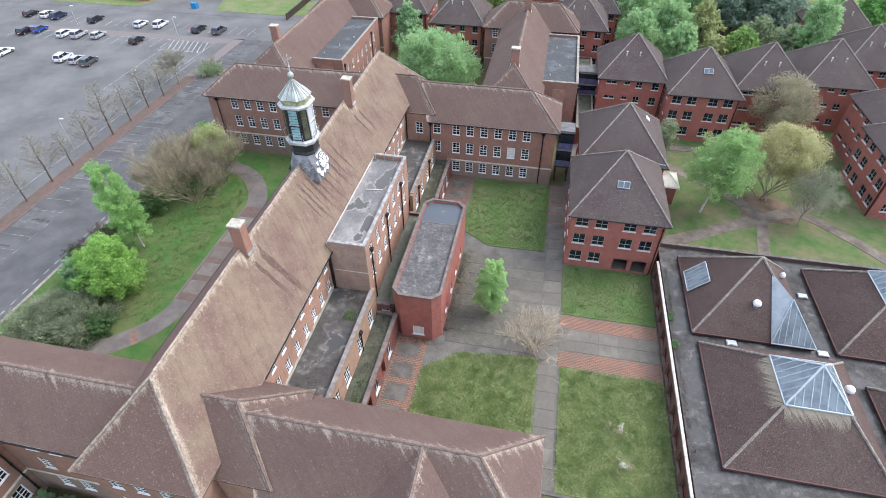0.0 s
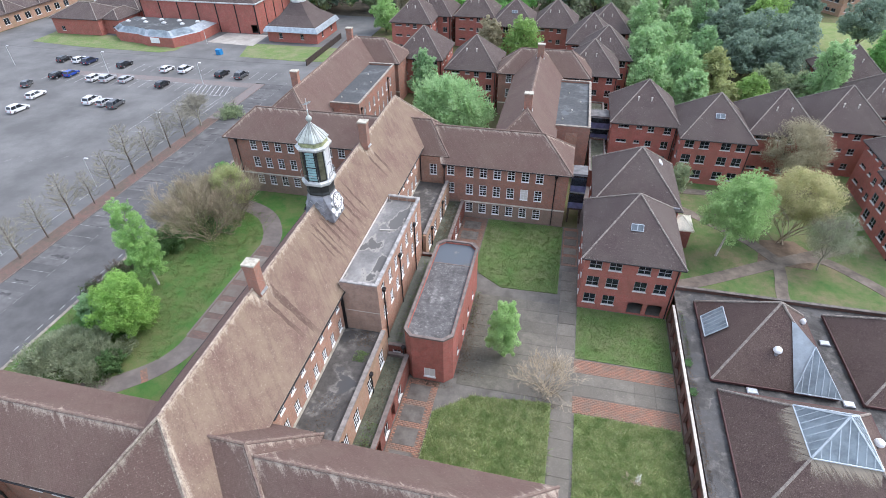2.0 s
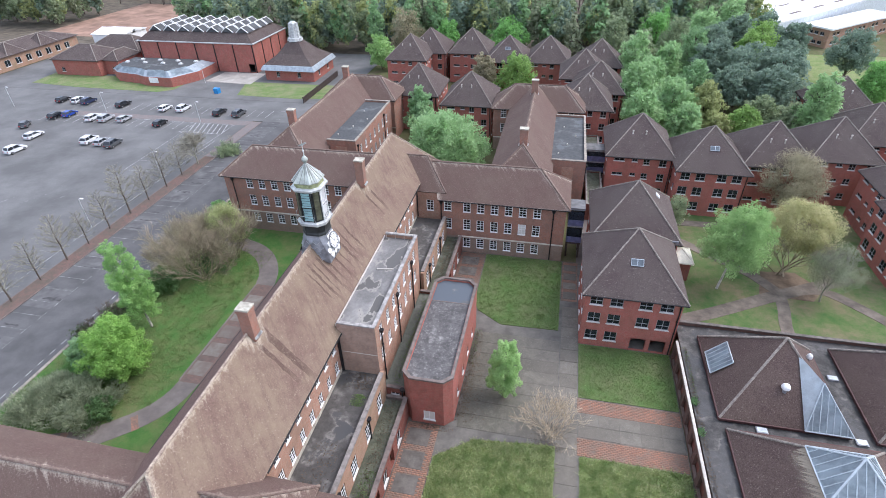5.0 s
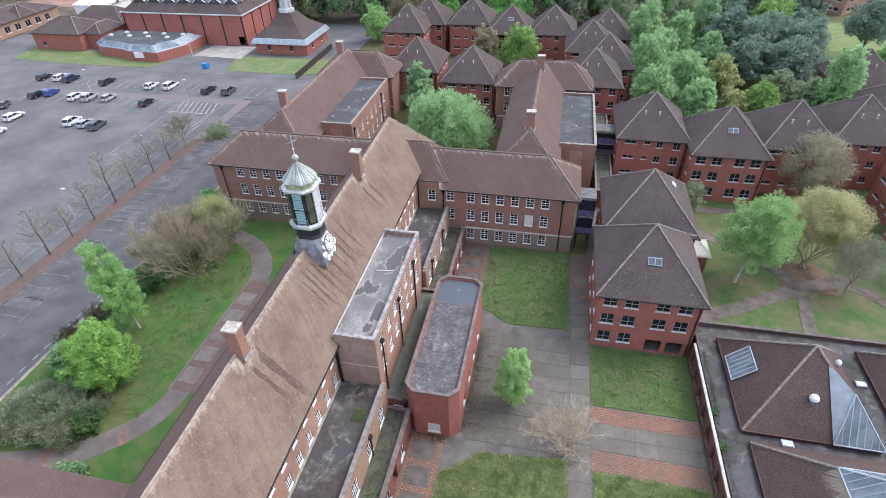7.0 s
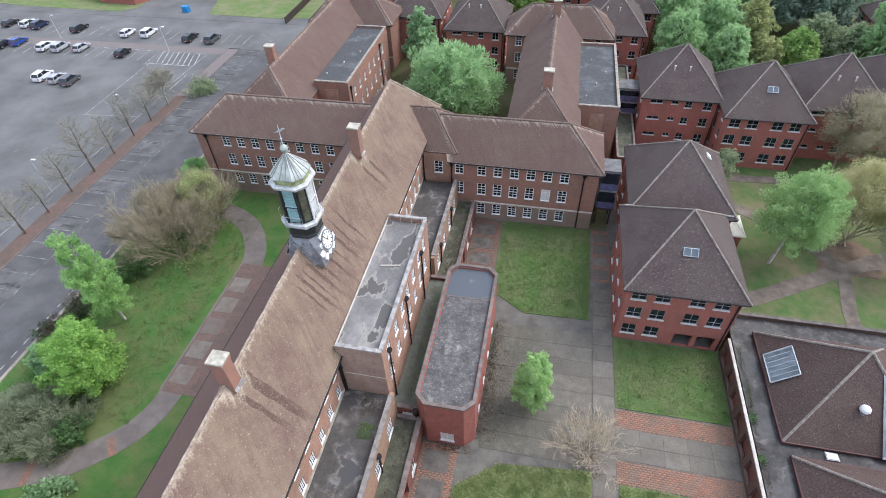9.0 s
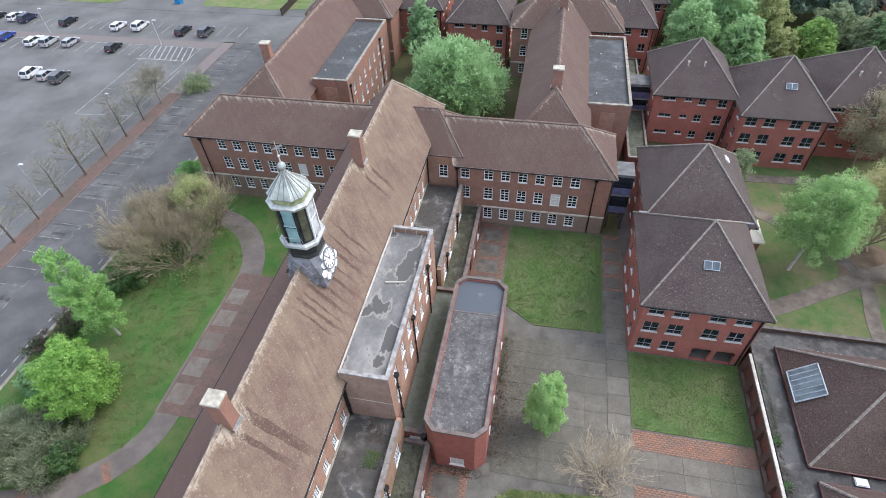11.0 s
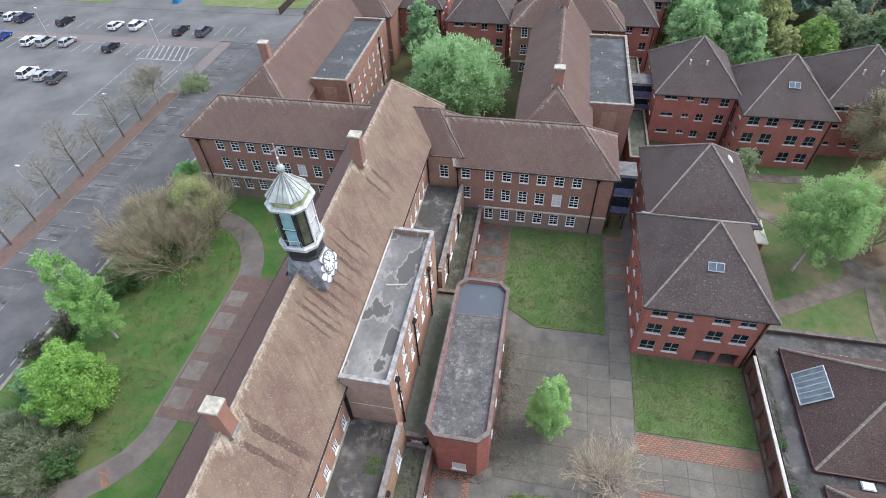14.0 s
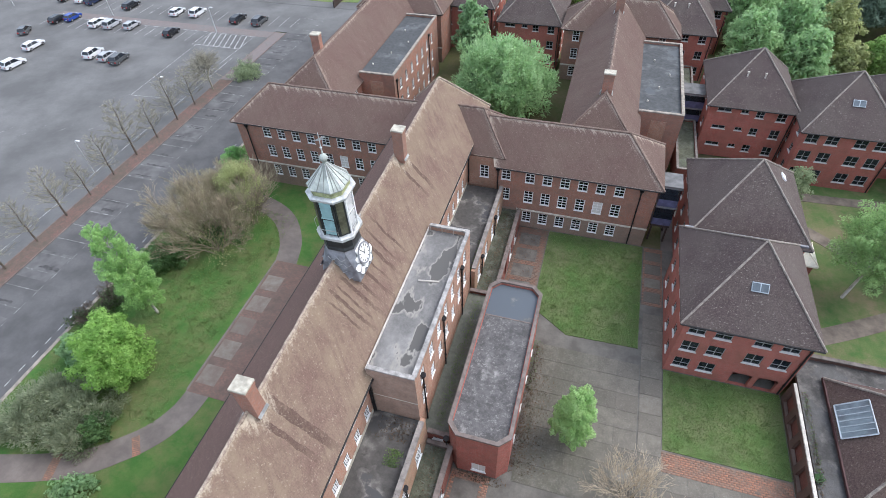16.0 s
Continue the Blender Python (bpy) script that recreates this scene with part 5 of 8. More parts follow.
# ---------------------------------------------------------------- the low pavilions with glazed roofs
low = thing("low_flat_roofs", "low grey flat roofs between pyramid pavilions, behind a coped wall", "building", at=(30, 36, 0))
bm = bmesh.new()
box(bm, 16.6, 62.0, 17.0, 51.9, 2.0, 2.3)
part("roof", bm, "low_felt", low, "puddled grey flat roof")
ground_piece_low = rect(16.6, 62.0, 2.0, 17.0)
bm = bmesh.new()
prism(bm, ground_piece_low, -0.1, 0.03)
solid("service_yard", bm, "dark_yard", "dark yard behind the pavilions", "yard", kind="structure")
wall(low, (16.8, 17.1), (62.0, 17.1), 0, 2.0, [], "brick_dark", 0.3)
bays = [(1.4 + 2.3 * k, 0.3, 1.6, 1.8, "open") for k in range(12)]
wall(low, (16.05, 48.6), (16.05, 20.4), 0, 2.5, [(u, s, w, h, k) for u, s, w, h, k in bays], "brick_damp", 0.3)
parapet(low, 16.12, 16.30, 20.4, 48.75, 2.5, 2.62, 0.16, "coping_white", "E")
wall(low, (62.0, 52.1), (16.4, 52.1), 0, 2.7, [], "brick_damp", 0.3)
parapet(low, 16.4, 62.0, 51.8, 52.1, 2.7, 2.8, 0.3, "coping_wall", "N")
wall(low, (16.75, 17.2), (16.75, 48.6), 0, 2.0, [], "brick_dark", 0.3)
rack = thing("roof_bars", "six pale bars lying side by side on the flat roof", "bars", at=(24.5, 49.8, 2.3))
for k in range(6):
    bm = bmesh.new()
    tube(bm, [(22.5 + 0.5 * k, 50.05, 2.36), (24.0 + 0.5 * k, 49.5, 2.36)], [0.06, 0.06], 6)
    part("bar", bm, "coping_white", rack)
for y in (36.3, 40.0):
    bm = bmesh.new()
    for k in range(26):
        a, r, h = k * 2.4, 0.1 + 0.012 * k, 0.35 + 0.25 * ((k * 7) % 5) / 5
        x, yy = 16.78 + r * math.cos(a) * 0.8, y + r * math.sin(a)
        v = [bm.verts.new(p) for p in ((x - 0.04, yy, 2.29), (x + 0.04, yy, 2.29), (x + 0.10 * math.cos(a) + 0.05, yy + 0.12 * math.sin(a), 2.3 + h), (x + 0.10 * math.cos(a) - 0.05, yy + 0.12 * math.sin(a), 2.3 + h * 0.8))]
        bmesh.ops.solidify(bm, geom=[bm.faces.new(v)], thickness=0.006)
    solid("weed", bm, "leaf_mid", "green weed tuft growing on the edge of the flat roof", "weed", "roof weeds")


def pavilion(x0, x1, y0, y1, ze, zr, label):
    t = thing("pavilion", label, "pavilion", "pyramid-roofed pavilions", at=((x0 + x1) / 2, (y0 + y1) / 2, 2.3))
    for a, b in (((x0 + 0.2, y0 + 0.2), (x1 - 0.2, y0 + 0.2)), ((x1 - 0.2, y0 + 0.2), (x1 - 0.2, y1 - 0.2)), ((x1 - 0.2, y1 - 0.2), (x0 + 0.2, y1 - 0.2)), ((x0 + 0.2, y1 - 0.2), (x0 + 0.2, y0 + 0.2))):
        wall(t, a, b, 2.3, ze - 0.1, [], "gutter_red", 0.15)
    hip_roof(t, x0, x1, y0, y1, ze, zr, "p", material="tile_low", ridge="ridge_dark", lichen=0.5, inset=0.5, cap=0.12)
    bm = bmesh.new()
    ring(bm, rect(x0 - 0.1, x1 + 0.1, y0 - 0.1, y1 + 0.1), rect(x0 + 0.02, x1 - 0.02, y0 + 0.02, y1 - 0.02), ze - 0.24, ze + 0.02)
    part("fascia", bm, "gutter_red", t, "dark red fascia and gutter")
    return t


def slope_bars(pane, corners, n, r=0.04, lift=0.06):
    """Parallel glazing bars up a sloping panel or triangle, with its rim."""
    a, b, c, d = [Vector(p) for p in corners]
    up = (b - a).cross(d - a).normalized() * lift
    tri = (c - d).length < 0.05

    def bar(p, q, r):
        if (p - q).length > 0.1:
            bm = bmesh.new()
            tube(bm, [p, q], [r, r], 5)
            part("glazing_bar", bm, "glazing_bar", pane)

    foot = (c - a).dot(b - a) / (b - a).length_squared
    for k in range(1, n):
        u = k / n
        p, q = a.lerp(b, u) + up, d.lerp(c, u) + up
        if tri:
            s = u / foot if u < foot else (1 - u) / (1 - foot)
            q = a.lerp(b, u) + (c - a.lerp(b, foot)) * s + up
        bar(p, q, r)
    for p, q in ((a, b), (b, c), (c, d), (d, a)):
        bar(p + up, q + up, r * 1.6)


def sloped_glass(parent, corners, n, label):
    bm = bmesh.new()
    a, b, c, d = [Vector(p) for p in corners]
    tri = (c - d).length < 0.05
    pts = [a, b, c] if tri else [a, b, c, d]
    up = (b - a).cross(d - a).normalized() * 0.05
    f = bm.faces.new([bm.verts.new(p + up) for p in pts])
    bmesh.ops.solidify(bm, geom=[f], thickness=0.03)
    g = part("roof_glazing", bm, "rooflight", parent, label)
    slope_bars(g, corners, n)
    return g


# pavilion with the patent-glazed corner
PA = (18.65, 30.1, 38.25, 49.7, 2.7, 8.9)
pa = pavilion(*PA, "mossy brown pyramid roof with a glazed corner and a square rooflight")
ax, ay = (PA[0] + PA[1]) / 2, (PA[2] + PA[3]) / 2


def slope_point(p, x, y):
    """A place on the roof above (x, y)."""
    x0, x1, y0, y1, ze, zr = p
    k = min((x - x0) / (x1 - x0), (x1 - x) / (x1 - x0), (y - y0) / (y1 - y0), (y1 - y) / (y1 - y0)) * 2
    return Vector((x, y, ze + (zr - ze) * k))


# glass over the south-east hip: a gabled prism standing a little off the slope
hipb, hipt = Vector((PA[1] + 0.15, PA[2] - 0.15, PA[4] + 0.1)), slope_point(PA, ax + 1.0, ay - 1.0) + Vector((0, 0, 0.1))
sl = Vector((26.1, PA[2] - 0.15, PA[4] + 0.1))
mid = slope_point(PA, 27.4, PA[2] + 2.7) + Vector((0, 0, 0.9))
sloped_glass(pa, (sl, hipb, mid, mid), 7, "triangular patent glazing with white bars")
bm = bmesh.new()
f = bm.faces.new([bm.verts.new(p) for p in (sl, mid, hipt)])
bmesh.ops.solidify(bm, geom=[f], thickness=0.05)
part("glazing_cheek", bm, "cheek", pa, "pale blue-grey metal cheek")
bm = bmesh.new()
f = bm.faces.new([bm.verts.new(p) for p in (mid, hipb, hipt)])
bmesh.ops.solidify(bm, geom=[f], thickness=0.05)
part("glazing_cheek", bm, "rooflight", pa)
q = [slope_point(PA, x, y) + Vector((-0.12, 0, 0.12)) for x, y in ((18.9, 46.75), (18.9, 43.7), (20.65, 43.7), (20.65, 46.75))]
sloped_glass(pa, q, 6, "square rooflight with white bars")
# pavilion with the glazed top
PB = (19.1, 32.3, 23.8, 37.0, 2.7, 9.3)
pb = pavilion(*PB, "mossy brown pyramid roof with a glazed top and pale wash stains")
bx, by = (PB[0] + PB[1]) / 2, (PB[2] + PB[3]) / 2
TOP = Vector((bx, by, PB[5] + 0.25))
hw = 2.5
cs = [slope_point(PB, bx + a * hw, by + b * hw) + Vector((0, 0, 0.12)) for a, b in ((-1, -1), (1, -1), (1, 1), (-1, 1))]
for k in range(4):
    sloped_glass(pb, (cs[k], cs[(k + 1) % 4], TOP, TOP), 8, "blue-grey glazed pyramid top")


def wash(parent, p, c0, c1, run, label):
    """A streaked pale wash stain on the tiles below a glazed edge."""
    a, b = Vector(c0), Vector(c1)
    xm, ym = (p[0] + p[1]) / 2, (p[2] + p[3]) / 2
    out = ((a + b) / 2 - Vector((xm, ym, 0)))
    out.z = 0
    out.normalize()
    d = (out + Vector((0, 0, -(p[5] - p[4]) / ((p[1] - p[0]) / 2)))).normalized() * run
    up = Vector((0, 0, -0.085))
    bm = bmesh.new()
    lay = bm.verts.layers.float.new("lichen")
    ends = []
    for q, s in ((a, -1), (b, 1)):
        for t, val in ((0.0, 1.0), (1.0, 0.0)):
            v = bm.verts.new(q + d * t + up)
            v[lay] = val
            ends.append(v)
    f = bm.faces.new((ends[0], ends[1], ends[3], ends[2]))
    part("wash_stain", bm, "wash", parent, label)


n = Nodes("pale_wash_stain", 0.95)
sx, sy, sz = n.xyz()
edge = n.add("Attribute")
edge.attribute_name = "lichen"
streak = n.noise(1.0, 4.0, 0.7, n.join(n.math("MULTIPLY", n.math("ADD", sx, sy), 3.2), n.math("MULTIPLY", sz, 0.35)))
fac = n.ramp(n.math("ADD", n.math("MULTIPLY", edge.outputs["Fac"], 0.5), streak), 0.62, 0.95, 0.0, 0.8)
n.color(n.mix(n.noise(6.0), (0.42, 0.36, 0.28), (0.30, 0.25, 0.19)))
clear = n.add("BsdfTransparent")
blend = n.add("MixShader", Fac=fac)
n.t.links.new(clear.outputs[0], blend.inputs[1])
n.t.links.new(n.bsdf.outputs[0], blend.inputs[2])
n.t.links.new(blend.outputs[0], n.t.nodes["Material Output"].inputs[0])
M["wash"] = n.mat
for k in (0, 1, 3):
    wash(pb, PB, cs[k], cs[(k + 1) % 4], 2.0, "pale streaked wash stain on tiles")
PC = (32.3, 44.5, 38.0, 50.2, 2.7, 9.0)
pc = pavilion(*PC, "mossy dark pyramid roof with a glazed top beside its neighbours")
cx_, cy_ = (PC[0] + PC[1]) / 2, (PC[2] + PC[3]) / 2
cs = [slope_point(PC, cx_ + a * 2.4, cy_ + b * 2.4) + Vector((0, 0, 0.12)) for a, b in ((-1, -1), (1, -1), (1, 1), (-1, 1))]
for k in range(4):
    sloped_glass(pc, (cs[k], cs[(k + 1) % 4], Vector((cx_, cy_, PC[5] + 0.25)), Vector((cx_, cy_, PC[5] + 0.25))), 7, "blue-grey glazed pyramid top")
pavilion(33.6, 46.0, 22.0, 34.4, 2.7, 8.9, "mossy brown pyramid roof of a low pavilion")
# white domed ventilators and small roof boxes
for p, x, y, r in ((PA, 24.3, 40.6, 0.42), (PA, 28.0, 45.6, 0.3), (PB, 29.9, 31.6, 0.42)):
    c = slope_point(p, x, y)
    t = thing("domed_ventilator", "white domed ventilator on a tiled roof slope", "ventilator", "domed ventilators", at=c)
    bm = bmesh.new()
    lathe(bm, c.x, c.y, [(r * 0.55, c.z - 0.3), (r * 0.55, c.z + 0.35)], 12)
    part("neck", bm, "lead", t)
    bm = bmesh.new()
    lathe(bm, c.x, c.y, [(r * 0.95, c.z + 0.3), (r, c.z + 0.4), (r * 0.85, c.z + 0.62), (r * 0.45, c.z + 0.78), (0.05, c.z + 0.82)], 14)
    part("dome", bm, "white", t)
for x, y in ((31.3, 46.0), (31.0, 38.0), (22.4, 37.7)):
    t = thing("roof_hatch", "small pale roof hatch on the flat roof", "hatch", "roof hatches", at=(x, y, 2.3))
    bm = bmesh.new()
    box(bm, x - 0.5, x + 0.5, y - 0.35, y + 0.35, 2.3, 2.5)
    part("kerb", bm, "lead", t)
    bm = bmesh.new()
    box(bm, x - 0.42, x + 0.42, y - 0.27, y + 0.27, 2.5, 2.55)
    part("pane", bm, "zinc", t)

# ---------------------------------------------------------------- ground, roads and paving


def ground_piece(name, pts, z, material, label, category, depth=0.25):
    bm = bmesh.new()
    prism(bm, pts, z - depth, z)
    return solid(name, bm, material, label, category, kind="structure")


bm = bmesh.new()
prism(bm, rect(-2500, 2500, -1500, 3500), -1.0, -0.12)
solid("ground", bm, "rough", "rough grassy ground reaching the horizon", "ground", kind="structure")
ground_piece("car_park", rect(-260, -71.0, -40, 110.5), 0.0, "asphalt", "wide worn grey asphalt car park", "car park")
ground_piece("road", rect(-260, -56.0, 110.5, 124.0), 0.0, "asphalt", "grey access road beyond the car park", "road")
ground_piece("road", rect(-68.4, -56.0, -40, 110.5), 0.0, "asphalt_road", "grey road with parking bays along the tree strip", "road")
ground_piece("brick_strip", rect(-70.85, -68.55, -40, 90.0), 0.06, "pave_moss", "mossy red block-paved strip planted with bare trees", "paving")
ground_piece("brick_strip", rect(-70.85, -68.55, 90.0, 110.0), 0.05, "pave_faint", "worn faded end of the block-paved strip", "paving")
for x in (-71.0, -68.55):
    bm = bmesh.new()
    for k in range(165):
        y = -40 + k * 0.91
        box(bm, x, x + 0.15, y + 0.006, y + 0.904, -0.2, 0.07)
    solid("kerb", bm, "kerb_dark", "dull kerb stones along the brick strip", "kerb", kind="structure")
ground_piece("cross_strip", rect(-125, -71.2, 107.4, 110.0), 0.012, "pave_faint", "reddish worn strip across the car park", "paving")
bm = bmesh.new()
prism(bm, [(-55.6, -40), (-49.0, -40), (-49.0, 20.5), (-28.0, 20.5), (-28.0, 66), (-49.0, 66), (-55.6, 100)], -0.2, 0.05)
solid("west_lawn", bm, "lawn_west", "deep green lawn between road and building", "lawn", kind="structure")
bm = bmesh.new()
for k in range(140):
    box(bm, -56.0, -55.6, -40 + k + 0.006, -40 + k + 0.994, -0.2, 0.11)
solid("kerb", bm, "coping", "pale kerb stones beside the lawn", "kerb", kind="structure")
line_w = thing("bay_lines", "worn white bay lines painted on asphalt", "road marking", kind="structure")


def stripe(x0, y0, x1, y1, w=0.11, material="line"):
    bm = bmesh.new()
    d = Vector((x1 - x0, y1 - y0, 0))
    n = Vector((-d.y, d.x, 0)).normalized() * w / 2
    a, b = Vector((x0, y0, 0)), Vector((x1, y1, 0))
    prism(bm, [tuple((a - n).xy), tuple((b - n).xy), tuple((b + n).xy), tuple((a + n).xy)], 0.001, 0.008)
    part("line", bm, material, line_w)


for k in range(34):
    y = 30.1 + 2.65 * k
    stripe(-68.3, y, -63.7, y, 0.11, "line_faint")
    stripe(-63.6, y - 0.8, -63.6, y + 0.9, 0.11, "line_faint")
    if 46 < y < 98:
        stripe(-78.6, y - 0.1, -74.0, y - 0.1, 0.09, "line_faint")
for k in range(26):
    y = 28 + 1.75 * k
    stripe(-56.9, y, -56.9, y + 0.85)
for k in range(17):
    x = -125 + 2.5 * k
    stripe(x, 102.6, x, 107.2)
    stripe(x + 1, 112.8, x + 1, 117.4)
for k in range(3, 8):
    stripe(-86.5 + 2.5 * k, 112.8, -86.5 + 2.5 * k, 117.4)
stripe(-73.6, 40, -73.5, 98)
stripe(-83.6, 81.4, -84.2, 107.0)
stripe(-125, 107.2, -73.8, 107.2)
stripe(-84.2, 81.4, -73.8, 82.2)
stripe(-74.6, 92, -74.2, 107.2)
stripe(-85.0, 101.6, -74.4, 101.6, 0.2)
for k in range(8):
    stripe(-84.2 + 1.2 * k, 107.0, -82.6 + 1.2 * k, 101.8, 0.24)
for k in range(4):
    stripe(-84.2, 86 + 4 * k, -74.0, 86.6 + 4 * k, 0.09, "line_faint")
for k in range(6):
    stripe(-108 + 5 * k, 60 + 2 * k, -106 + 5 * k, 64 + 2 * k, 0.11, "line_faint")

# darker bays along the strip
for k in range(8):
    ground_piece("stained_bay", rect(-68.3, -63.8, 32.3 + 9.8 * k, 36.6 + 9.8 * k), 0.004, "bay", "dark parking bay surface", "bay", 0.02)
# dark marks beside the bay lines
bm = bmesh.new()
R = random.Random(4)
for k in range(30):
    y, x = 30.1 + 2.65 * k + R.uniform(-0.2, 0.9), -67.9 + R.uniform(0, 1.4)
    if R.random() < 0.3:
        continue
    run, wide = R.uniform(1.2, 3.6), R.uniform(0.5, 1.2)
    pts = []
    n = 9
    for j in range(n):
        pts.append((x + run * j / (n - 1), y + wide * R.uniform(0.08, 0.42)))
    for j in range(n):
        pts.append((x + run * (n - 1 - j) / (n - 1), y - wide * R.uniform(0.05, 0.3)))
    bm.faces.new([bm.verts.new((px, py, 0.0055 + 0.0001 * k)) for px, py in pts])
bmesh.ops.triangulate(bm, faces=bm.faces[:])
solid("oil_stains", bm, "stain", "dark marks across the parking bays", "stain", kind="stuff")


def ribbon(pts, w):
    """The two edges of a strip of that width along a line."""
    l, r = [], []
    for k, p in enumerate(pts):
        a, b = Vector(pts[max(k - 1, 0)]), Vector(pts[min(k + 1, len(pts) - 1)])
        n = Vector((-(b - a).y, (b - a).x)).normalized() * w / 2
        l.append(tuple(Vector(p) + n))
        r.append(tuple(Vector(p) - n))
    return l, r


def smooth(pts, n=6):
    out = []
    for k in range(len(pts) - 1):
        p0, p1, p2, p3 = (Vector(pts[max(0, min(len(pts) - 1, k + j))]) for j in (-1, 0, 1, 2))
        for s in range(n):
            t = s / n
            out.append(tuple(0.5 * ((2 * p1) + (p2 - p0) * t + (2 * p0 - 5 * p1 + 4 * p2 - p3) * t * t + (3 * p1 - p0 - 3 * p2 + p3) * t ** 3)))
    return out + [tuple(pts[-1])]


def strip(name, pts, w, z, material, label, category):
    bm = bmesh.new()
    l, r = ribbon(smooth(pts), w)
    for k in range(len(l) - 1):
        v = [bm.verts.new((*p, zz)) for zz in (z - 0.12, z) for p in (r[k], r[k + 1], l[k + 1], l[k])]
        for f in ((3, 2, 1, 0), (4, 5, 6, 7), (0, 1, 5, 4), (2, 3, 7, 6)):
            bm.faces.new([v[j] for j in f])
    bmesh.ops.remove_doubles(bm, verts=bm.verts, dist=0.0005)
    return solid(name, bm, material, label, category, kind="structure")


WALK_A = [(-58.0, 21.3), (-50.0, 23.2), (-44.0, 25.3), (-40.8, 27.6), (-38.7, 29.9), (-37.6, 32.6), (-37.4, 36.0)]
WALK_B = [(-36.9, 49.0), (-37.5, 52.5), (-38.6, 55.7), (-41.2, 59.0), (-45.0, 61.0), (-52.0, 62.6)]
strip("curved_path", WALK_A, 2.5, 0.075, "path", "curving grey-brown path through the lawn", "path")
strip("curved_path", WALK_B, 2.7, 0.075, "path", "curving grey-brown path towards the wing", "path")
ground_piece("forecourt", [(-38.6, 34.2), (-28.0, 34.2), (-28.0, 52.2), (-38.6, 52.2)], 0.083, "pave_worn", "red block paving beside the range", "paving")
strip("brick_cross_band", [(-39.1, 27.4), (-40.4, 28.9)], 0.7, 0.081, "pave_brick", "band of red blocks across the path", "paving")
strip("brick_cross_band", [(-45.4, 23.4), (-46.1, 25.7)], 0.8, 0.081, "pave_brick", "band of red blocks across the path", "paving")
strip("path_edge", [(-38.7, 34.4), (-38.7, 43.0), (-38.7, 52.0)], 0.22, 0.1, "path", "thin grey edging of the paving", "edging")
n = Nodes("set_concrete_square", 0.9)
g = n.noise(7.0, 4.0)
c = n.mix(n.ramp(n.random(), 0.2, 0.9), (0.150, 0.128, 0.110), (0.235, 0.215, 0.185))
c = n.mix(n.ramp(n.noise(0.8, 5.0, 0.65), 0.38, 0.62, 0.0, 0.75), c, (0.15, 0.108, 0.09))
n.bump(g, 0.12, 0.02)
M["slab_set"] = n.color(n.mix(n.ramp(g, 0.3, 0.7, 0.0, 0.3), c, (0.13, 0.105, 0.09)))
paving_w = thing("paving", "concrete squares set in red block paving", "paving", kind="structure")
for k in range(7):
    for j in range(2):
        bm = bmesh.new()
        x, y = -38.4 + 4.6 * j, 35.3 + 3.1 * k
        if y > 50.0:
            continue
        box(bm, x, x + 2.1, y, y + 2.15, 0.0, 0.1)
        part("slab", bm, "slab_set", paving_w)

# the courtyard
ground_piece("courtyard", rect(-11.7, 16.0, 19.9, 65.5), 0.0, "court", "grey worn concrete courtyard", "courtyard")
ground_piece("lawn", [(-8.2, 20.2), (3.4, 20.2), (3.4, 33.9), (-4.6, 33.1), (-8.2, 30.4)], 0.06, "lawn", "rough unmown lawn with a cut corner", "lawn")
ground_piece("lawn", rect(5.75, 15.9, 20.2, 33.2), 0.06, "lawn", "rough unmown lawn beside a brick wall", "lawn")
ground_piece("lawn", rect(5.6, 15.9, 40.5, 48.7), 0.06, "lawn_deep", "green lawn in front of a brick house", "lawn")
ground_piece("lawn", [(-7.9, 54.2), (-7.2, 52.6), (-4.0, 50.4), (3.15, 50.6), (3.15, 65.3), (-7.9, 65.3)], 0.06, "lawn_deep", "green lawn below the wing with a cut corner", "lawn")
n = Nodes("laid_red_block", 0.9)
c = n.mix(n.island(), (0.24, 0.13, 0.092), (0.335, 0.158, 0.102))
c = n.mix(n.ramp(n.noise(0.5, 6.0, 0.75), 0.42, 0.62, 0.0, 0.8), c, (0.165, 0.125, 0.098))
c = n.mix(n.ramp(n.noise(9.0, 4.0, 0.7), 0.45, 0.7, 0.0, 0.5), c, (0.12, 0.085, 0.068))
n.bump(n.noise(14.0), 0.25, 0.02)
M["block"] = n.color(c)
n = Nodes("dark_brown_red_paving_blocks", 0.85)
c = n.mix(n.island(), (0.17, 0.095, 0.07), (0.235, 0.118, 0.08))
c = n.mix(n.ramp(n.noise(0.5, 6.0, 0.75), 0.42, 0.62, 0.0, 0.8), c, (0.115, 0.09, 0.072))
n.bump(n.noise(14.0), 0.25, 0.02)
M["block_dark"] = n.color(c)


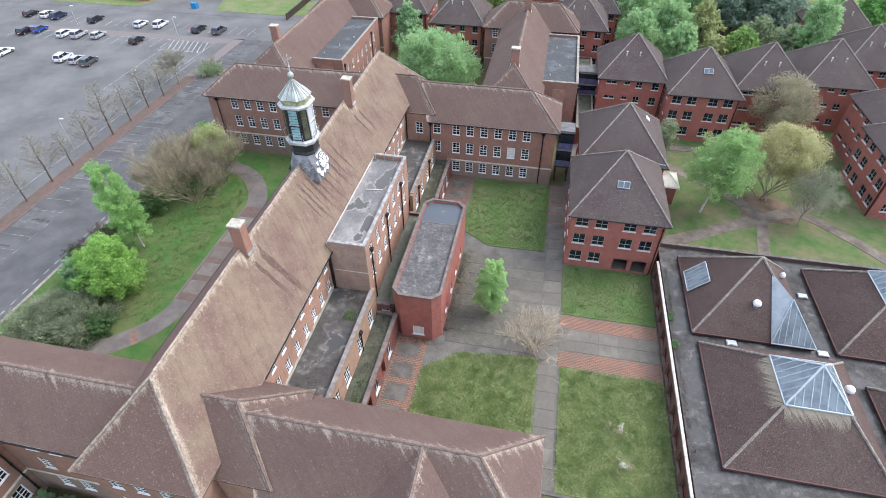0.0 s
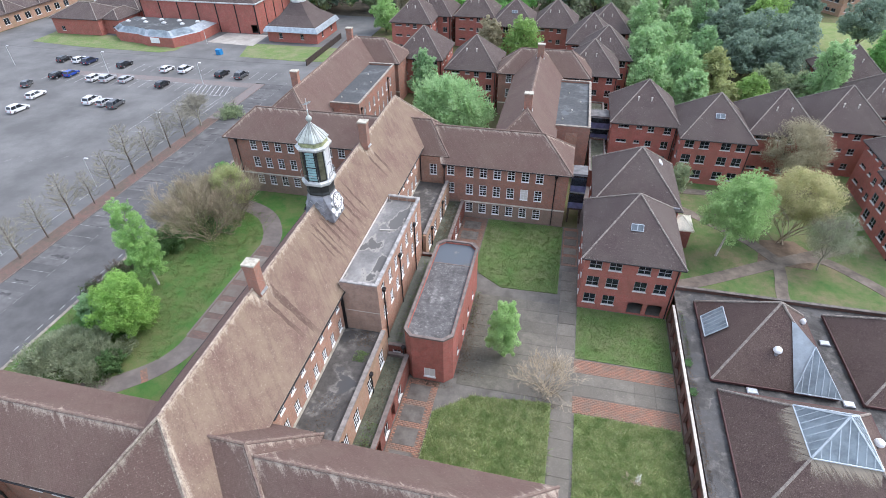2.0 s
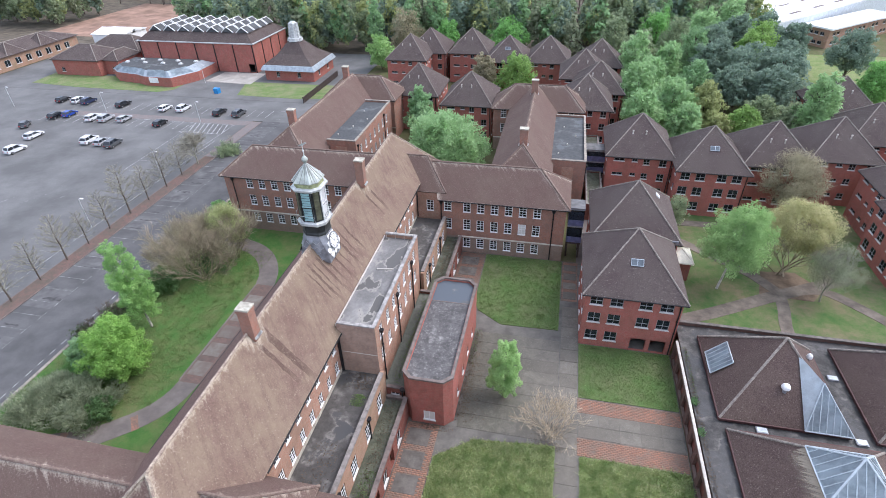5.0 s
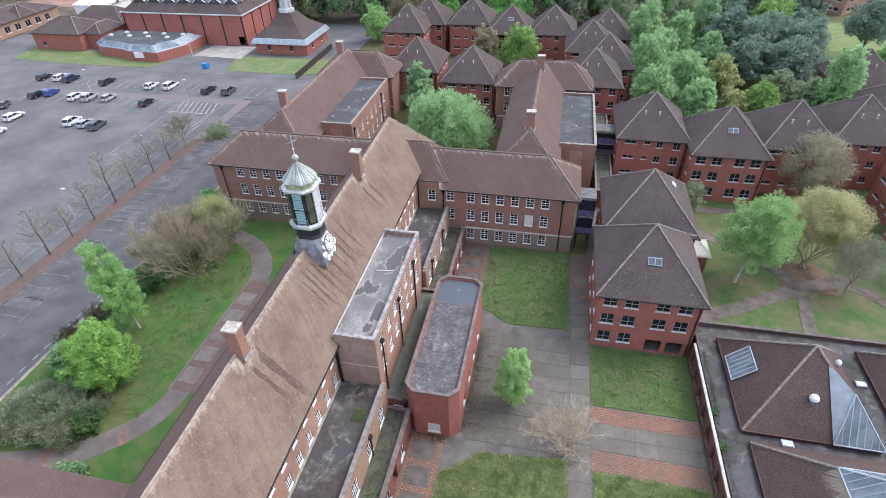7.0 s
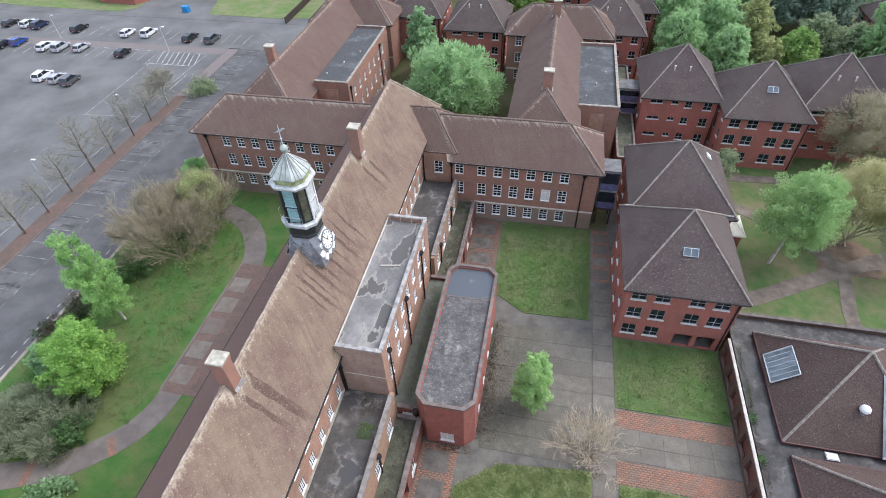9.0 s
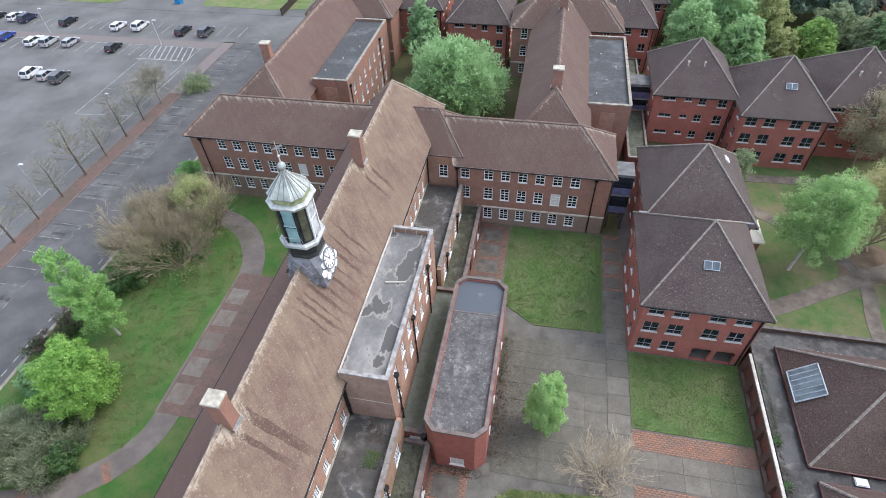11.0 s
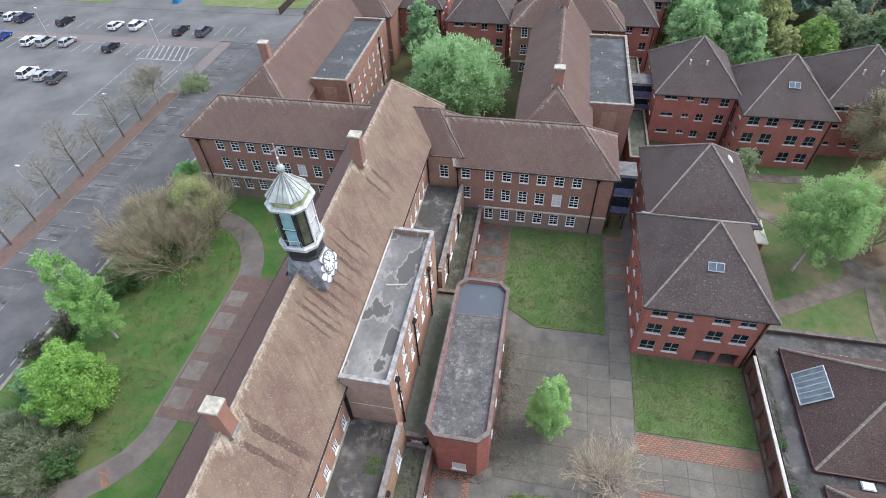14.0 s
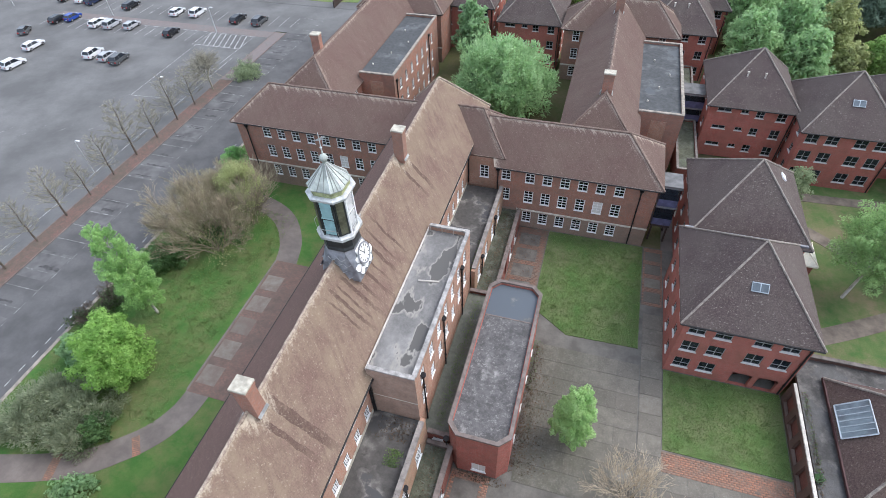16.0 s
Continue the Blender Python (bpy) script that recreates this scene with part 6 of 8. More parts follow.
def block_paving(x0, x1, y0, y1, label, gaps=(), material="block"):
    """Red blocks in running bond on a dark bed; gaps are rectangles left free for slabs."""
    ground_piece("brick_band", rect(x0, x1, y0, y1), 0.006, "joint", label, "paving", 0.1)
    R = random.Random(int(x0 * 10 + y0))
    vs, fs = [], []
    w, d, g = 0.40, 0.20, 0.014
    for j in range(int((y1 - y0) / d)):
        for i in range(int((x1 - x0) / w) + 1):
            a, b = x0 + i * w - (w / 2 if j % 2 else 0), y0 + j * d
            c, e = min(a + w - g, x1), b + d - g
            a = max(a + g, x0)
            if c - a < 0.08 or any(p < (a + c) / 2 < q and r < (b + e) / 2 < t for p, q, r, t in gaps) or R.random() < 0.012:
                continue
            z = 0.022 + R.uniform(-0.006, 0.008)
            k = len(vs)
            vs += [(a, b + g, 0.0), (c, b + g, 0.0), (c, e, 0.0), (a, e, 0.0), (a + 0.012, b + g + 0.012, z), (c - 0.012, b + g + 0.012, z), (c - 0.012, e - 0.012, z), (a + 0.012, e - 0.012, z)]
            fs += [(k + 4, k + 5, k + 6, k + 7), (k, k + 1, k + 5, k + 4), (k + 1, k + 2, k + 6, k + 5), (k + 2, k + 3, k + 7, k + 6), (k + 3, k, k + 4, k + 7)]
    tagged(new("paving_blocks", raw_mesh("paving_blocks", vs, fs, material)), "worn red paving blocks in running bond", "paving", kind="stuff")


block_paving(5.5, 15.95, 33.3, 35.4, "bed of a band of red block paving")
block_paving(5.5, 15.95, 38.5, 40.4, "bed of a band of red block paving")
block_paving(-11.6, -8.3, 20.0, 34.1, "bed of red block paving round dark concrete squares", [(-11.25, -8.95, 20.95 + 2.6 * k, 22.95 + 2.6 * k) for k in range(5)])
block_paving(-11.6, -8.0, 50.7, 65.4, "bed of red block paving round dark concrete squares", [(-11.25, -8.75, 51.95 + 2.6 * k, 53.95 + 2.6 * k) for k in range(5)], "block_dark")
block_paving(3.3, 5.4, 56.5, 65.4, "bed of red block paving of the narrow path", [(3.45, 5.25, 56.95 + 2.1 * k, 58.45 + 2.1 * k) for k in range(4)])
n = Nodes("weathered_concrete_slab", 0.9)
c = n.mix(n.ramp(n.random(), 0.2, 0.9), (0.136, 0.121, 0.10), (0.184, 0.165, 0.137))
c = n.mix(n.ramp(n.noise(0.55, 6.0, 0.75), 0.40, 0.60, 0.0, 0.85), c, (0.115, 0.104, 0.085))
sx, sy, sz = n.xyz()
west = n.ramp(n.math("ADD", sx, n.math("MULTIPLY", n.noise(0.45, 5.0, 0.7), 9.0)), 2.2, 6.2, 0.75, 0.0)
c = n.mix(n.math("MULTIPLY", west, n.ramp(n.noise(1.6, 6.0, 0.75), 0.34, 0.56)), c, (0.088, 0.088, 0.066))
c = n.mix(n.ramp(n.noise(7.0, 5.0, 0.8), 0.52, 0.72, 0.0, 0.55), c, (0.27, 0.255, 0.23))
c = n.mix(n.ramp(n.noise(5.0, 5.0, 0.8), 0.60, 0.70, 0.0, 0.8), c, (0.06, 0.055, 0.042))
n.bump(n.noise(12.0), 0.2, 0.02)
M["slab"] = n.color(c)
M["slab_damp"] = plain("dark_grey_brown_slab", (0.125, 0.112, 0.098), 0.85, vary=0.3, scale=0.9, grain=8.0)
yard = thing("paving", "large weathered concrete paving slabs in the courtyard", "paving", kind="structure")


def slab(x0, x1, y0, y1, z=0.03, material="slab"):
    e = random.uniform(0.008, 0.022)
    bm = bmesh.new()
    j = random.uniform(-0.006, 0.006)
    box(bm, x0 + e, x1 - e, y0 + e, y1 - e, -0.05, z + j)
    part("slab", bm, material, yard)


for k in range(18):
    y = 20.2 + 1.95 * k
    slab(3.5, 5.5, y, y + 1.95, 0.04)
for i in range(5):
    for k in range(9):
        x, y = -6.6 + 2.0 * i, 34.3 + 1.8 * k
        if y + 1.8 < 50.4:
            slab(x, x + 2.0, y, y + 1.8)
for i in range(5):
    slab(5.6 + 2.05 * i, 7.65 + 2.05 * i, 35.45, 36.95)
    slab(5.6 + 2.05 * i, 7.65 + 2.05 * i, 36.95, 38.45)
for k in range(5):
    slab(-11.2, -9.0, 21.0 + 2.6 * k, 22.9 + 2.6 * k, material="slab_damp")
for k in range(5):
    slab(-11.2, -8.8, 52.0 + 2.6 * k, 53.9 + 2.6 * k, material="slab_damp")
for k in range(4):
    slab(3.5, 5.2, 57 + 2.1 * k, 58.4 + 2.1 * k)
ground_piece("yard", rect(5.2, 18, 60.5, 80), -0.02, "path", "narrow paved passage between wing and houses", "paving")
ground_piece("garden", rect(-8.0, -0.0, 112, 140), -0.02, "lawn", "grass between the houses", "lawn")
ground_piece("inner_lawn", rect(-33.0, -9.1, 77, 112), -0.01, "rough", "shaded lawn between the wings", "lawn")

# the garden north of the pavilions
ground_piece("garden_lawn", [(16.2, 52.2), (75, 52.2), (75, 120), (20, 120), (16.2, 84)], 0.02, "garden_grass", "garden lawn with worn paths", "lawn")
GZ = 0.05
for pts, w in (([(16.5, 54.6), (22.0, 57.4), (27.0, 60.3), (31.0, 62.6), (36.0, 65.2), (42.0, 68.5)], 1.9), ([(30.4, 52.3), (30.6, 56.5), (31.3, 60.0), (31.6, 63.0)], 1.5),
               ([(33.5, 64.0), (37.5, 64.6), (41.5, 61.2), (45.5, 56.5), (50, 52.4)], 1.7), ([(31.8, 63.0), (29.0, 67.0), (25.0, 70.5), (20.5, 74.0), (17, 76)], 1.7), ([(20, 79.5), (34, 80.5), (48, 84)], 1.6)):
    GZ = GZ + 0.004
    strip("garden_path", pts, w, GZ, "garden_path", "worn brown garden path", "path")
ground_piece("bare_earth", [(29.0, 62.5), (35.5, 62.2), (37.5, 65.0), (35.0, 68.5), (30.5, 68.0)], 0.045, "earth", "bare trodden earth under trees", "earth", 0.1)
ground_piece("near_yard", rect(-60, 16, -60, 11.6), -0.03, "lawn_deep", "grass below the near wings", "lawn")
ground_piece("drive", rect(-170.4, -56.0, 124.1, 172), -0.006, "asphalt", "grey drive round the hall and its annexes", "road")
ground_piece("north_verge", [(-153, 129), (-136, 127.2), (-109, 126.6), (-105.5, 129), (-105.5, 136.5), (-154, 139.5)], 0.03, "lawn_worn", "grass verge before a sports hall", "lawn")
ground_piece("chapel_lawn", [(-85, 127.4), (-67.5, 126.9), (-60, 128), (-60, 139.0), (-88.2, 138.6)], 0.04, "lawn_worn", "worn grass patch before the chapel", "lawn")
ground_piece("forecourt", rect(-104, -82, 124.0, 147), 0.035, "asphalt", "grey forecourt of the hall", "paving")
ground_piece("hall_apron", [(-101, 137.5), (-86, 136.5), (-86.5, 146.9), (-100, 146.9)], 0.05, "concrete_pale", "pale concrete apron at the hall doors", "paving")
ground_piece("wood_floor", rect(-260, 8, 168.5, 420), -0.05, "wood_litter", "dark brown woodland floor", "earth")
ground_piece("clearing", [(-206, 184), (-153, 183), (-146, 206), (-166, 248), (-206, 250)], 0.0, "clay", "bare reddish-brown cleared ground at the wood's edge", "earth")
ground_piece("undergrowth", rect(8.2, 120, 99.5, 420), -0.03, "rough", "green undergrowth below the clump of trees", "grass")

# ---------------------------------------------------------------- buildings beyond the car park
hall = thing("sports_hall", "large red-brick sports hall with rows of sawtooth rooflights", "hall", at=(-110, 158, 0))
HX0, HX1, HY0, HY1, HZ1 = -128.0, -89.4, 147.5, 169.0, 8.2
for a, b in (((HX0, HY0), (HX1, HY0)), ((HX1, HY0), (HX1, HY1)), ((HX1, HY1), (HX0, HY1)), ((HX0, HY1), (HX0, HY0))):
    wall(hall, a, b, 0, HZ1, [(37.0, 0.1, 2.0, 2.4, "open")] if a == (HX0, HY0) else [], "brick_red", 0.4)
for k in range(7):
    bm = bmesh.new()
    x = HX0 + 0.3 + k * (HX1 - HX0 - 0.6) / 6
    box(bm, x - 0.14, x + 0.14, HY0 - 0.12, HY0, 0, HZ1 - 0.1)
    part("downpipe", bm, "iron", hall)
for k in range(1, 4):
    bm = bmesh.new()
    y = HY0 + k * (HY1 - HY0) / 4
    box(bm, HX1, HX1 + 0.12, y - 0.14, y + 0.14, 0, HZ1 - 0.1)
    part("downpipe", bm, "iron", hall)
bm = bmesh.new()
ring(bm, rect(HX0 - 0.4, HX1 + 0.4, HY0 - 0.4, HY1 + 0.4), rect(HX0 + 0.4, HX1 - 0.4, HY0 + 0.4, HY1 - 0.4), HZ1, HZ1 + 0.25)
part("gutter", bm, "lead_pale", hall, "pale metal gutter edge")
bm = bmesh.new()
lo = [bm.verts.new((*p, HZ1 + 0.2)) for p in rect(HX0, HX1, HY0, HY1)]
hi = [bm.verts.new((*p, HZ1 + 2.6)) for p in rect(HX0 + 3.0, HX1 - 3.0, HY0 + 3.0, HY1 - 3.0)]
for k in range(4):
    bm.faces.new((lo[k], lo[(k + 1) % 4], hi[(k + 1) % 4], hi[k]))
bm.faces.new(hi)
bm.faces.new(lo[::-1])
part("roof", bm, "tile_house", hall, "dark sloping roof edge")
for i in range(7):
    for j in range(4):
        x, y, z = HX0 + 5.0 + 4.9 * i, HY0 + 4.4 + 4.1 * j, HZ1 + 2.6
        bm = bmesh.new()
        pts = ((x - 2.0, y - 1.7, z), (x + 2.0, y - 1.7, z), (x + 2.0, y + 1.7, z), (x - 2.0, y + 1.7, z), (x, y - 1.7, z + 1.5), (x, y + 1.7, z + 1.5))
        v = [bm.verts.new(p) for p in pts]
        for f in ((0, 1, 4), (1, 2, 5, 4), (2, 3, 5), (3, 0, 4, 5)):
            bm.faces.new([v[q] for q in f])
        light = part("rooflight", bm, "felt_blue", hall, "gabled rooflight with white frame")
        for a, b in ((0, 4), (4, 1), (3, 5), (5, 2), (4, 5)):
            bm = bmesh.new()
            tube(bm, [pts[a], pts[b]], [0.14, 0.14], 4)
            part("frame_bar", bm, "white", light)

pool = thing("glazed_pavilion", "low red-brick building with canted corners and a sloping glass clerestory", "building", at=(-117, 140, 0))
poly = [(-131, 137.5), (-127, 134.2), (-119, 132.8), (-116, 131.4), (-107, 131.0), (-103, 138.2), (-103, 147.3), (-131, 147.3)]
for a, b in zip(poly, poly[1:] + poly[:1]):
    wall(pool, a, b, 0, 2.6, [], "brick_red")
n8 = len(poly)
inner = shrink(poly, 2.6)
bm = bmesh.new()
lo = [bm.verts.new((*p, 2.6)) for p in poly]
hi = [bm.verts.new((*p, 4.0)) for p in inner]
for k in range(n8):
    bm.faces.new((lo[k], lo[(k + 1) % n8], hi[(k + 1) % n8], hi[k]))
bm.faces.new(lo[::-1])
part("clerestory", bm, "zinc", pool, "pale blue sloping metal and glass roof edge")
bm = bmesh.new()
prism(bm, inner, 3.8, 4.05)
part("roof", bm, "felt_blue", pool)
for k in range(5):
    bm = bmesh.new()
    p, q = Vector((*poly[k], 2.68)).lerp(Vector((*inner[k], 4.05)), 0.15), Vector((*inner[k], 4.08))
    p2, q2 = Vector((*poly[k + 1], 2.68)).lerp(Vector((*inner[k + 1], 4.05)), 0.15), Vector((*inner[k + 1], 4.08))
    c = [p.lerp(p2, 0.12), p.lerp(p2, 0.88), q.lerp(q2, 0.88), q.lerp(q2, 0.12)]
    f = bm.faces.new([bm.verts.new(v + Vector((0, 0, 0.05))) for v in c])
    bmesh.ops.solidify(bm, geom=[f], thickness=0.04)
    part("pane", bm, "rooflight", pool, "pale glazed panel")
for k in range(8):
    bm = bmesh.new()
    x, y = -127 + 3.0 * k, 139.5 + (k % 2) * 3.0
    lathe(bm, x, y, [(0.7, 4.05), (0.65, 4.3), (0.3, 4.5)], 10)
    part("dome_light", bm, "lead_pale", pool)
bm = bmesh.new()
box(bm, -114.2, -111.4, 131.05, 131.35, 1.0, 2.4)
tagged(part("notice_board", bm, "white"), "white notice board on a brick wall", "sign")

for x0, x1, y0, y1, ze, zr, lab in ((-152, -136, 137.5, 149.5, 4.6, 7.8, "red-brick building with a hipped dark tile roof"), (-150, -131, 149.8, 161, 4.4, 8.0, "brick building with a hipped tile roof behind"),
                                   (-136, -131, 140, 149.6, 4.2, 6.4, "small brick link with a dark tile roof")):
    t = thing("annexe", lab, "building", at=((x0 + x1) / 2, (y0 + y1) / 2, 0))
    for a, b in (((x0, y0), (x1, y0)), ((x1, y0), (x1, y1)), ((x1, y1), (x0, y1)), ((x0, y1), (x0, y0))):
        wall(t, a, b, 0, ze, [(3.0, 1.0, 1.2, 1.2, "case")] if b[0] != a[0] else [], "brick_red")
    hip_roof(t, x0 - 0.5, x1 + 0.5, y0 - 0.5, y1 + 0.5, ze, zr, "x" if x1 - x0 >= y1 - y0 else "y", material="tile_house", ridge="ridge_dark", lichen=0.3)
chapel = thing("chapel", "square brick chapel with a swept tile roof and glass lantern", "building", at=(-76, 148, 0))
for a, b in (((-83.5, 141.5), (-68.5, 141.5)), ((-68.5, 141.5), (-68.5, 156)), ((-68.5, 156), (-83.5, 156)), ((-83.5, 156), (-83.5, 141.5))):
    wall(chapel, a, b, 0, 3.1, [(4.0, 1.0, 1.0, 1.5, "case"), (10.5, 1.0, 1.0, 1.5, "case")], "brick_red")
bm = bmesh.new()
levels = [(8.3, 3.0), (7.6, 4.2), (7.4, 4.3), (4.2, 6.6), (1.6, 9.6)]
rs = [[bm.verts.new((-76 + a * r, 148.7 + b * r, z)) for a, b in ((-1, -1), (1, -1), (1, 1), (-1, 1))] for r, z in levels]
for a, b in zip(rs[2:], rs[3:]):
    for k in range(4):
        bm.faces.new((a[k], a[(k + 1) % 4], b[(k + 1) % 4], b[k]))
bm.faces.new(rs[2][::-1])
bm.faces.new(rs[-1])
bmesh.ops.delete(bm, geom=[v for r in rs[:2] for v in r], context="VERTS")
part("roof", bm, "tile_house", chapel, "swept dark tile roof")
bm = bmesh.new()
rs = [[bm.verts.new((-76 + a * r, 148.7 + b * r, z)) for a, b in ((-1, -1), (1, -1), (1, 1), (-1, 1))] for r, z in levels[:3]]
for a, b in zip(rs, rs[1:]):
    for k in range(4):
        bm.faces.new((a[k], a[(k + 1) % 4], b[(k + 1) % 4], b[k]))
bm.faces.new(rs[0][::-1])
bm.faces.new(rs[-1])
part("skirt_roof", bm, "zinc", chapel, "grey metal skirt roof")
bm = bmesh.new()
lathe(bm, -76, 148.7, [(2.2, 9.5), (2.1, 10.3), (1.55, 10.5), (1.25, 14.3), (0.6, 14.7)], 8, A8)
part("lantern", bm, "lead_pale", chapel, "tapering pale glass lantern")
for k in range(8):
    bm = bmesh.new()
    a = k * math.pi / 4 + A8
    tube(bm, [(-76 + 1.6 * math.cos(a), 148.7 + 1.6 * math.sin(a), 10.5), (-76 + 1.3 * math.cos(a), 148.7 + 1.3 * math.sin(a), 14.3)], [0.09, 0.09], 5)
    part("lantern_bar", bm, "lead_pale", chapel)

lane = thing("lane_building", "long low brick building with a dark tile roof and white windows", "building", at=(-175, 145, 0))
wall(lane, (-171, 124), (-171, 168), 0, 4.2, [(u, z, 2.0, 1.9, "white") for u in range(3, 42, 4) for z in (1.2,)], "brick_buff")
wall(lane, (-184, 124), (-171, 124), 0, 4.2, [(4.0, 1.2, 2.0, 1.9, "white"), (9.0, 1.2, 2.0, 1.9, "white")], "brick_buff")
for y in (130, 143, 156):
    hip_roof(lane, -177.5, -170.4, y - 3.6, y + 3.6, 4.32, 7.6, "p", material="tile_house", ridge="ridge_dark", lichen=0.3)
hip_roof(lane, -184.5, -170.5, 123.5, 168.5, 4.3, 6.8, "y", material="tile_house", ridge="ridge_dark", lichen=0.3)
shed = thing("white_shed", "white sheet-clad shed behind the lane building", "shed", at=(-160, 172, 0))
for a, b in (((-166, 170), (-153, 170)), ((-153, 170), (-153, 182)), ((-153, 182), (-166, 182)), ((-166, 182), (-166, 170))):
    wall(shed, a, b, 0, 4.2, [], "render_white", 0.2)
hip_roof(shed, -166.3, -152.7, 169.7, 182.3, 4.25, 5.4, "x", (False, False), "render_white", "white", 0.0)

works = thing("distant_works", "vast white flat-roofed works beyond the trees", "factory", at=(120, 250, 0))
WA, WE, WN = Vector((55, 182)), Vector((100, 108)), Vector((0, 90))
shell = [tuple(WA), tuple(WA + WE), tuple(WA + WE + WN), tuple(WA + WN)]
for a, b in zip(shell, shell[1:] + shell[:1]):
    wall(works, a, b, 0, 8.0, [], "cheek", 0.4)
bm = bmesh.new()
prism(bm, shell, 8.0, 8.5)
part("roof", bm, "render_white", works, "bright white sheet roof")
for i in range(9):
    for j in range(7):
        bm = bmesh.new()
        p = WA + WE * ((i + 0.6) / 9.5) + WN * ((j + 0.5) / 7)
        q, w = p + WE * 0.045, Vector((0.35, -0.3))
        prism(bm, [tuple(p + w), tuple(q + w), tuple(q - w), tuple(p - w)], 8.5, 8.62)
        part("roof_slit", bm, "coping_brick", works)
office = thing("distant_office", "two-storey buff brick office with bands of windows", "office", at=(93, 212, 0))
shell = [(81.5, 197.3), (109.5, 222.7), (105.0, 230.2), (77.0, 204.8)]
for k, (a, b) in enumerate(zip(shell, shell[1:] + shell[:1])):
    wall(office, a, b, 0, 5.6, [(u, z, 1.5, 1.0, "slot") for u in ((3, 5.2, 10, 12.2, 18, 20.2, 26, 28.2, 33, 35.2) if k in (0, 2) else (2.2, 4.2, 6.3)) for z in (0.9, 3.6)], "brick_buff")
    d = (Vector(b) - Vector(a)).normalized()
    o = Vector((d.y, -d.x)) * 0.05
    for z in (2.4, 3.3, 4.9):
        bm = bmesh.new()
        prism(bm, [tuple(Vector(a) + o), tuple(Vector(b) + o), tuple(Vector(b)), tuple(Vector(a))], z, z + 0.22)
        part("brick_band", bm, "brick_orange", office)
bm = bmesh.new()
prism(bm, [(81.6, 196.3), (110.6, 222.6), (105.2, 231.2), (75.9, 204.7)], 5.6, 6.1)
part("roof", bm, "render_white", office)
ground_piece("works_lawn", [(60, 150), (200, 130), (200, 186), (60, 190)], 0.0, "lawn", "mown grass before an office", "lawn")

# ---------------------------------------------------------------- trees and shrubs
RNG = np.random.default_rng(7)


def leaf_arrays(blobs, n, size, slim=0.6, rise=None):
    """n small leaf sprays set in the outer shell of a cloud of ellipsoids; rise: long sprays that point outwards and up (or, below zero, hang)."""
    blobs = np.asarray(blobs, float)
    wgt = (blobs[:, 3] * blobs[:, 4] * blobs[:, 5]) ** 0.667
    pick = RNG.choice(len(blobs), n, p=wgt / wgt.sum())
    d = RNG.normal(size=(n, 3))
    d /= np.linalg.norm(d, axis=1, keepdims=True)
    rad = 0.45 + 0.65 * RNG.random(n) ** 0.8
    c = blobs[pick, :3] + d * blobs[pick, 3:] * rad[:, None]
    nrm = d + 0.7 * RNG.normal(size=(n, 3)) + np.array([0, 0, 0.7])
    nrm /= np.linalg.norm(nrm, axis=1, keepdims=True)
    a = np.cross(nrm, RNG.normal(size=(n, 3)))
    if rise is not None:
        a = d + 0.35 * RNG.normal(size=(n, 3)) + np.array([0, 0, rise])
        nrm = np.cross(a, np.cross(nrm, a) + 0.01)
        nrm /= np.linalg.norm(nrm, axis=1, keepdims=True)
    a /= np.linalg.norm(a, axis=1, keepdims=True)
    b = np.cross(nrm, a)
    s = size * (0.6 + 0.8 * RNG.random(n))[:, None]
    bend = nrm * s * 0.25
    v = np.stack([c - a * s, c - b * s * slim + bend, c + a * s, c + b * s * slim + bend], 1).reshape(-1, 3)
    f = np.arange(4 * n).reshape(-1, 4)
    return v, f


def crown_blobs(h, r, base, n=14, squash=1.0, lean=(0, 0), top=0.35, tufty=6):
    """Lumps of a crown between base and h, wider in the middle."""
    out = []
    for k in range(n):
        t = (k + 0.5) / n
        z = base + (h - base) * (0.12 + 0.8 * t)
        w = r * (math.sin(math.pi * (0.18 + 0.72 * t)) ** 0.8) * (1 - top * t)
        a, q = k * 2.399, w * (0.35 + 0.4 * RNG.random())
        s = r * (0.36 + 0.18 * RNG.random()) * (1 - 0.35 * t)
        c = (q * math.cos(a) + lean[0] * t, q * math.sin(a) + lean[1] * t, z)
        out.append((*c, s * 0.8, s * 0.8, s * 0.8 * squash))
        for j in range(tufty):
            b, e = RNG.uniform(0, 2 * math.pi), RNG.uniform(-0.55, 1.0)
            g = s * RNG.uniform(0.22, 0.42)
            o = s * RNG.uniform(0.75, 1.15)
            out.append((c[0] + o * math.cos(b) * math.sqrt(1 - e * e), c[1] + o * math.sin(b) * math.sqrt(1 - e * e), c[2] + o * e * squash, g, g, g * RNG.uniform(0.6, 1.3)))
    return out


def branching(bm, p, d, length, r, depth, spread=0.55, up=0.25, sides=4, kids=3, thin=0.016, fine=None):
    q = p + d * length
    m = p.lerp(q, 0.5) + Vector((random.uniform(-1, 1), random.uniform(-1, 1), 0)) * length * 0.06
    tube(bm if fine is None or depth > 1 else fine, [p, m, q], [r, r * 0.85, max(r * 0.62, thin)], sides if depth > 1 else 3)
    if depth == 0:
        return
    for k in range(kids):
        e = Vector((random.gauss(0, 1), random.gauss(0, 1), random.gauss(0, 0.6))).normalized()
        nd = (d + e * spread * 1.3 + Vector((0, 0, up))).normalized()
        branching(bm, p.lerp(q, random.uniform(0.55, 1.0)), nd, length * random.uniform(0.66, 0.86), max(r * 0.58, thin * 1.15), depth - 1, spread, up, sides, kids, thin, fine)


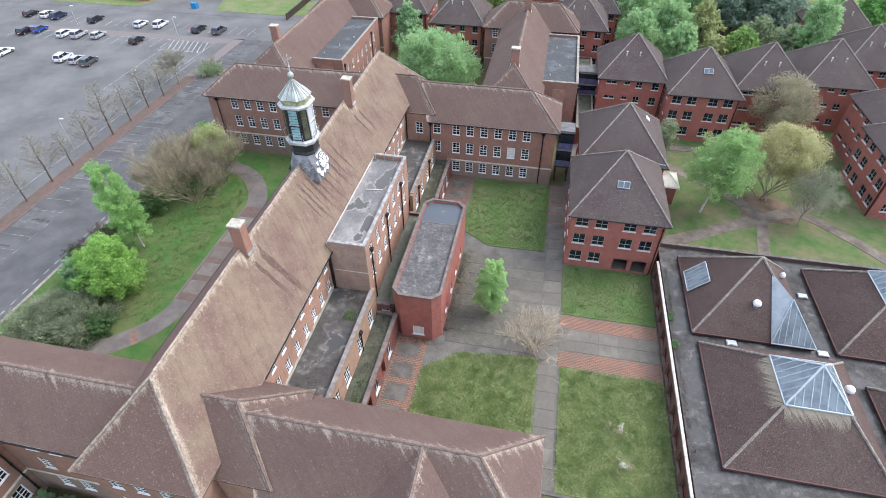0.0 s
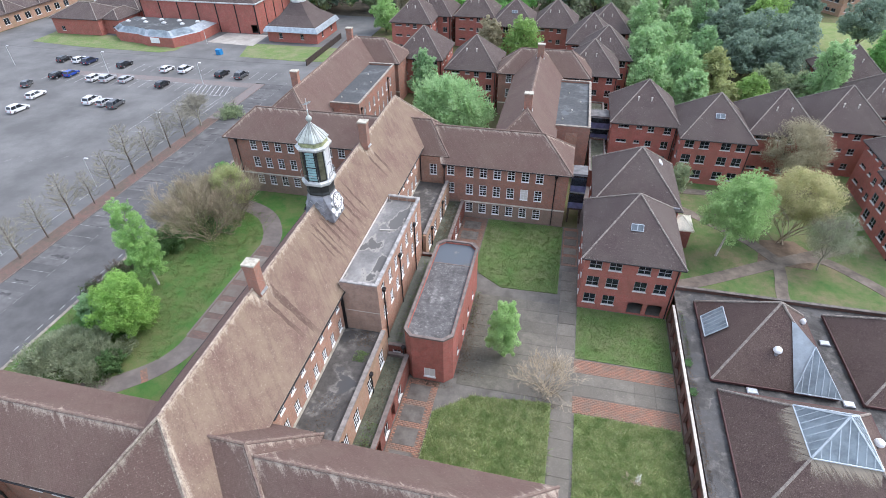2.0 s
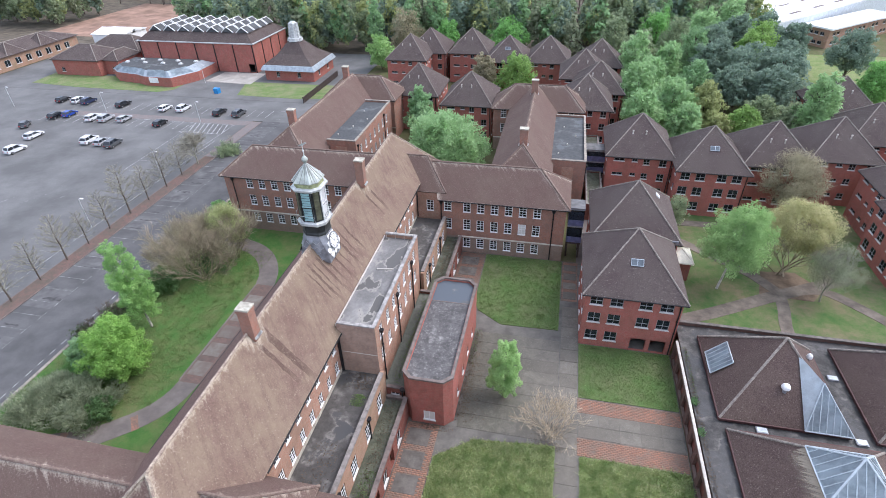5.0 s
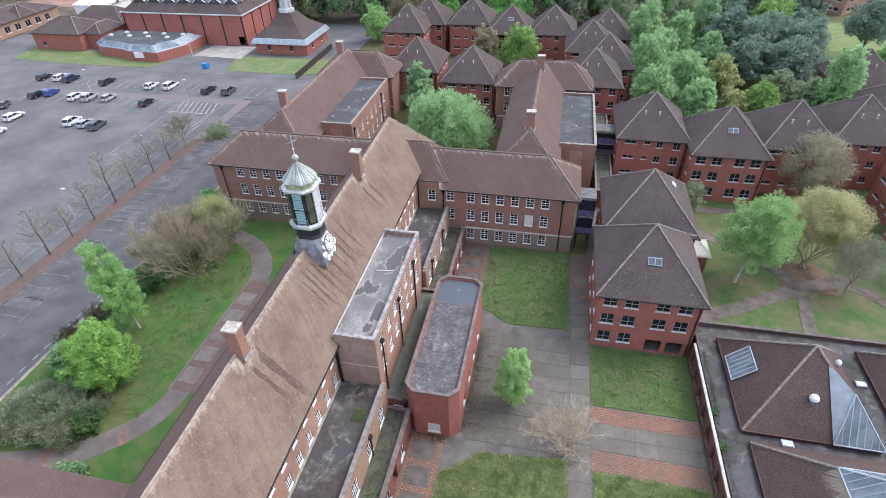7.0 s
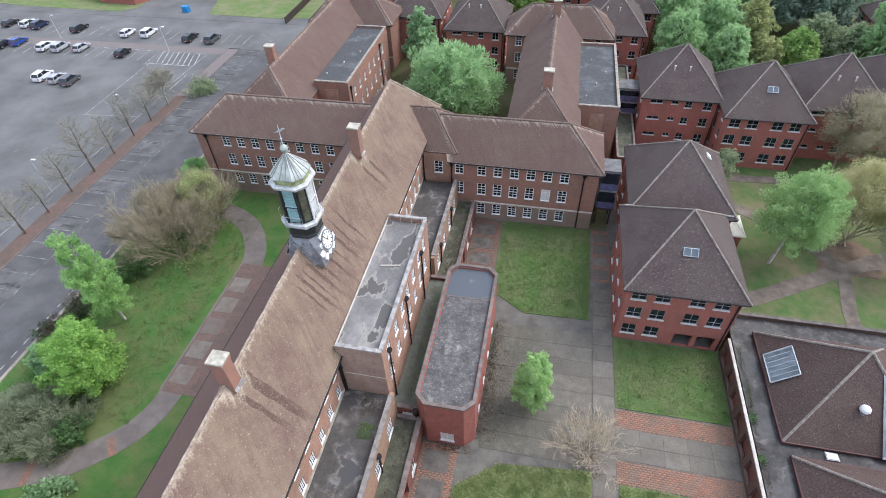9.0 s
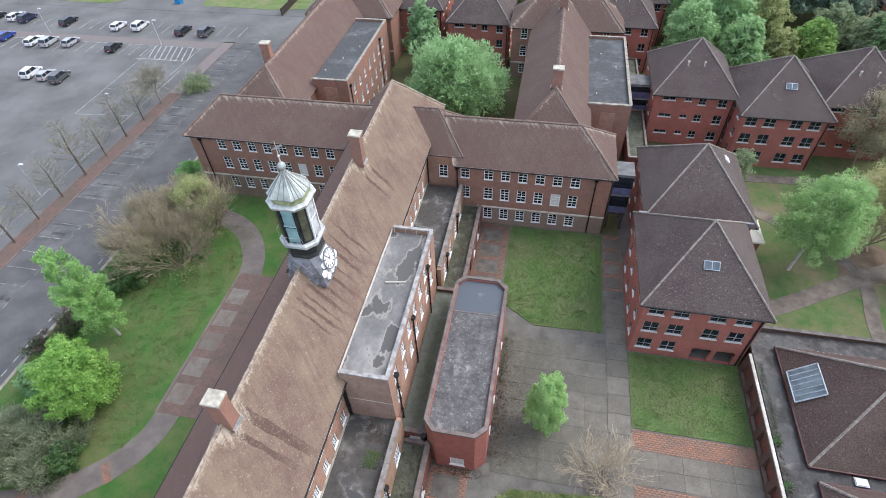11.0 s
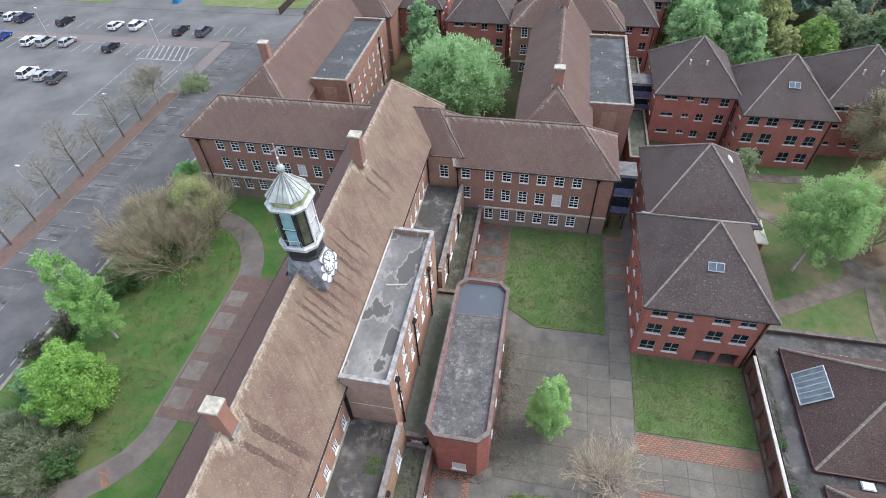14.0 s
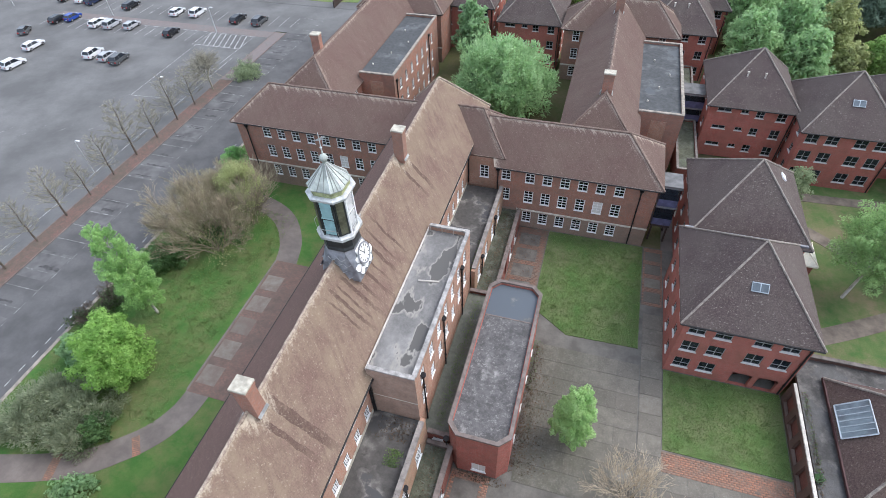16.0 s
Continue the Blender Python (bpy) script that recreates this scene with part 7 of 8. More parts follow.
def tree(name, label, at, h, r, leaf, n, size, bark="bark", base=None, lean=(0, 0), squash=1.0, group="", blobs=14, trunk_r=None, top=0.35, limbs=False, slim=0.6, rise=None):
    base = h * 0.28 if base is None else base
    t = thing(name, label, "tree", group, at=at)
    bm = bmesh.new()
    tr = trunk_r or h * 0.018
    pts = [(lean[0] * k / 4 * 0.9, lean[1] * k / 4 * 0.9, h * 0.85 * k / 4) for k in range(5)]
    tube(bm, pts, [tr * 1.3, tr, tr * 0.8, tr * 0.5, tr * 0.2], 8)
    bl = crown_blobs(h, r, base, blobs, squash, lean, top)
    for k, b in enumerate(bl[::7]):
        if limbs:
            ob = new("trunk" if k == 0 else "limb", mesh_of("limb", bm, bark))
            ob.parent = t
            bm = bmesh.new()
        z = max(base * 0.7, b[2] - r * 0.5)
        s = z / (h * 0.85)
        tube(bm, [(lean[0] * s * 0.9, lean[1] * s * 0.9, z), ((b[0] + lean[0] * s) / 2, (b[1] + lean[1] * s) / 2, (z + b[2]) / 2 + 0.1), b[:3]], [tr * 0.45, tr * 0.3, tr * 0.1], 5)
    ob = new("limb" if limbs else "trunk", mesh_of("trunk", bm, bark))
    ob.parent = t
    v, f = leaf_arrays(bl, n, size, slim, rise)
    ob = new("crown", raw_mesh("crown", v, f, leaf))
    ob.parent = t
    return t


def bare_tree(name, label, at, h, depth, twig="twig", spread=0.5, kids=3, group="", r=None, stems=1, up=0.25, leaf=None, n=0, size=0.12, crown=None, thin=0.016):
    t = thing(name, label, "tree" if stems == 1 else "shrub", group, at=at)
    bm, small = bmesh.new(), bmesh.new()
    for k in range(stems):
        a = 2.399 * k
        d = Vector((0, 0, 1)) if stems == 1 else Vector((math.cos(a) * random.uniform(0.2, 0.9), math.sin(a) * random.uniform(0.2, 0.9), random.uniform(0.5, 1))).normalized()
        branching(bm, Vector((0, 0, 0)) if stems == 1 else Vector((random.gauss(0, 0.4), random.gauss(0, 0.4), 0)), d, h * 0.36, r or h * 0.02, depth, spread, up, 5, kids, thin, small)
    ob = new("branch_framework", mesh_of("branch_framework", bm, twig))
    ob.parent = t
    ob = new("fine_branching", mesh_of("fine_branching", small, twig))
    ob.parent = t
    if leaf:
        v, f = leaf_arrays(crown, n, size)
        ob = new("foliage", raw_mesh("foliage", v, f, leaf))
        ob.parent = t
    return t


def round_crown(n, rx, rz, at, lump):
    """Clumps spread evenly inside an upright ellipsoid, more of them towards its skin."""
    out = []
    for k in range(n):
        u, a, q = RNG.uniform(-1, 1), RNG.uniform(0, 2 * math.pi), RNG.uniform(0.25, 1.0) ** 0.5
        w = math.sqrt(1 - u * u) * q
        out.append((at[0] + rx * w * math.cos(a), at[1] + rx * w * math.sin(a), at[2] + rz * u * q, lump, lump, lump * 0.8))
    return out


# on the west lawn
tree("round_tree", "rounded fresh-green broadleaf tree on the lawn", (-46.1, 34.8, 0.05), 6.5, 4.4, "leaf_round", 34000, 0.10, base=0.9, squash=0.9, blobs=22, top=0.25, limbs=True)
tree("birch", "slender tall birch with pale trunk and fresh leaves", (-47.7, 41.7, 0.05), 12.6, 2.35, "leaf_birch", 32000, 0.09, "bark_pale", trunk_r=0.12, base=1.6, lean=(-1.3, 0.4), squash=1.5, blobs=26, top=-0.1, limbs=True, slim=0.45, rise=-0.1)
tree("dark_shrub", "deep green shrub between juniper and path", (-43.9, 28.2, 0.05), 2.4, 1.7, "leaf_shrub", 5000, 0.1, base=0.1, blobs=9)
tree("dark_shrub", "dark green shrub beside the round tree", (-51.0, 34.6, 0.05), 3.6, 2.2, "leaf_mid", 6000, 0.12, base=0.2, blobs=10)
t = thing("juniper", "spreading grey-green juniper bush", "shrub", at=(-48.3, 28.6, 0.05))
bl = [(RNG.uniform(-4.6, 4.6), RNG.uniform(-3.0, 3.0), RNG.uniform(0.5, 2.2), 1.2, 1.2, 0.9) for k in range(60)]
v, f = leaf_arrays(bl, 30000, 0.19, 0.2, 0.6)
ob = new("foliage", raw_mesh("foliage", v, f, "leaf_grey"))
ob.parent = t
bm = bmesh.new()
for k in range(14):
    branching(bm, Vector((0, 0, 0)), Vector((math.cos(k * 0.9), 0.7 * math.sin(k * 0.9), 0.35)).normalized(), 1.8, 0.06, 2, 0.5, 0.1, 4, 2)
ob = new("branchwork", mesh_of("branchwork", bm, "bark"))
ob.parent = t
for at, lab, h, st in (((-46.6, 52.0, 0.05), "large leafless tan-twigged thicket over the lawn", 7.4, 30), ((-50.2, 53.4, 0.05), "leafless tan-twigged thicket by the kerb", 7.6, 26),
                       ((-48.4, 57.6, 0.05), "leafless tan-twigged thicket behind the lawn", 7.8, 20)):
    bare_tree("brown_thicket", lab, at, h, 5, "twig", 0.42, 3, stems=st // 2, r=0.075, up=0.16, thin=0.012,
              leaf="leaf_straw", n=2200, size=0.06, crown=[(RNG.uniform(-4, 4), RNG.uniform(-4, 4), RNG.uniform(1.0, 5.8), 1.6, 1.6, 1.2) for k in range(24)])
bare_tree("budding_thicket", "thicket with olive young leaves beside the wing", (-45.2, 57.6, 0.05), 9.0, 4, "twig", 0.5, 3, stems=14, r=0.06, up=0.3,
          leaf="leaf_olive", n=14000, size=0.085, crown=round_crown(34, 2.7, 3.4, (0.0, 0.6, 5.6), 1.0))
tree("dark_shrub", "dark green shrub under the tan thicket", (-51.2, 48.8, 0.05), 2.6, 2.8, "leaf_shrub", 6000, 0.12, base=0.1, blobs=10)
tree("dark_shrub", "dark shrub growing through the thicket", (-46.6, 54.4, 0.05), 2.8, 2.4, "leaf_shrub", 5000, 0.12, base=0.1, blobs=9)
tree("dark_shrub", "dull green shrub on the kerb beside the birch", (-52.6, 45.0, 0.05), 2.4, 2.0, "leaf_shade", 4500, 0.12, base=0.1, blobs=8)
for x, y, h in ((-53.6, 41.8, 2.0), (-53.4, 38.6, 2.2)):
    bare_tree("kerb_shrub", "grey twiggy shrub along the kerb", (x, y, 0.05), h + 0.8, 3, "bark", 0.5, 3, stems=12, r=0.03, up=0.15,
              leaf="leaf_shade", n=1600, size=0.1, crown=[(RNG.uniform(-1.4, 1.4), RNG.uniform(-1.8, 1.8), RNG.uniform(0.4, h * 0.8), 0.7, 0.7, 0.6) for k in range(10)])
tree("green_shrub", "bright green shrub at the wing's corner", (-52.6, 66.8, 0.05), 3.4, 3.0, "leaf_bright", 9000, 0.10, base=0.1, blobs=10)
for x, h in ((-35.9, 1.5), (-34.2, 1.3), (-32.4, 1.2)):
    tree("wall_shrub", "green shrub at the foot of a brick wing", (x, 11.0, 0.0), h, 1.1, "leaf_mid", 1100, 0.11, base=0.0, blobs=7, group="wall shrubs")
tree("low_hedge", "low green shrubs near the path", (-42.0, 23.2, 0.05), 1.2, 2.2, "leaf_mid", 1800, 0.13, base=0.0, blobs=9)
# in the courtyard
tree("courtyard_tree", "small upright fresh-green tree in the paving", (-2.3, 39.2, 0.0), 8.2, 2.2, "leaf_lime", 30000, 0.062, base=0.6, squash=1.5, blobs=18, top=0.2)
bare_tree("bare_shrub", "leafless straw-coloured shrub in the courtyard", (2.9, 35.3, 0.0), 5.0, 4, "twig_pale", 0.6, 3, stems=12, r=0.028, up=0.18, thin=0.009)
for y in (27.0, 23.3):
    bare_tree("blossom_sapling", "small white-flowering sapling in rough grass", (11.4, y, 0.06), 1.5, 2, "twig_pale", 0.6, 3, stems=5, r=0.015, up=0.3,
              leaf="blossom", n=160, size=0.05, crown=[(RNG.uniform(-0.3, 0.3), RNG.uniform(-0.3, 0.3), RNG.uniform(0.4, 1.2), 0.22, 0.22, 0.2) for k in range(7)])
# street trees


def leader_tree(h, seed):
    """A young leafless tree: one leader with slender rising side limbs and fine twigs."""
    R = random.Random(seed)
    t = thing("street_tree", "slender leafless tree with lichened grey limbs in the brick strip", "tree", "street trees")
    bm = bmesh.new()
    pts = [Vector((R.uniform(-0.03, 0.03) * k, R.uniform(-0.03, 0.03) * k, h * k / 6)) for k in range(7)]
    tube(bm, pts, [0.15, 0.13, 0.11, 0.085, 0.06, 0.04, 0.015], 7)
    ob = new("trunk", mesh_of("trunk", bm, "bark"))
    ob.parent = t
    bm = bmesh.new()
    for k in range(44):
        s = 0.22 + 0.75 * k / 44
        p = pts[int(s * 6)].lerp(pts[min(6, int(s * 6) + 1)], s * 6 - int(s * 6))
        a = 2.399 * k + R.uniform(-0.4, 0.4)
        d = Vector((math.cos(a), math.sin(a), R.uniform(0.25, 0.8))).normalized()
        n = h * 0.36 * (1.15 - s) * R.uniform(0.6, 1.2) + 0.25
        q = p + d * n + Vector((0, 0, 0.12 * n))
        m = p.lerp(q, 0.5) - Vector((0, 0, 0.06 * n))
        tube(bm, [p, m, q], [0.05 * (1.3 - s), 0.036 * (1.3 - s), 0.018], 4)
        for j in range(6):
            o = m.lerp(q, R.uniform(-0.3, 1.0))
            e = (d + Vector((R.gauss(0, 0.6), R.gauss(0, 0.6), R.gauss(0.25, 0.4)))).normalized() * n * R.uniform(0.25, 0.5)
            tube(bm, [o, o + e], [0.024, 0.014], 3)
            for i in range(3):
                u = o + e * R.uniform(0.3, 1.0)
                w = (e.normalized() + Vector((R.gauss(0, 0.7), R.gauss(0, 0.7), R.gauss(0.2, 0.5)))).normalized() * n * R.uniform(0.12, 0.26)
                tube(bm, [u, u + w], [0.017, 0.010], 3)
    ob = new("limbwork", mesh_of("limbwork", bm, "twig_grey"))
    ob.parent = t
    return t


young = [leader_tree(8.0, 31), leader_tree(8.0, 32)]
for k, (y, h) in enumerate(((42.5, 7.0), (47.4, 6.4), (52.4, 7.4), (56.8, 5.6), (61.5, 6.6), (66.5, 8.6), (71.3, 6.4), (76.5, 7.2), (81.3, 6.4))):
    m = pose(-70.3, y, 0.06, 0, 0, 77 * k) @ Matrix.Scale(h / 7.7, 4)
    if k < 2:
        young[k].matrix_basis = m
    else:
        copy_thing(young[k % 2], m @ Matrix.Diagonal((*(1 / q for q in young[k % 2].scale), 1)))
bare_tree("street_tree", "broad leafless tree with many rising limbs in the brick strip", (-70.3, 86.6, 0.06), 7.4, 4, "twig_grey", 0.85, 6, "street trees", r=0.17, up=0.12)
tree("strip_shrub", "low green shrub at the end of the brick strip", (-66.8, 92.8, 0.0), 0.8, 3.4, "leaf_wood", 6000, 0.12, base=0.0, blobs=16)
bare_tree("sapling", "thin leafless sapling in the low shrub", (-66.6, 94.2, 0.0), 4.2, 3, "twig_grey", 0.4, 3, r=0.05, up=0.3)
# between the wings and in the garden
tree("large_tree", "broad pale-green tree between the wings", (-19.5, 90.0, 0), 11.5, 8.4, "leaf_pale", 36000, 0.30, base=2.0, squash=0.85, blobs=34, top=0.2, slim=0.3, rise=0.35)
tree("lime_tree", "upright green tree beside the flat-roofed block", (-27.5, 104.0, 0), 12.0, 4.0, "leaf_mid", 6000, 0.28, base=2.0, squash=1.3, blobs=16)
tree("garden_tree", "fresh-green spreading tree over the garden lawn", (23.8, 62.9, 0), 11.4, 4.7, "leaf_garden", 36000, 0.115, base=4.2, lean=(2.2, 2.2), squash=0.95, trunk_r=0.14, blobs=24, bark="bark_pale", top=0.2, limbs=True, slim=0.42, rise=-0.2)
bare_tree("garden_tree", "budding straw-yellow tree in bare earth", (33.0, 67.8, 0), 9.6, 4, "twig", 0.5, 3, stems=7, r=0.09,
          leaf="leaf_straw", n=28000, size=0.095, crown=round_crown(80, 4.0, 3.6, (0.8, 1.0, 7.4), 1.3))
bare_tree("garden_tree", "grey-green budding tree on the garden lawn", (36.2, 62.4, 0), 7.4, 5, "twig_grey", 0.5, 3, r=0.12,
          leaf="leaf_bud", n=14000, size=0.065, crown=round_crown(26, 2.9, 2.6, (0.4, 0.6, 5.0), 1.1))
bare_tree("garden_tree", "tan budding tree before the brick houses", (36.8, 84.2, 0), 10.0, 5, "twig", 0.5, 3, r=0.15,
          leaf="leaf_tan", n=34000, size=0.085, crown=round_crown(120, 4.6, 4.0, (0.2, 0.4, 6.9), 1.4))
tree("garden_tree", "thin-leaved young tree beside a house wall", (19.6, 76.4, 0), 6.6, 2.4, "leaf_wood", 6000, 0.1, base=1.6, squash=1.3, blobs=12)
for x, y, h, r, leaf, lab in ((-52.8, 155.8, 9.5, 4.8, "leaf_lime", "bright green tree by the wing's end"), (-47.8, 168.4, 14.5, 6.4, "leaf_tan", "tan budding tree behind the houses"),
                              (-34.8, 167.9, 12.5, 5.0, "leaf_bright", "bright green rounded tree behind the houses"), (-16.8, 167.5, 13.0, 6.4, "leaf_bright", "vivid green rounded tree behind the houses"),
                              (-10.3, 134.0, 11.5, 5.4, "leaf_fresh", "yellow-green tree between the houses"), (-19.0, 136.0, 10.5, 4.0, "leaf_tan", "thin tan tree between the houses"),
                              (-82.0, 184.0, 13.0, 6.0, "leaf_mid", "grey-green tree at the wood's edge")):
    tree("background_tree", lab, (x, y, 0), h, r, leaf, 9000, 0.22, base=h * 0.12, blobs=18, squash=0.95, top=0.15)
# the clump north-east
NAMES = {"leaf_dark": "dark pine", "leaf_mid": "mid green", "leaf_olive": "olive", "leaf_wood": "dull green", "leaf_fresh": "fresh green", "leaf_pale": "pale green", "leaf_bright": "bright green"}
PINES = [(41.5, 137.0, 14.5, 7.2, "leaf_dark"), (36.0, 143.0, 14.0, 5.6, "leaf_dark"), (49.0, 134.5, 14.5, 7.0, "leaf_dark"), (45.0, 126.5, 12.5, 6.6, "leaf_dark"), (37.5, 128.0, 12.5, 5.6, "leaf_dark"),
         (71.5, 156.5, 14.5, 6.2, "leaf_dark"), (46.0, 167.0, 15.5, 5.2, "leaf_dark"), (54.0, 171.0, 15.5, 5.6, "leaf_dark"), (59.5, 164.0, 14.5, 5.4, "leaf_dark"), (38.0, 158.0, 15.0, 5.6, "leaf_dark"),
         (52.0, 145.0, 14.0, 5.6, "leaf_dark")]
BROADLEAVES = [(17.5, 141.0, 15.5, 5.2, "leaf_pale"), (17.0, 122.0, 14.0, 5.2, "leaf_pale"), (23.6, 116.5, 12.5, 4.8, "leaf_pale"), (25.4, 141.5, 13.5, 4.6, "leaf_pale"), (17.0, 110.5, 11.5, 4.8, "leaf_pale"),
               (25.0, 108.5, 10.0, 4.4, "leaf_pale"), (20.5, 131.0, 13.0, 4.4, "leaf_pale"), (48.9, 111.6, 16.2, 4.3, "leaf_pale"), (49.6, 109.0, 9.0, 3.4, "leaf_pale"), (30.0, 130.0, 13.0, 4.6, "leaf_mid"), (33.0, 152.0, 15.5, 5.4, "leaf_mid")]
MIXED = [(30.3, 117.5, 11.5, 4.3, "leaf_olive"), (31.5, 110.0, 7.5, 3.4, "leaf_olive"), (36.8, 111.5, 8.5, 4.6, "leaf_fresh"), (46.0, 114.0, 8.5, 4.8, "leaf_wood"), (41.0, 117.0, 9.0, 4.0, "leaf_wood"),
         (49.5, 156.0, 16.5, 5.6, "leaf_fresh"), (45.0, 150.0, 15.0, 4.4, "leaf_fresh"), (72.0, 142.0, 10.5, 5.0, "leaf_bright"), (80.0, 134.0, 10.0, 5.0, "leaf_bright"), (26.5, 174.0, 14.5, 6.0, "leaf_bright"), (20.0, 152.0, 14.0, 5.0, "leaf_wood"),
         (14.0, 164.0, 15.0, 5.5, "leaf_wood"), (30.0, 163.0, 15.0, 5.5, "leaf_wood"), (38.0, 172.0, 16.0, 5.5, "leaf_pale"), (47.0, 181.0, 17.0, 5.6, "leaf_pale"), (52.0, 118.0, 9.0, 3.6, "leaf_mid")]
for x, y, h, r, leaf in PINES + BROADLEAVES + MIXED:
    pine = leaf == "leaf_dark"
    tree("wood_tree", "tall tree in the clump behind the houses: " + NAMES[leaf], (x, y, 0), h, r, leaf, 9000, 0.35 if leaf == "leaf_pale" else 0.22 if not pine else 0.26, base=h * 0.08 if not pine else h * 0.3, blobs=22, squash=0.5 if pine else 1.1,
         group="clump trees", top=0.2 if not pine else 0.1, slim=0.3 if leaf == "leaf_pale" else 0.6, rise=-0.25 if leaf == "leaf_pale" else None)
# the far wood: one joined mass per foliage colour
for leaf, count, seed in (("leaf_wood", 190, 1), ("leaf_dark", 125, 2), ("leaf_olive", 45, 3), ("leaf_grey", 80, 4), ("leaf_mid", 60, 5)):
    R = random.Random(seed)
    vs, fs, off = [], [], 0
    for k in range(count):
        x = R.uniform(-250, 60)
        y = 172 + 105 * R.random() ** 2.2 + max(0, x) * 0.3
        if x < -130:
            y += 25
        if -205 < x < -148 and y < 246:
            continue
        h, r = R.uniform(13, 21), R.uniform(3.2, 5.4)
        bl = [(b[0] + x, b[1] + y, b[2], *b[3:]) for b in crown_blobs(h, r, h * R.uniform(0.06, 0.3), 9, 1.5, tufty=2)]
        v, f = leaf_arrays(bl, 520, 0.62)
        vs.append(v)
        fs.append(f + off)
        off += len(v)
    ob = new("far_wood", raw_mesh("far_wood", np.concatenate(vs), np.concatenate(fs), leaf))
    tagged(ob, "distant mixed woodland in early leaf", "woodland", kind="stuff")
R = random.Random(9)
bm = bmesh.new()
for k in range(320):
    x, y = R.uniform(-250, 60), 182 + 90 * R.random() ** 1.5
    if x < -130:
        y += 22
    if -205 < x < -148 and y < 246:
        continue
    h = R.uniform(9, 17)
    tube(bm, [(x, y, -0.1), (x + R.uniform(-0.6, 0.6), y, h)], [0.26, 0.08], 5)
solid("far_trunks", bm, "bark", "bare trunks of the distant woodland", "woodland", kind="stuff")


def inside(p, poly):
    """Which of the points lie in a convex polygon given counter-clockwise."""
    ok = np.ones(len(p), bool)
    for (xa, ya), (xb, yb) in zip(poly, poly[1:] + poly[:1]):
        ok &= (xb - xa) * (p[:, 1] - ya) - (yb - ya) * (p[:, 0] - xa) > 0.04
    return ok


def tufts(name, polys, density, h, material, label):
    """Blades of grass in uneven clumps over the lawns."""
    vs = []
    for poly in polys:
        xs, ys = [q[0] for q in poly], [q[1] for q in poly]
        m = int(density * (max(xs) - min(xs)) * (max(ys) - min(ys)))
        c = np.stack([RNG.uniform(min(xs), max(xs), m // 7), RNG.uniform(min(ys), max(ys), m // 7)], 1)
        p = c[(len(c) * RNG.random(m) ** 1.5).astype(int)] + RNG.normal(0, 0.17, (m, 2))
        p = p[inside(p, poly)]
        m = len(p)
        p = np.column_stack([p, np.full(m, 0.05)])
        a = RNG.uniform(0, 2 * np.pi, m)
        d = np.stack([np.cos(a), np.sin(a), 0 * a], 1)
        s = (h * (0.5 + RNG.random(m)))[:, None]
        lean = np.stack([RNG.normal(0, 0.7, m), RNG.normal(0, 0.7, m), np.ones(m)], 1)
        vs.append(np.stack([p - d * 0.03, p + d * 0.03, p + lean * s], 1).reshape(-1, 3))
    v = np.concatenate(vs)
    ob = new(name, raw_mesh(name, v, np.arange(len(v)).reshape(-1, 3), material))
    tagged(ob, label, "grass", kind="stuff")


M["blade"] = leaves("grass_blades", (0.28, 0.37, 0.14), (0.50, 0.50, 0.28), (0.17, 0.27, 0.085))
M["blade_green"] = leaves("green_grass_blades", (0.16, 0.24, 0.085), (0.24, 0.30, 0.125), (0.12, 0.185, 0.065))
tufts("grass", [[(-8.2, 20.2), (3.4, 20.2), (3.4, 33.9), (-4.6, 33.1), (-8.2, 30.4)], rect(5.75, 15.9, 20.2, 33.2)], 230, 0.27, "blade", "rough unmown grass blades")
tufts("grass", [[(-7.9, 54.2), (-7.2, 52.6), (-4.0, 50.4), (3.15, 50.6), (3.15, 65.3), (-7.9, 65.3)], rect(5.6, 15.9, 40.5, 48.7)], 110, 0.12, "blade_green", "short grass blades on the lawns")
tufts("grass", [rect(-55.4, -39.6, 30, 60)], 45, 0.14, "blade_green", "short grass blades on the west lawn")


def litter(name, zones, size, material, label, z=0.012):
    """Fallen leaves and twigs lying in drifts: (x, y, half width, half depth, count, height)."""
    vs = []
    for x, y, wx, wy, m, h in zones:
        c = np.stack([x + wx * np.clip(RNG.normal(0, 0.5, m), -1, 1), y + wy * RNG.uniform(-1, 1, m), np.full(m, h) + RNG.uniform(0.005, 0.08, m)], 1)
        a = RNG.uniform(0, 2 * np.pi, m)
        d = np.stack([np.cos(a), np.sin(a), RNG.normal(0, 0.3, m)], 1) * (size * RNG.uniform(0.5, 1.6, m))[:, None]
        e = np.stack([-np.sin(a), np.cos(a), RNG.normal(0, 0.3, m)], 1) * (size * RNG.uniform(0.25, 0.7, m))[:, None]
        vs.append(np.stack([c - d, c - e, c + d, c + e], 1).reshape(-1, 3))
    v = np.concatenate(vs)
    ob = new(name, raw_mesh(name, v, np.arange(len(v)).reshape(-1, 4), material))
    tagged(ob, label, "litter", kind="stuff")


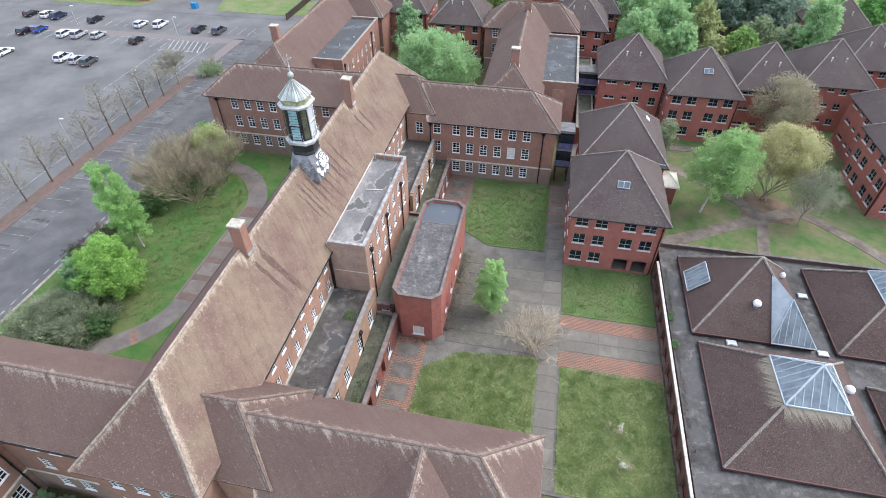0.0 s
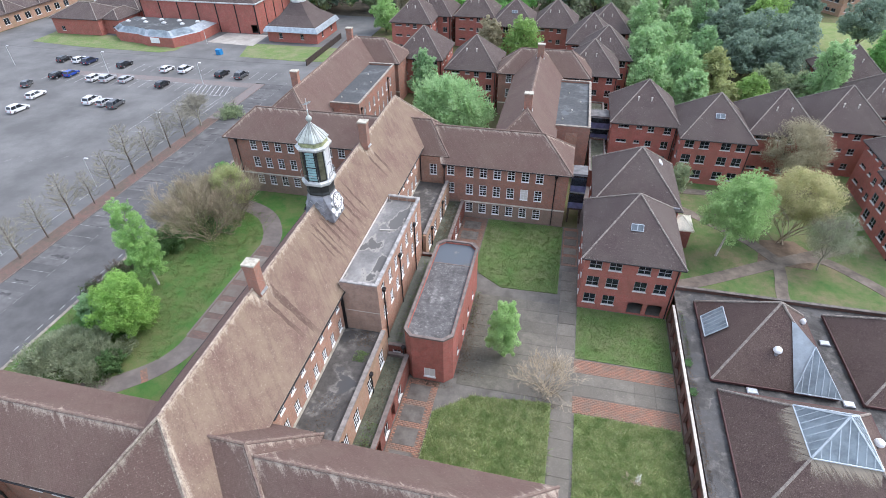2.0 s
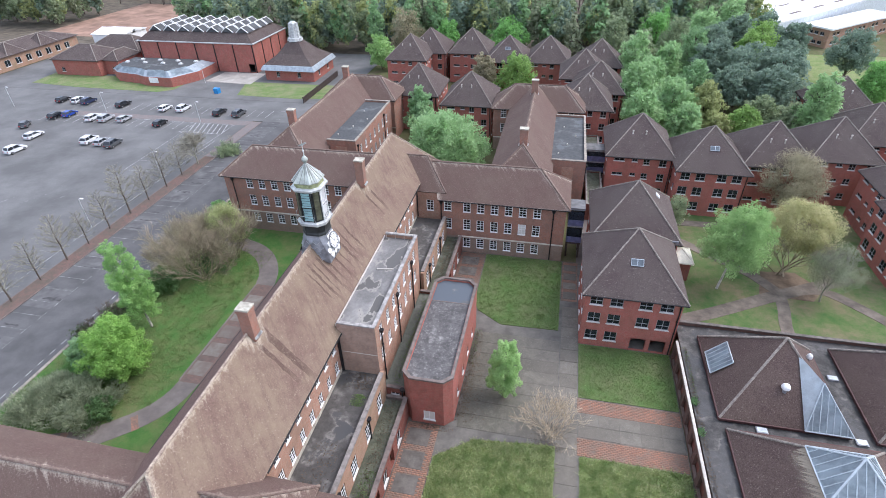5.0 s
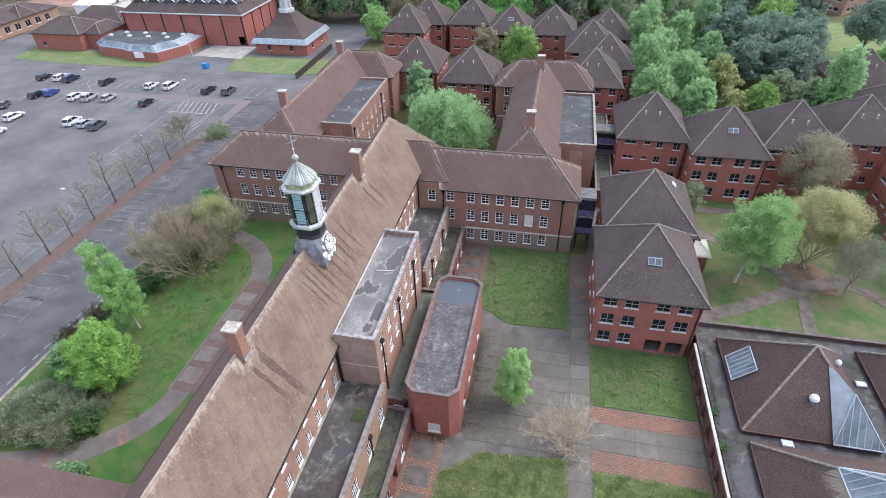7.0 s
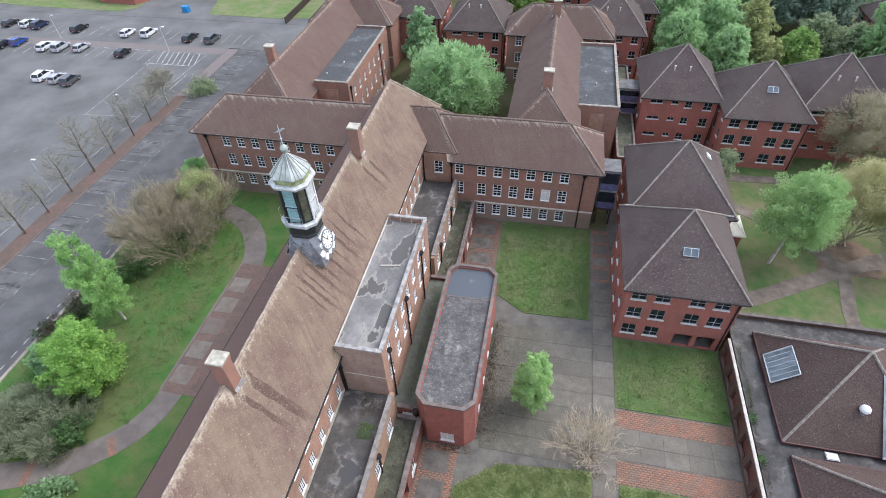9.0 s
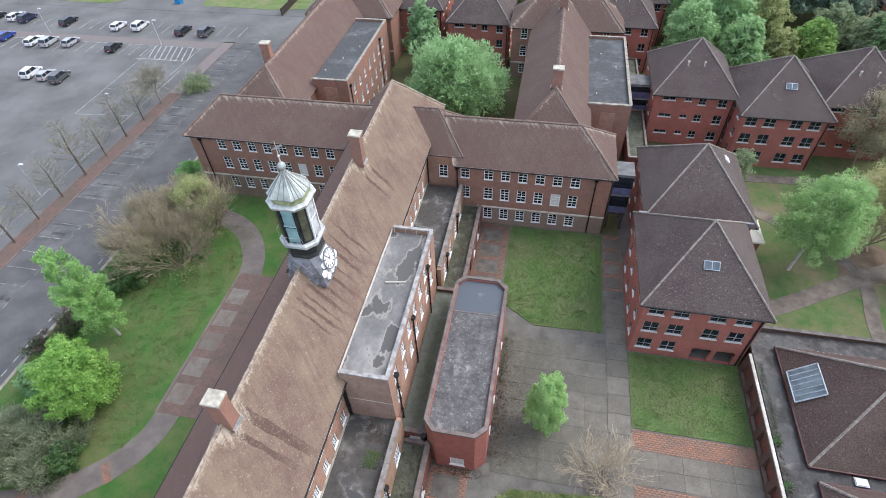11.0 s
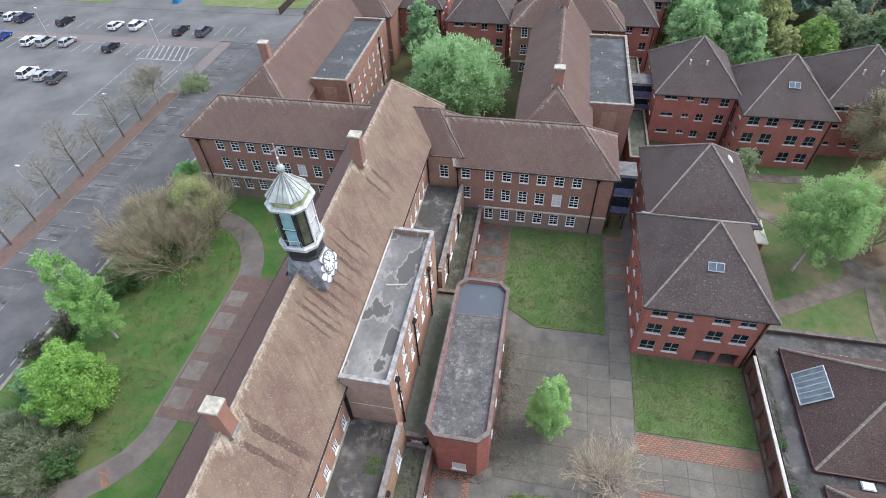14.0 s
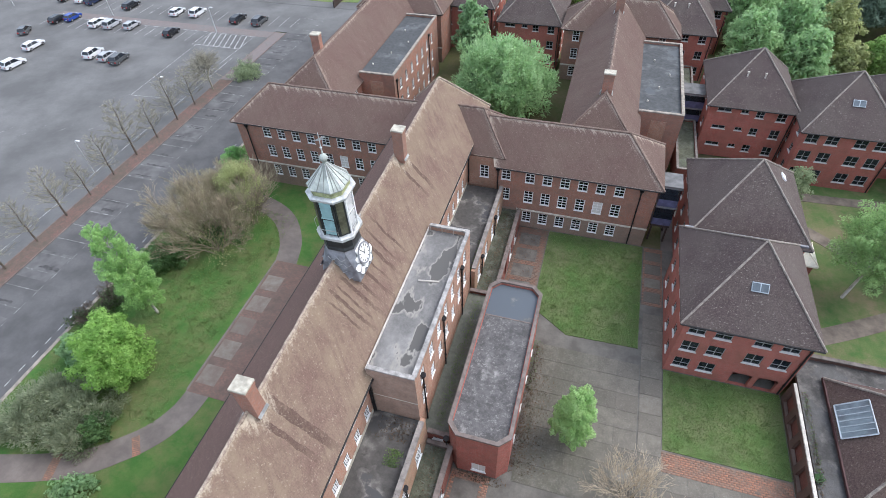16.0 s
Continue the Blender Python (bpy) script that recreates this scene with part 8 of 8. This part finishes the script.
M["litter"] = leaves("brown_leaf_litter", (0.10, 0.075, 0.05), (0.17, 0.12, 0.08), (0.055, 0.045, 0.035))
M["moss"] = leaves("green_moss", (0.12, 0.19, 0.06), (0.18, 0.25, 0.09), (0.08, 0.13, 0.05))
litter("leaf_litter", [(-6.5, 42.0, 0.75, 6.5, 1500, 0.0), (-5.6, 40.0, 1.6, 5.0, 500, 0.03), (-9.3, 33.8, 2.4, 0.4, 250, 0.02), (-13.0, 28.0, 0.8, 6.5, 500, 2.45), (-13.0, 58.0, 0.8, 6.5, 900, 2.45), (-16.2, 23.5, 1.4, 3.0, 260, 5.3),
                      (-16.0, 33.8, 1.6, 1.0, 260, 5.3), (-12.2, 56.5, 0.4, 5.0, 150, 3.0), (16.9, 36.0, 0.4, 12.0, 700, 2.3), (-9.8, 58.0, 1.6, 6.0, 260, 0.02), (2.8, 35.0, 1.8, 1.8, 500, 0.03)],
       0.07, "litter", "brown fallen leaves and twigs in drifts")
litter("moss", [(-15.6, 31.5, 0.7, 0.7, 420, 5.3), (-12.9, 24.0, 0.8, 2.4, 500, 2.45), (-13.3, 43.0, 0.5, 7.0, 700, 3.2), (-6.7, 46.0, 0.5, 3.0, 260, 0.0), (17.0, 44.0, 0.3, 4.0, 200, 2.3), (-14.6, 54.0, 0.2, 2.5, 160, 5.3)],
       0.06, "moss", "small cushions of green moss")

# ---------------------------------------------------------------- parked cars, lamps and small things
CARS = {}


def car_proto(kind):
    """A parked car: shaped body, glasshouse, wheels with rims, lamps. Length along y, front at +y."""
    l, w, h, hood, nose, tail = {"suv": (4.6, 1.85, 1.7, 1.02, 0.27, 0.03), "hatch": (4.1, 1.75, 1.48, 0.92, 0.27, 0.05), "estate": (4.7, 1.8, 1.5, 0.92, 0.3, 0.05)}[kind]
    t = thing("car", "", "car", "parked cars")
    y0, y1 = -l / 2, l / 2
    prof = [(y0 + 0.05, 0.32), (y1 - 0.12, 0.30), (y1, 0.5), (y1 - 0.06, 0.72), (y1 - 0.35, 0.84), (y1 - l * nose, hood), (y0 + 0.08, hood + 0.04), (y0, 0.7), (y0, 0.45)]
    bm = bmesh.new()
    rows = []
    for x, s in ((-w / 2, 0.94), (-w / 2 + 0.1, 1.0), (w / 2 - 0.1, 1.0), (w / 2, 0.94)):
        rows.append([bm.verts.new((x, y * (0.98 if s < 1 else 1), 0.55 + (z - 0.55) * s)) for y, z in prof])
    n = len(prof)
    for a, b in zip(rows, rows[1:]):
        for k in range(n):
            bm.faces.new((a[k], b[k], b[(k + 1) % n], a[(k + 1) % n]))
    bm.faces.new(rows[0])
    bm.faces.new(rows[-1][::-1])
    # pillars and roof
    ya, yb, yc, yd = y1 - l * nose, y1 - l * nose - 0.75, y0 + 0.28 + 0.2, y0 + 0.10
    hwb, hwt = w / 2 - 0.06, w / 2 - 0.22
    roof = [bm.verts.new(p) for p in ((-hwt, yc, h), (hwt, yc, h), (hwt, yb, h), (-hwt, yb, h))]
    roof2 = [bm.verts.new((v.co.x, v.co.y, h - 0.07)) for v in roof]
    bm.faces.new(roof)
    bm.faces.new(roof2[::-1])
    for k in range(4):
        bm.faces.new((roof2[k], roof2[(k + 1) % 4], roof[(k + 1) % 4], roof[k]))
    for x in (-1, 1):
        for (yt, yl) in ((yb, ya), (yc, yd), ((yb + yc) / 2, (yb + yc) / 2)):
            tube(bm, [(x * hwt, yt, h - 0.04), (x * hwb, yl, hood)], [0.05, 0.06], 4)
    body = part("body", bm, "car_white", t)
    bm = bmesh.new()
    lo = [bm.verts.new(p) for p in ((-hwb, yd, hood - 0.03), (hwb, yd, hood - 0.03), (hwb, ya, hood - 0.03), (-hwb, ya, hood - 0.03))]
    hi = [bm.verts.new(p) for p in ((-hwt, yc, h - 0.05), (hwt, yc, h - 0.05), (hwt, yb, h - 0.05), (-hwt, yb, h - 0.05))]
    for k in range(4):
        bm.faces.new((lo[k], lo[(k + 1) % 4], hi[(k + 1) % 4], hi[k]))
    bm.faces.new(lo[::-1])
    bm.faces.new(hi)
    part("glasshouse", bm, "car_glass", t, "dark car windows")
    for x in (-1, 1):
        for y in (y0 + 0.82, y1 - 0.85):
            bm = bmesh.new()
            tube(bm, [(x * (w / 2 - 0.2), y, 0.33), (x * (w / 2 + 0.02), y, 0.33)], [0.33, 0.33], 14)
            wheel = part("wheel", bm, "rubber", t)
            bm = bmesh.new()
            tube(bm, [(x * (w / 2 + 0.0), y, 0.33), (x * (w / 2 + 0.035), y, 0.33)], [0.21, 0.2], 10)
            part("rim", bm, "alloy", wheel)
        bm = bmesh.new()
        box(bm, x * (w / 2 - 0.3) - 0.2, x * (w / 2 - 0.3) + 0.2, y1 - 0.14, y1 - 0.01, 0.6, 0.74)
        part("headlight", bm, "lamp_clear", t)
        bm = bmesh.new()
        box(bm, x * (w / 2 - 0.22) - 0.13, x * (w / 2 - 0.22) + 0.13, y0 - 0.02, y0 + 0.1, 0.62, 0.9)
        part("tail_light", bm, "lamp_red", t)
        bm = bmesh.new()
        box(bm, x * (w / 2 + 0.08) - 0.08, x * (w / 2 + 0.08) + 0.08, ya - 0.25, ya - 0.1, hood, hood + 0.12)
        part("mirror", bm, "rubber", t)
    bm = bmesh.new()
    box(bm, -0.26, 0.26, y0 - 0.025, y0 + 0.02, 0.5, 0.6)
    part("number_plate", bm, "lamp_clear", t)
    return t


WORDS = {"suv": "tall off-roader", "hatch": "hatchback", "estate": "estate car"}


def car(kind, paint, x, y, turn, k=0.94):
    m = pose(x, y, 0.0, 0, 0, turn) @ Matrix.Scale(k, 4)
    if (kind, paint) not in CARS:
        t = car_proto(kind)
        for o in t.children:
            if o.name.startswith("body"):
                o.data.materials[0] = M["car_" + paint]
        tagged(t, paint + " " + WORDS[kind] + " parked on grey asphalt")
        t.matrix_basis = m
        CARS[kind, paint] = t
    else:
        c = copy_thing(CARS[kind, paint], m)
        c.matrix_basis = m


CARROWS = (
    ("suv", "white", -101.4, 92.8, 4), ("hatch", "silver", -97.7, 92.3, 4), ("suv", "grey", -94.5, 91.9, 6),
    ("estate", "white", -111.2, 105.3, 2), ("suv", "silver", -107.5, 105.3, 2), ("hatch", "silver", -102.7, 105.7, 0), ("hatch", "black", -91.9, 104.5, 2),
    ("hatch", "blue", -119.2, 106.6, 0), ("estate", "black", -121.8, 105.2, 0), ("hatch", "black", -129.7, 115.8, 0), ("estate", "white", -124.8, 116.1, 0),
    ("suv", "navy", -121.5, 115.6, 0), ("estate", "black", -110.5, 115.1, 0), ("hatch", "white", -97.3, 114.0, 0), ("suv", "white", -92.4, 114.6, 0),
    ("estate", "black", -81.6, 113.5, 0), ("suv", "grey", -76.3, 113.4, 0), ("estate", "white", -116.6, 93.1, 0), ("suv", "white", -113.8, 85.5, -8), ("hatch", "grey", -124.5, 98.5, 30),
)
for row in CARROWS:
    car(*row)


def lamp_post(x, y, h, group="street lamps"):
    t = thing("street_lamp", "slim grey street lamp on a tall pole", "street lamp", group, at=(x, y, 0))
    bm = bmesh.new()
    tube(bm, [(x, y, 0), (x, y, h * 0.5), (x, y, h)], [0.1, 0.07, 0.05], 8)
    part("pole", bm, "lead_pale", t)
    bm = bmesh.new()
    tube(bm, [(x, y, h - 0.05), (x + 0.5, y, h + 0.1)], [0.035, 0.035], 6)
    part("arm", bm, "lead_pale", t)
    bm = bmesh.new()
    box(bm, x + 0.3, x + 0.95, y - 0.12, y + 0.12, h + 0.05, h + 0.2)
    bmesh.ops.bevel(bm, geom=bm.edges[:], offset=0.04, segments=1, affect="EDGES")
    part("lantern", bm, "white", t)


for x, y, h in ((-73.9, 61.4, 5.3), (-73.9, 79.9, 5.3), (-73.9, 42.8, 5.3), (-111.6, 110.2, 5.0), (-83.1, 107.4, 5.0), (-100, 136, 5), (-140, 110.2, 5.0)):
    lamp_post(x, y, h)
bm = bmesh.new()
prism(bm, [(-92.0, 127.6), (-90.7, 127.6), (-90.5, 128.7), (-92.2, 128.7)], 0.04, 1.4)
solid("skip", bm, "skip_blue", "bright blue open skip on the forecourt", "skip")
fence = thing("board_fence", "dark boarded fence beside the chapel green", "fence", at=(-64, 135, 0))
for k in range(16):
    y = 124 + 1.5 * k
    bm = bmesh.new()
    box(bm, -64.1, -63.9, y, y + 0.2, 0, 1.6)
    part("post", bm, "frame_dark", fence)
    bm = bmesh.new()
    box(bm, -64.06, -63.94, y + 0.18, y + 1.52, 0.02, 1.5)
    part("board", bm, "frame_dark", fence)
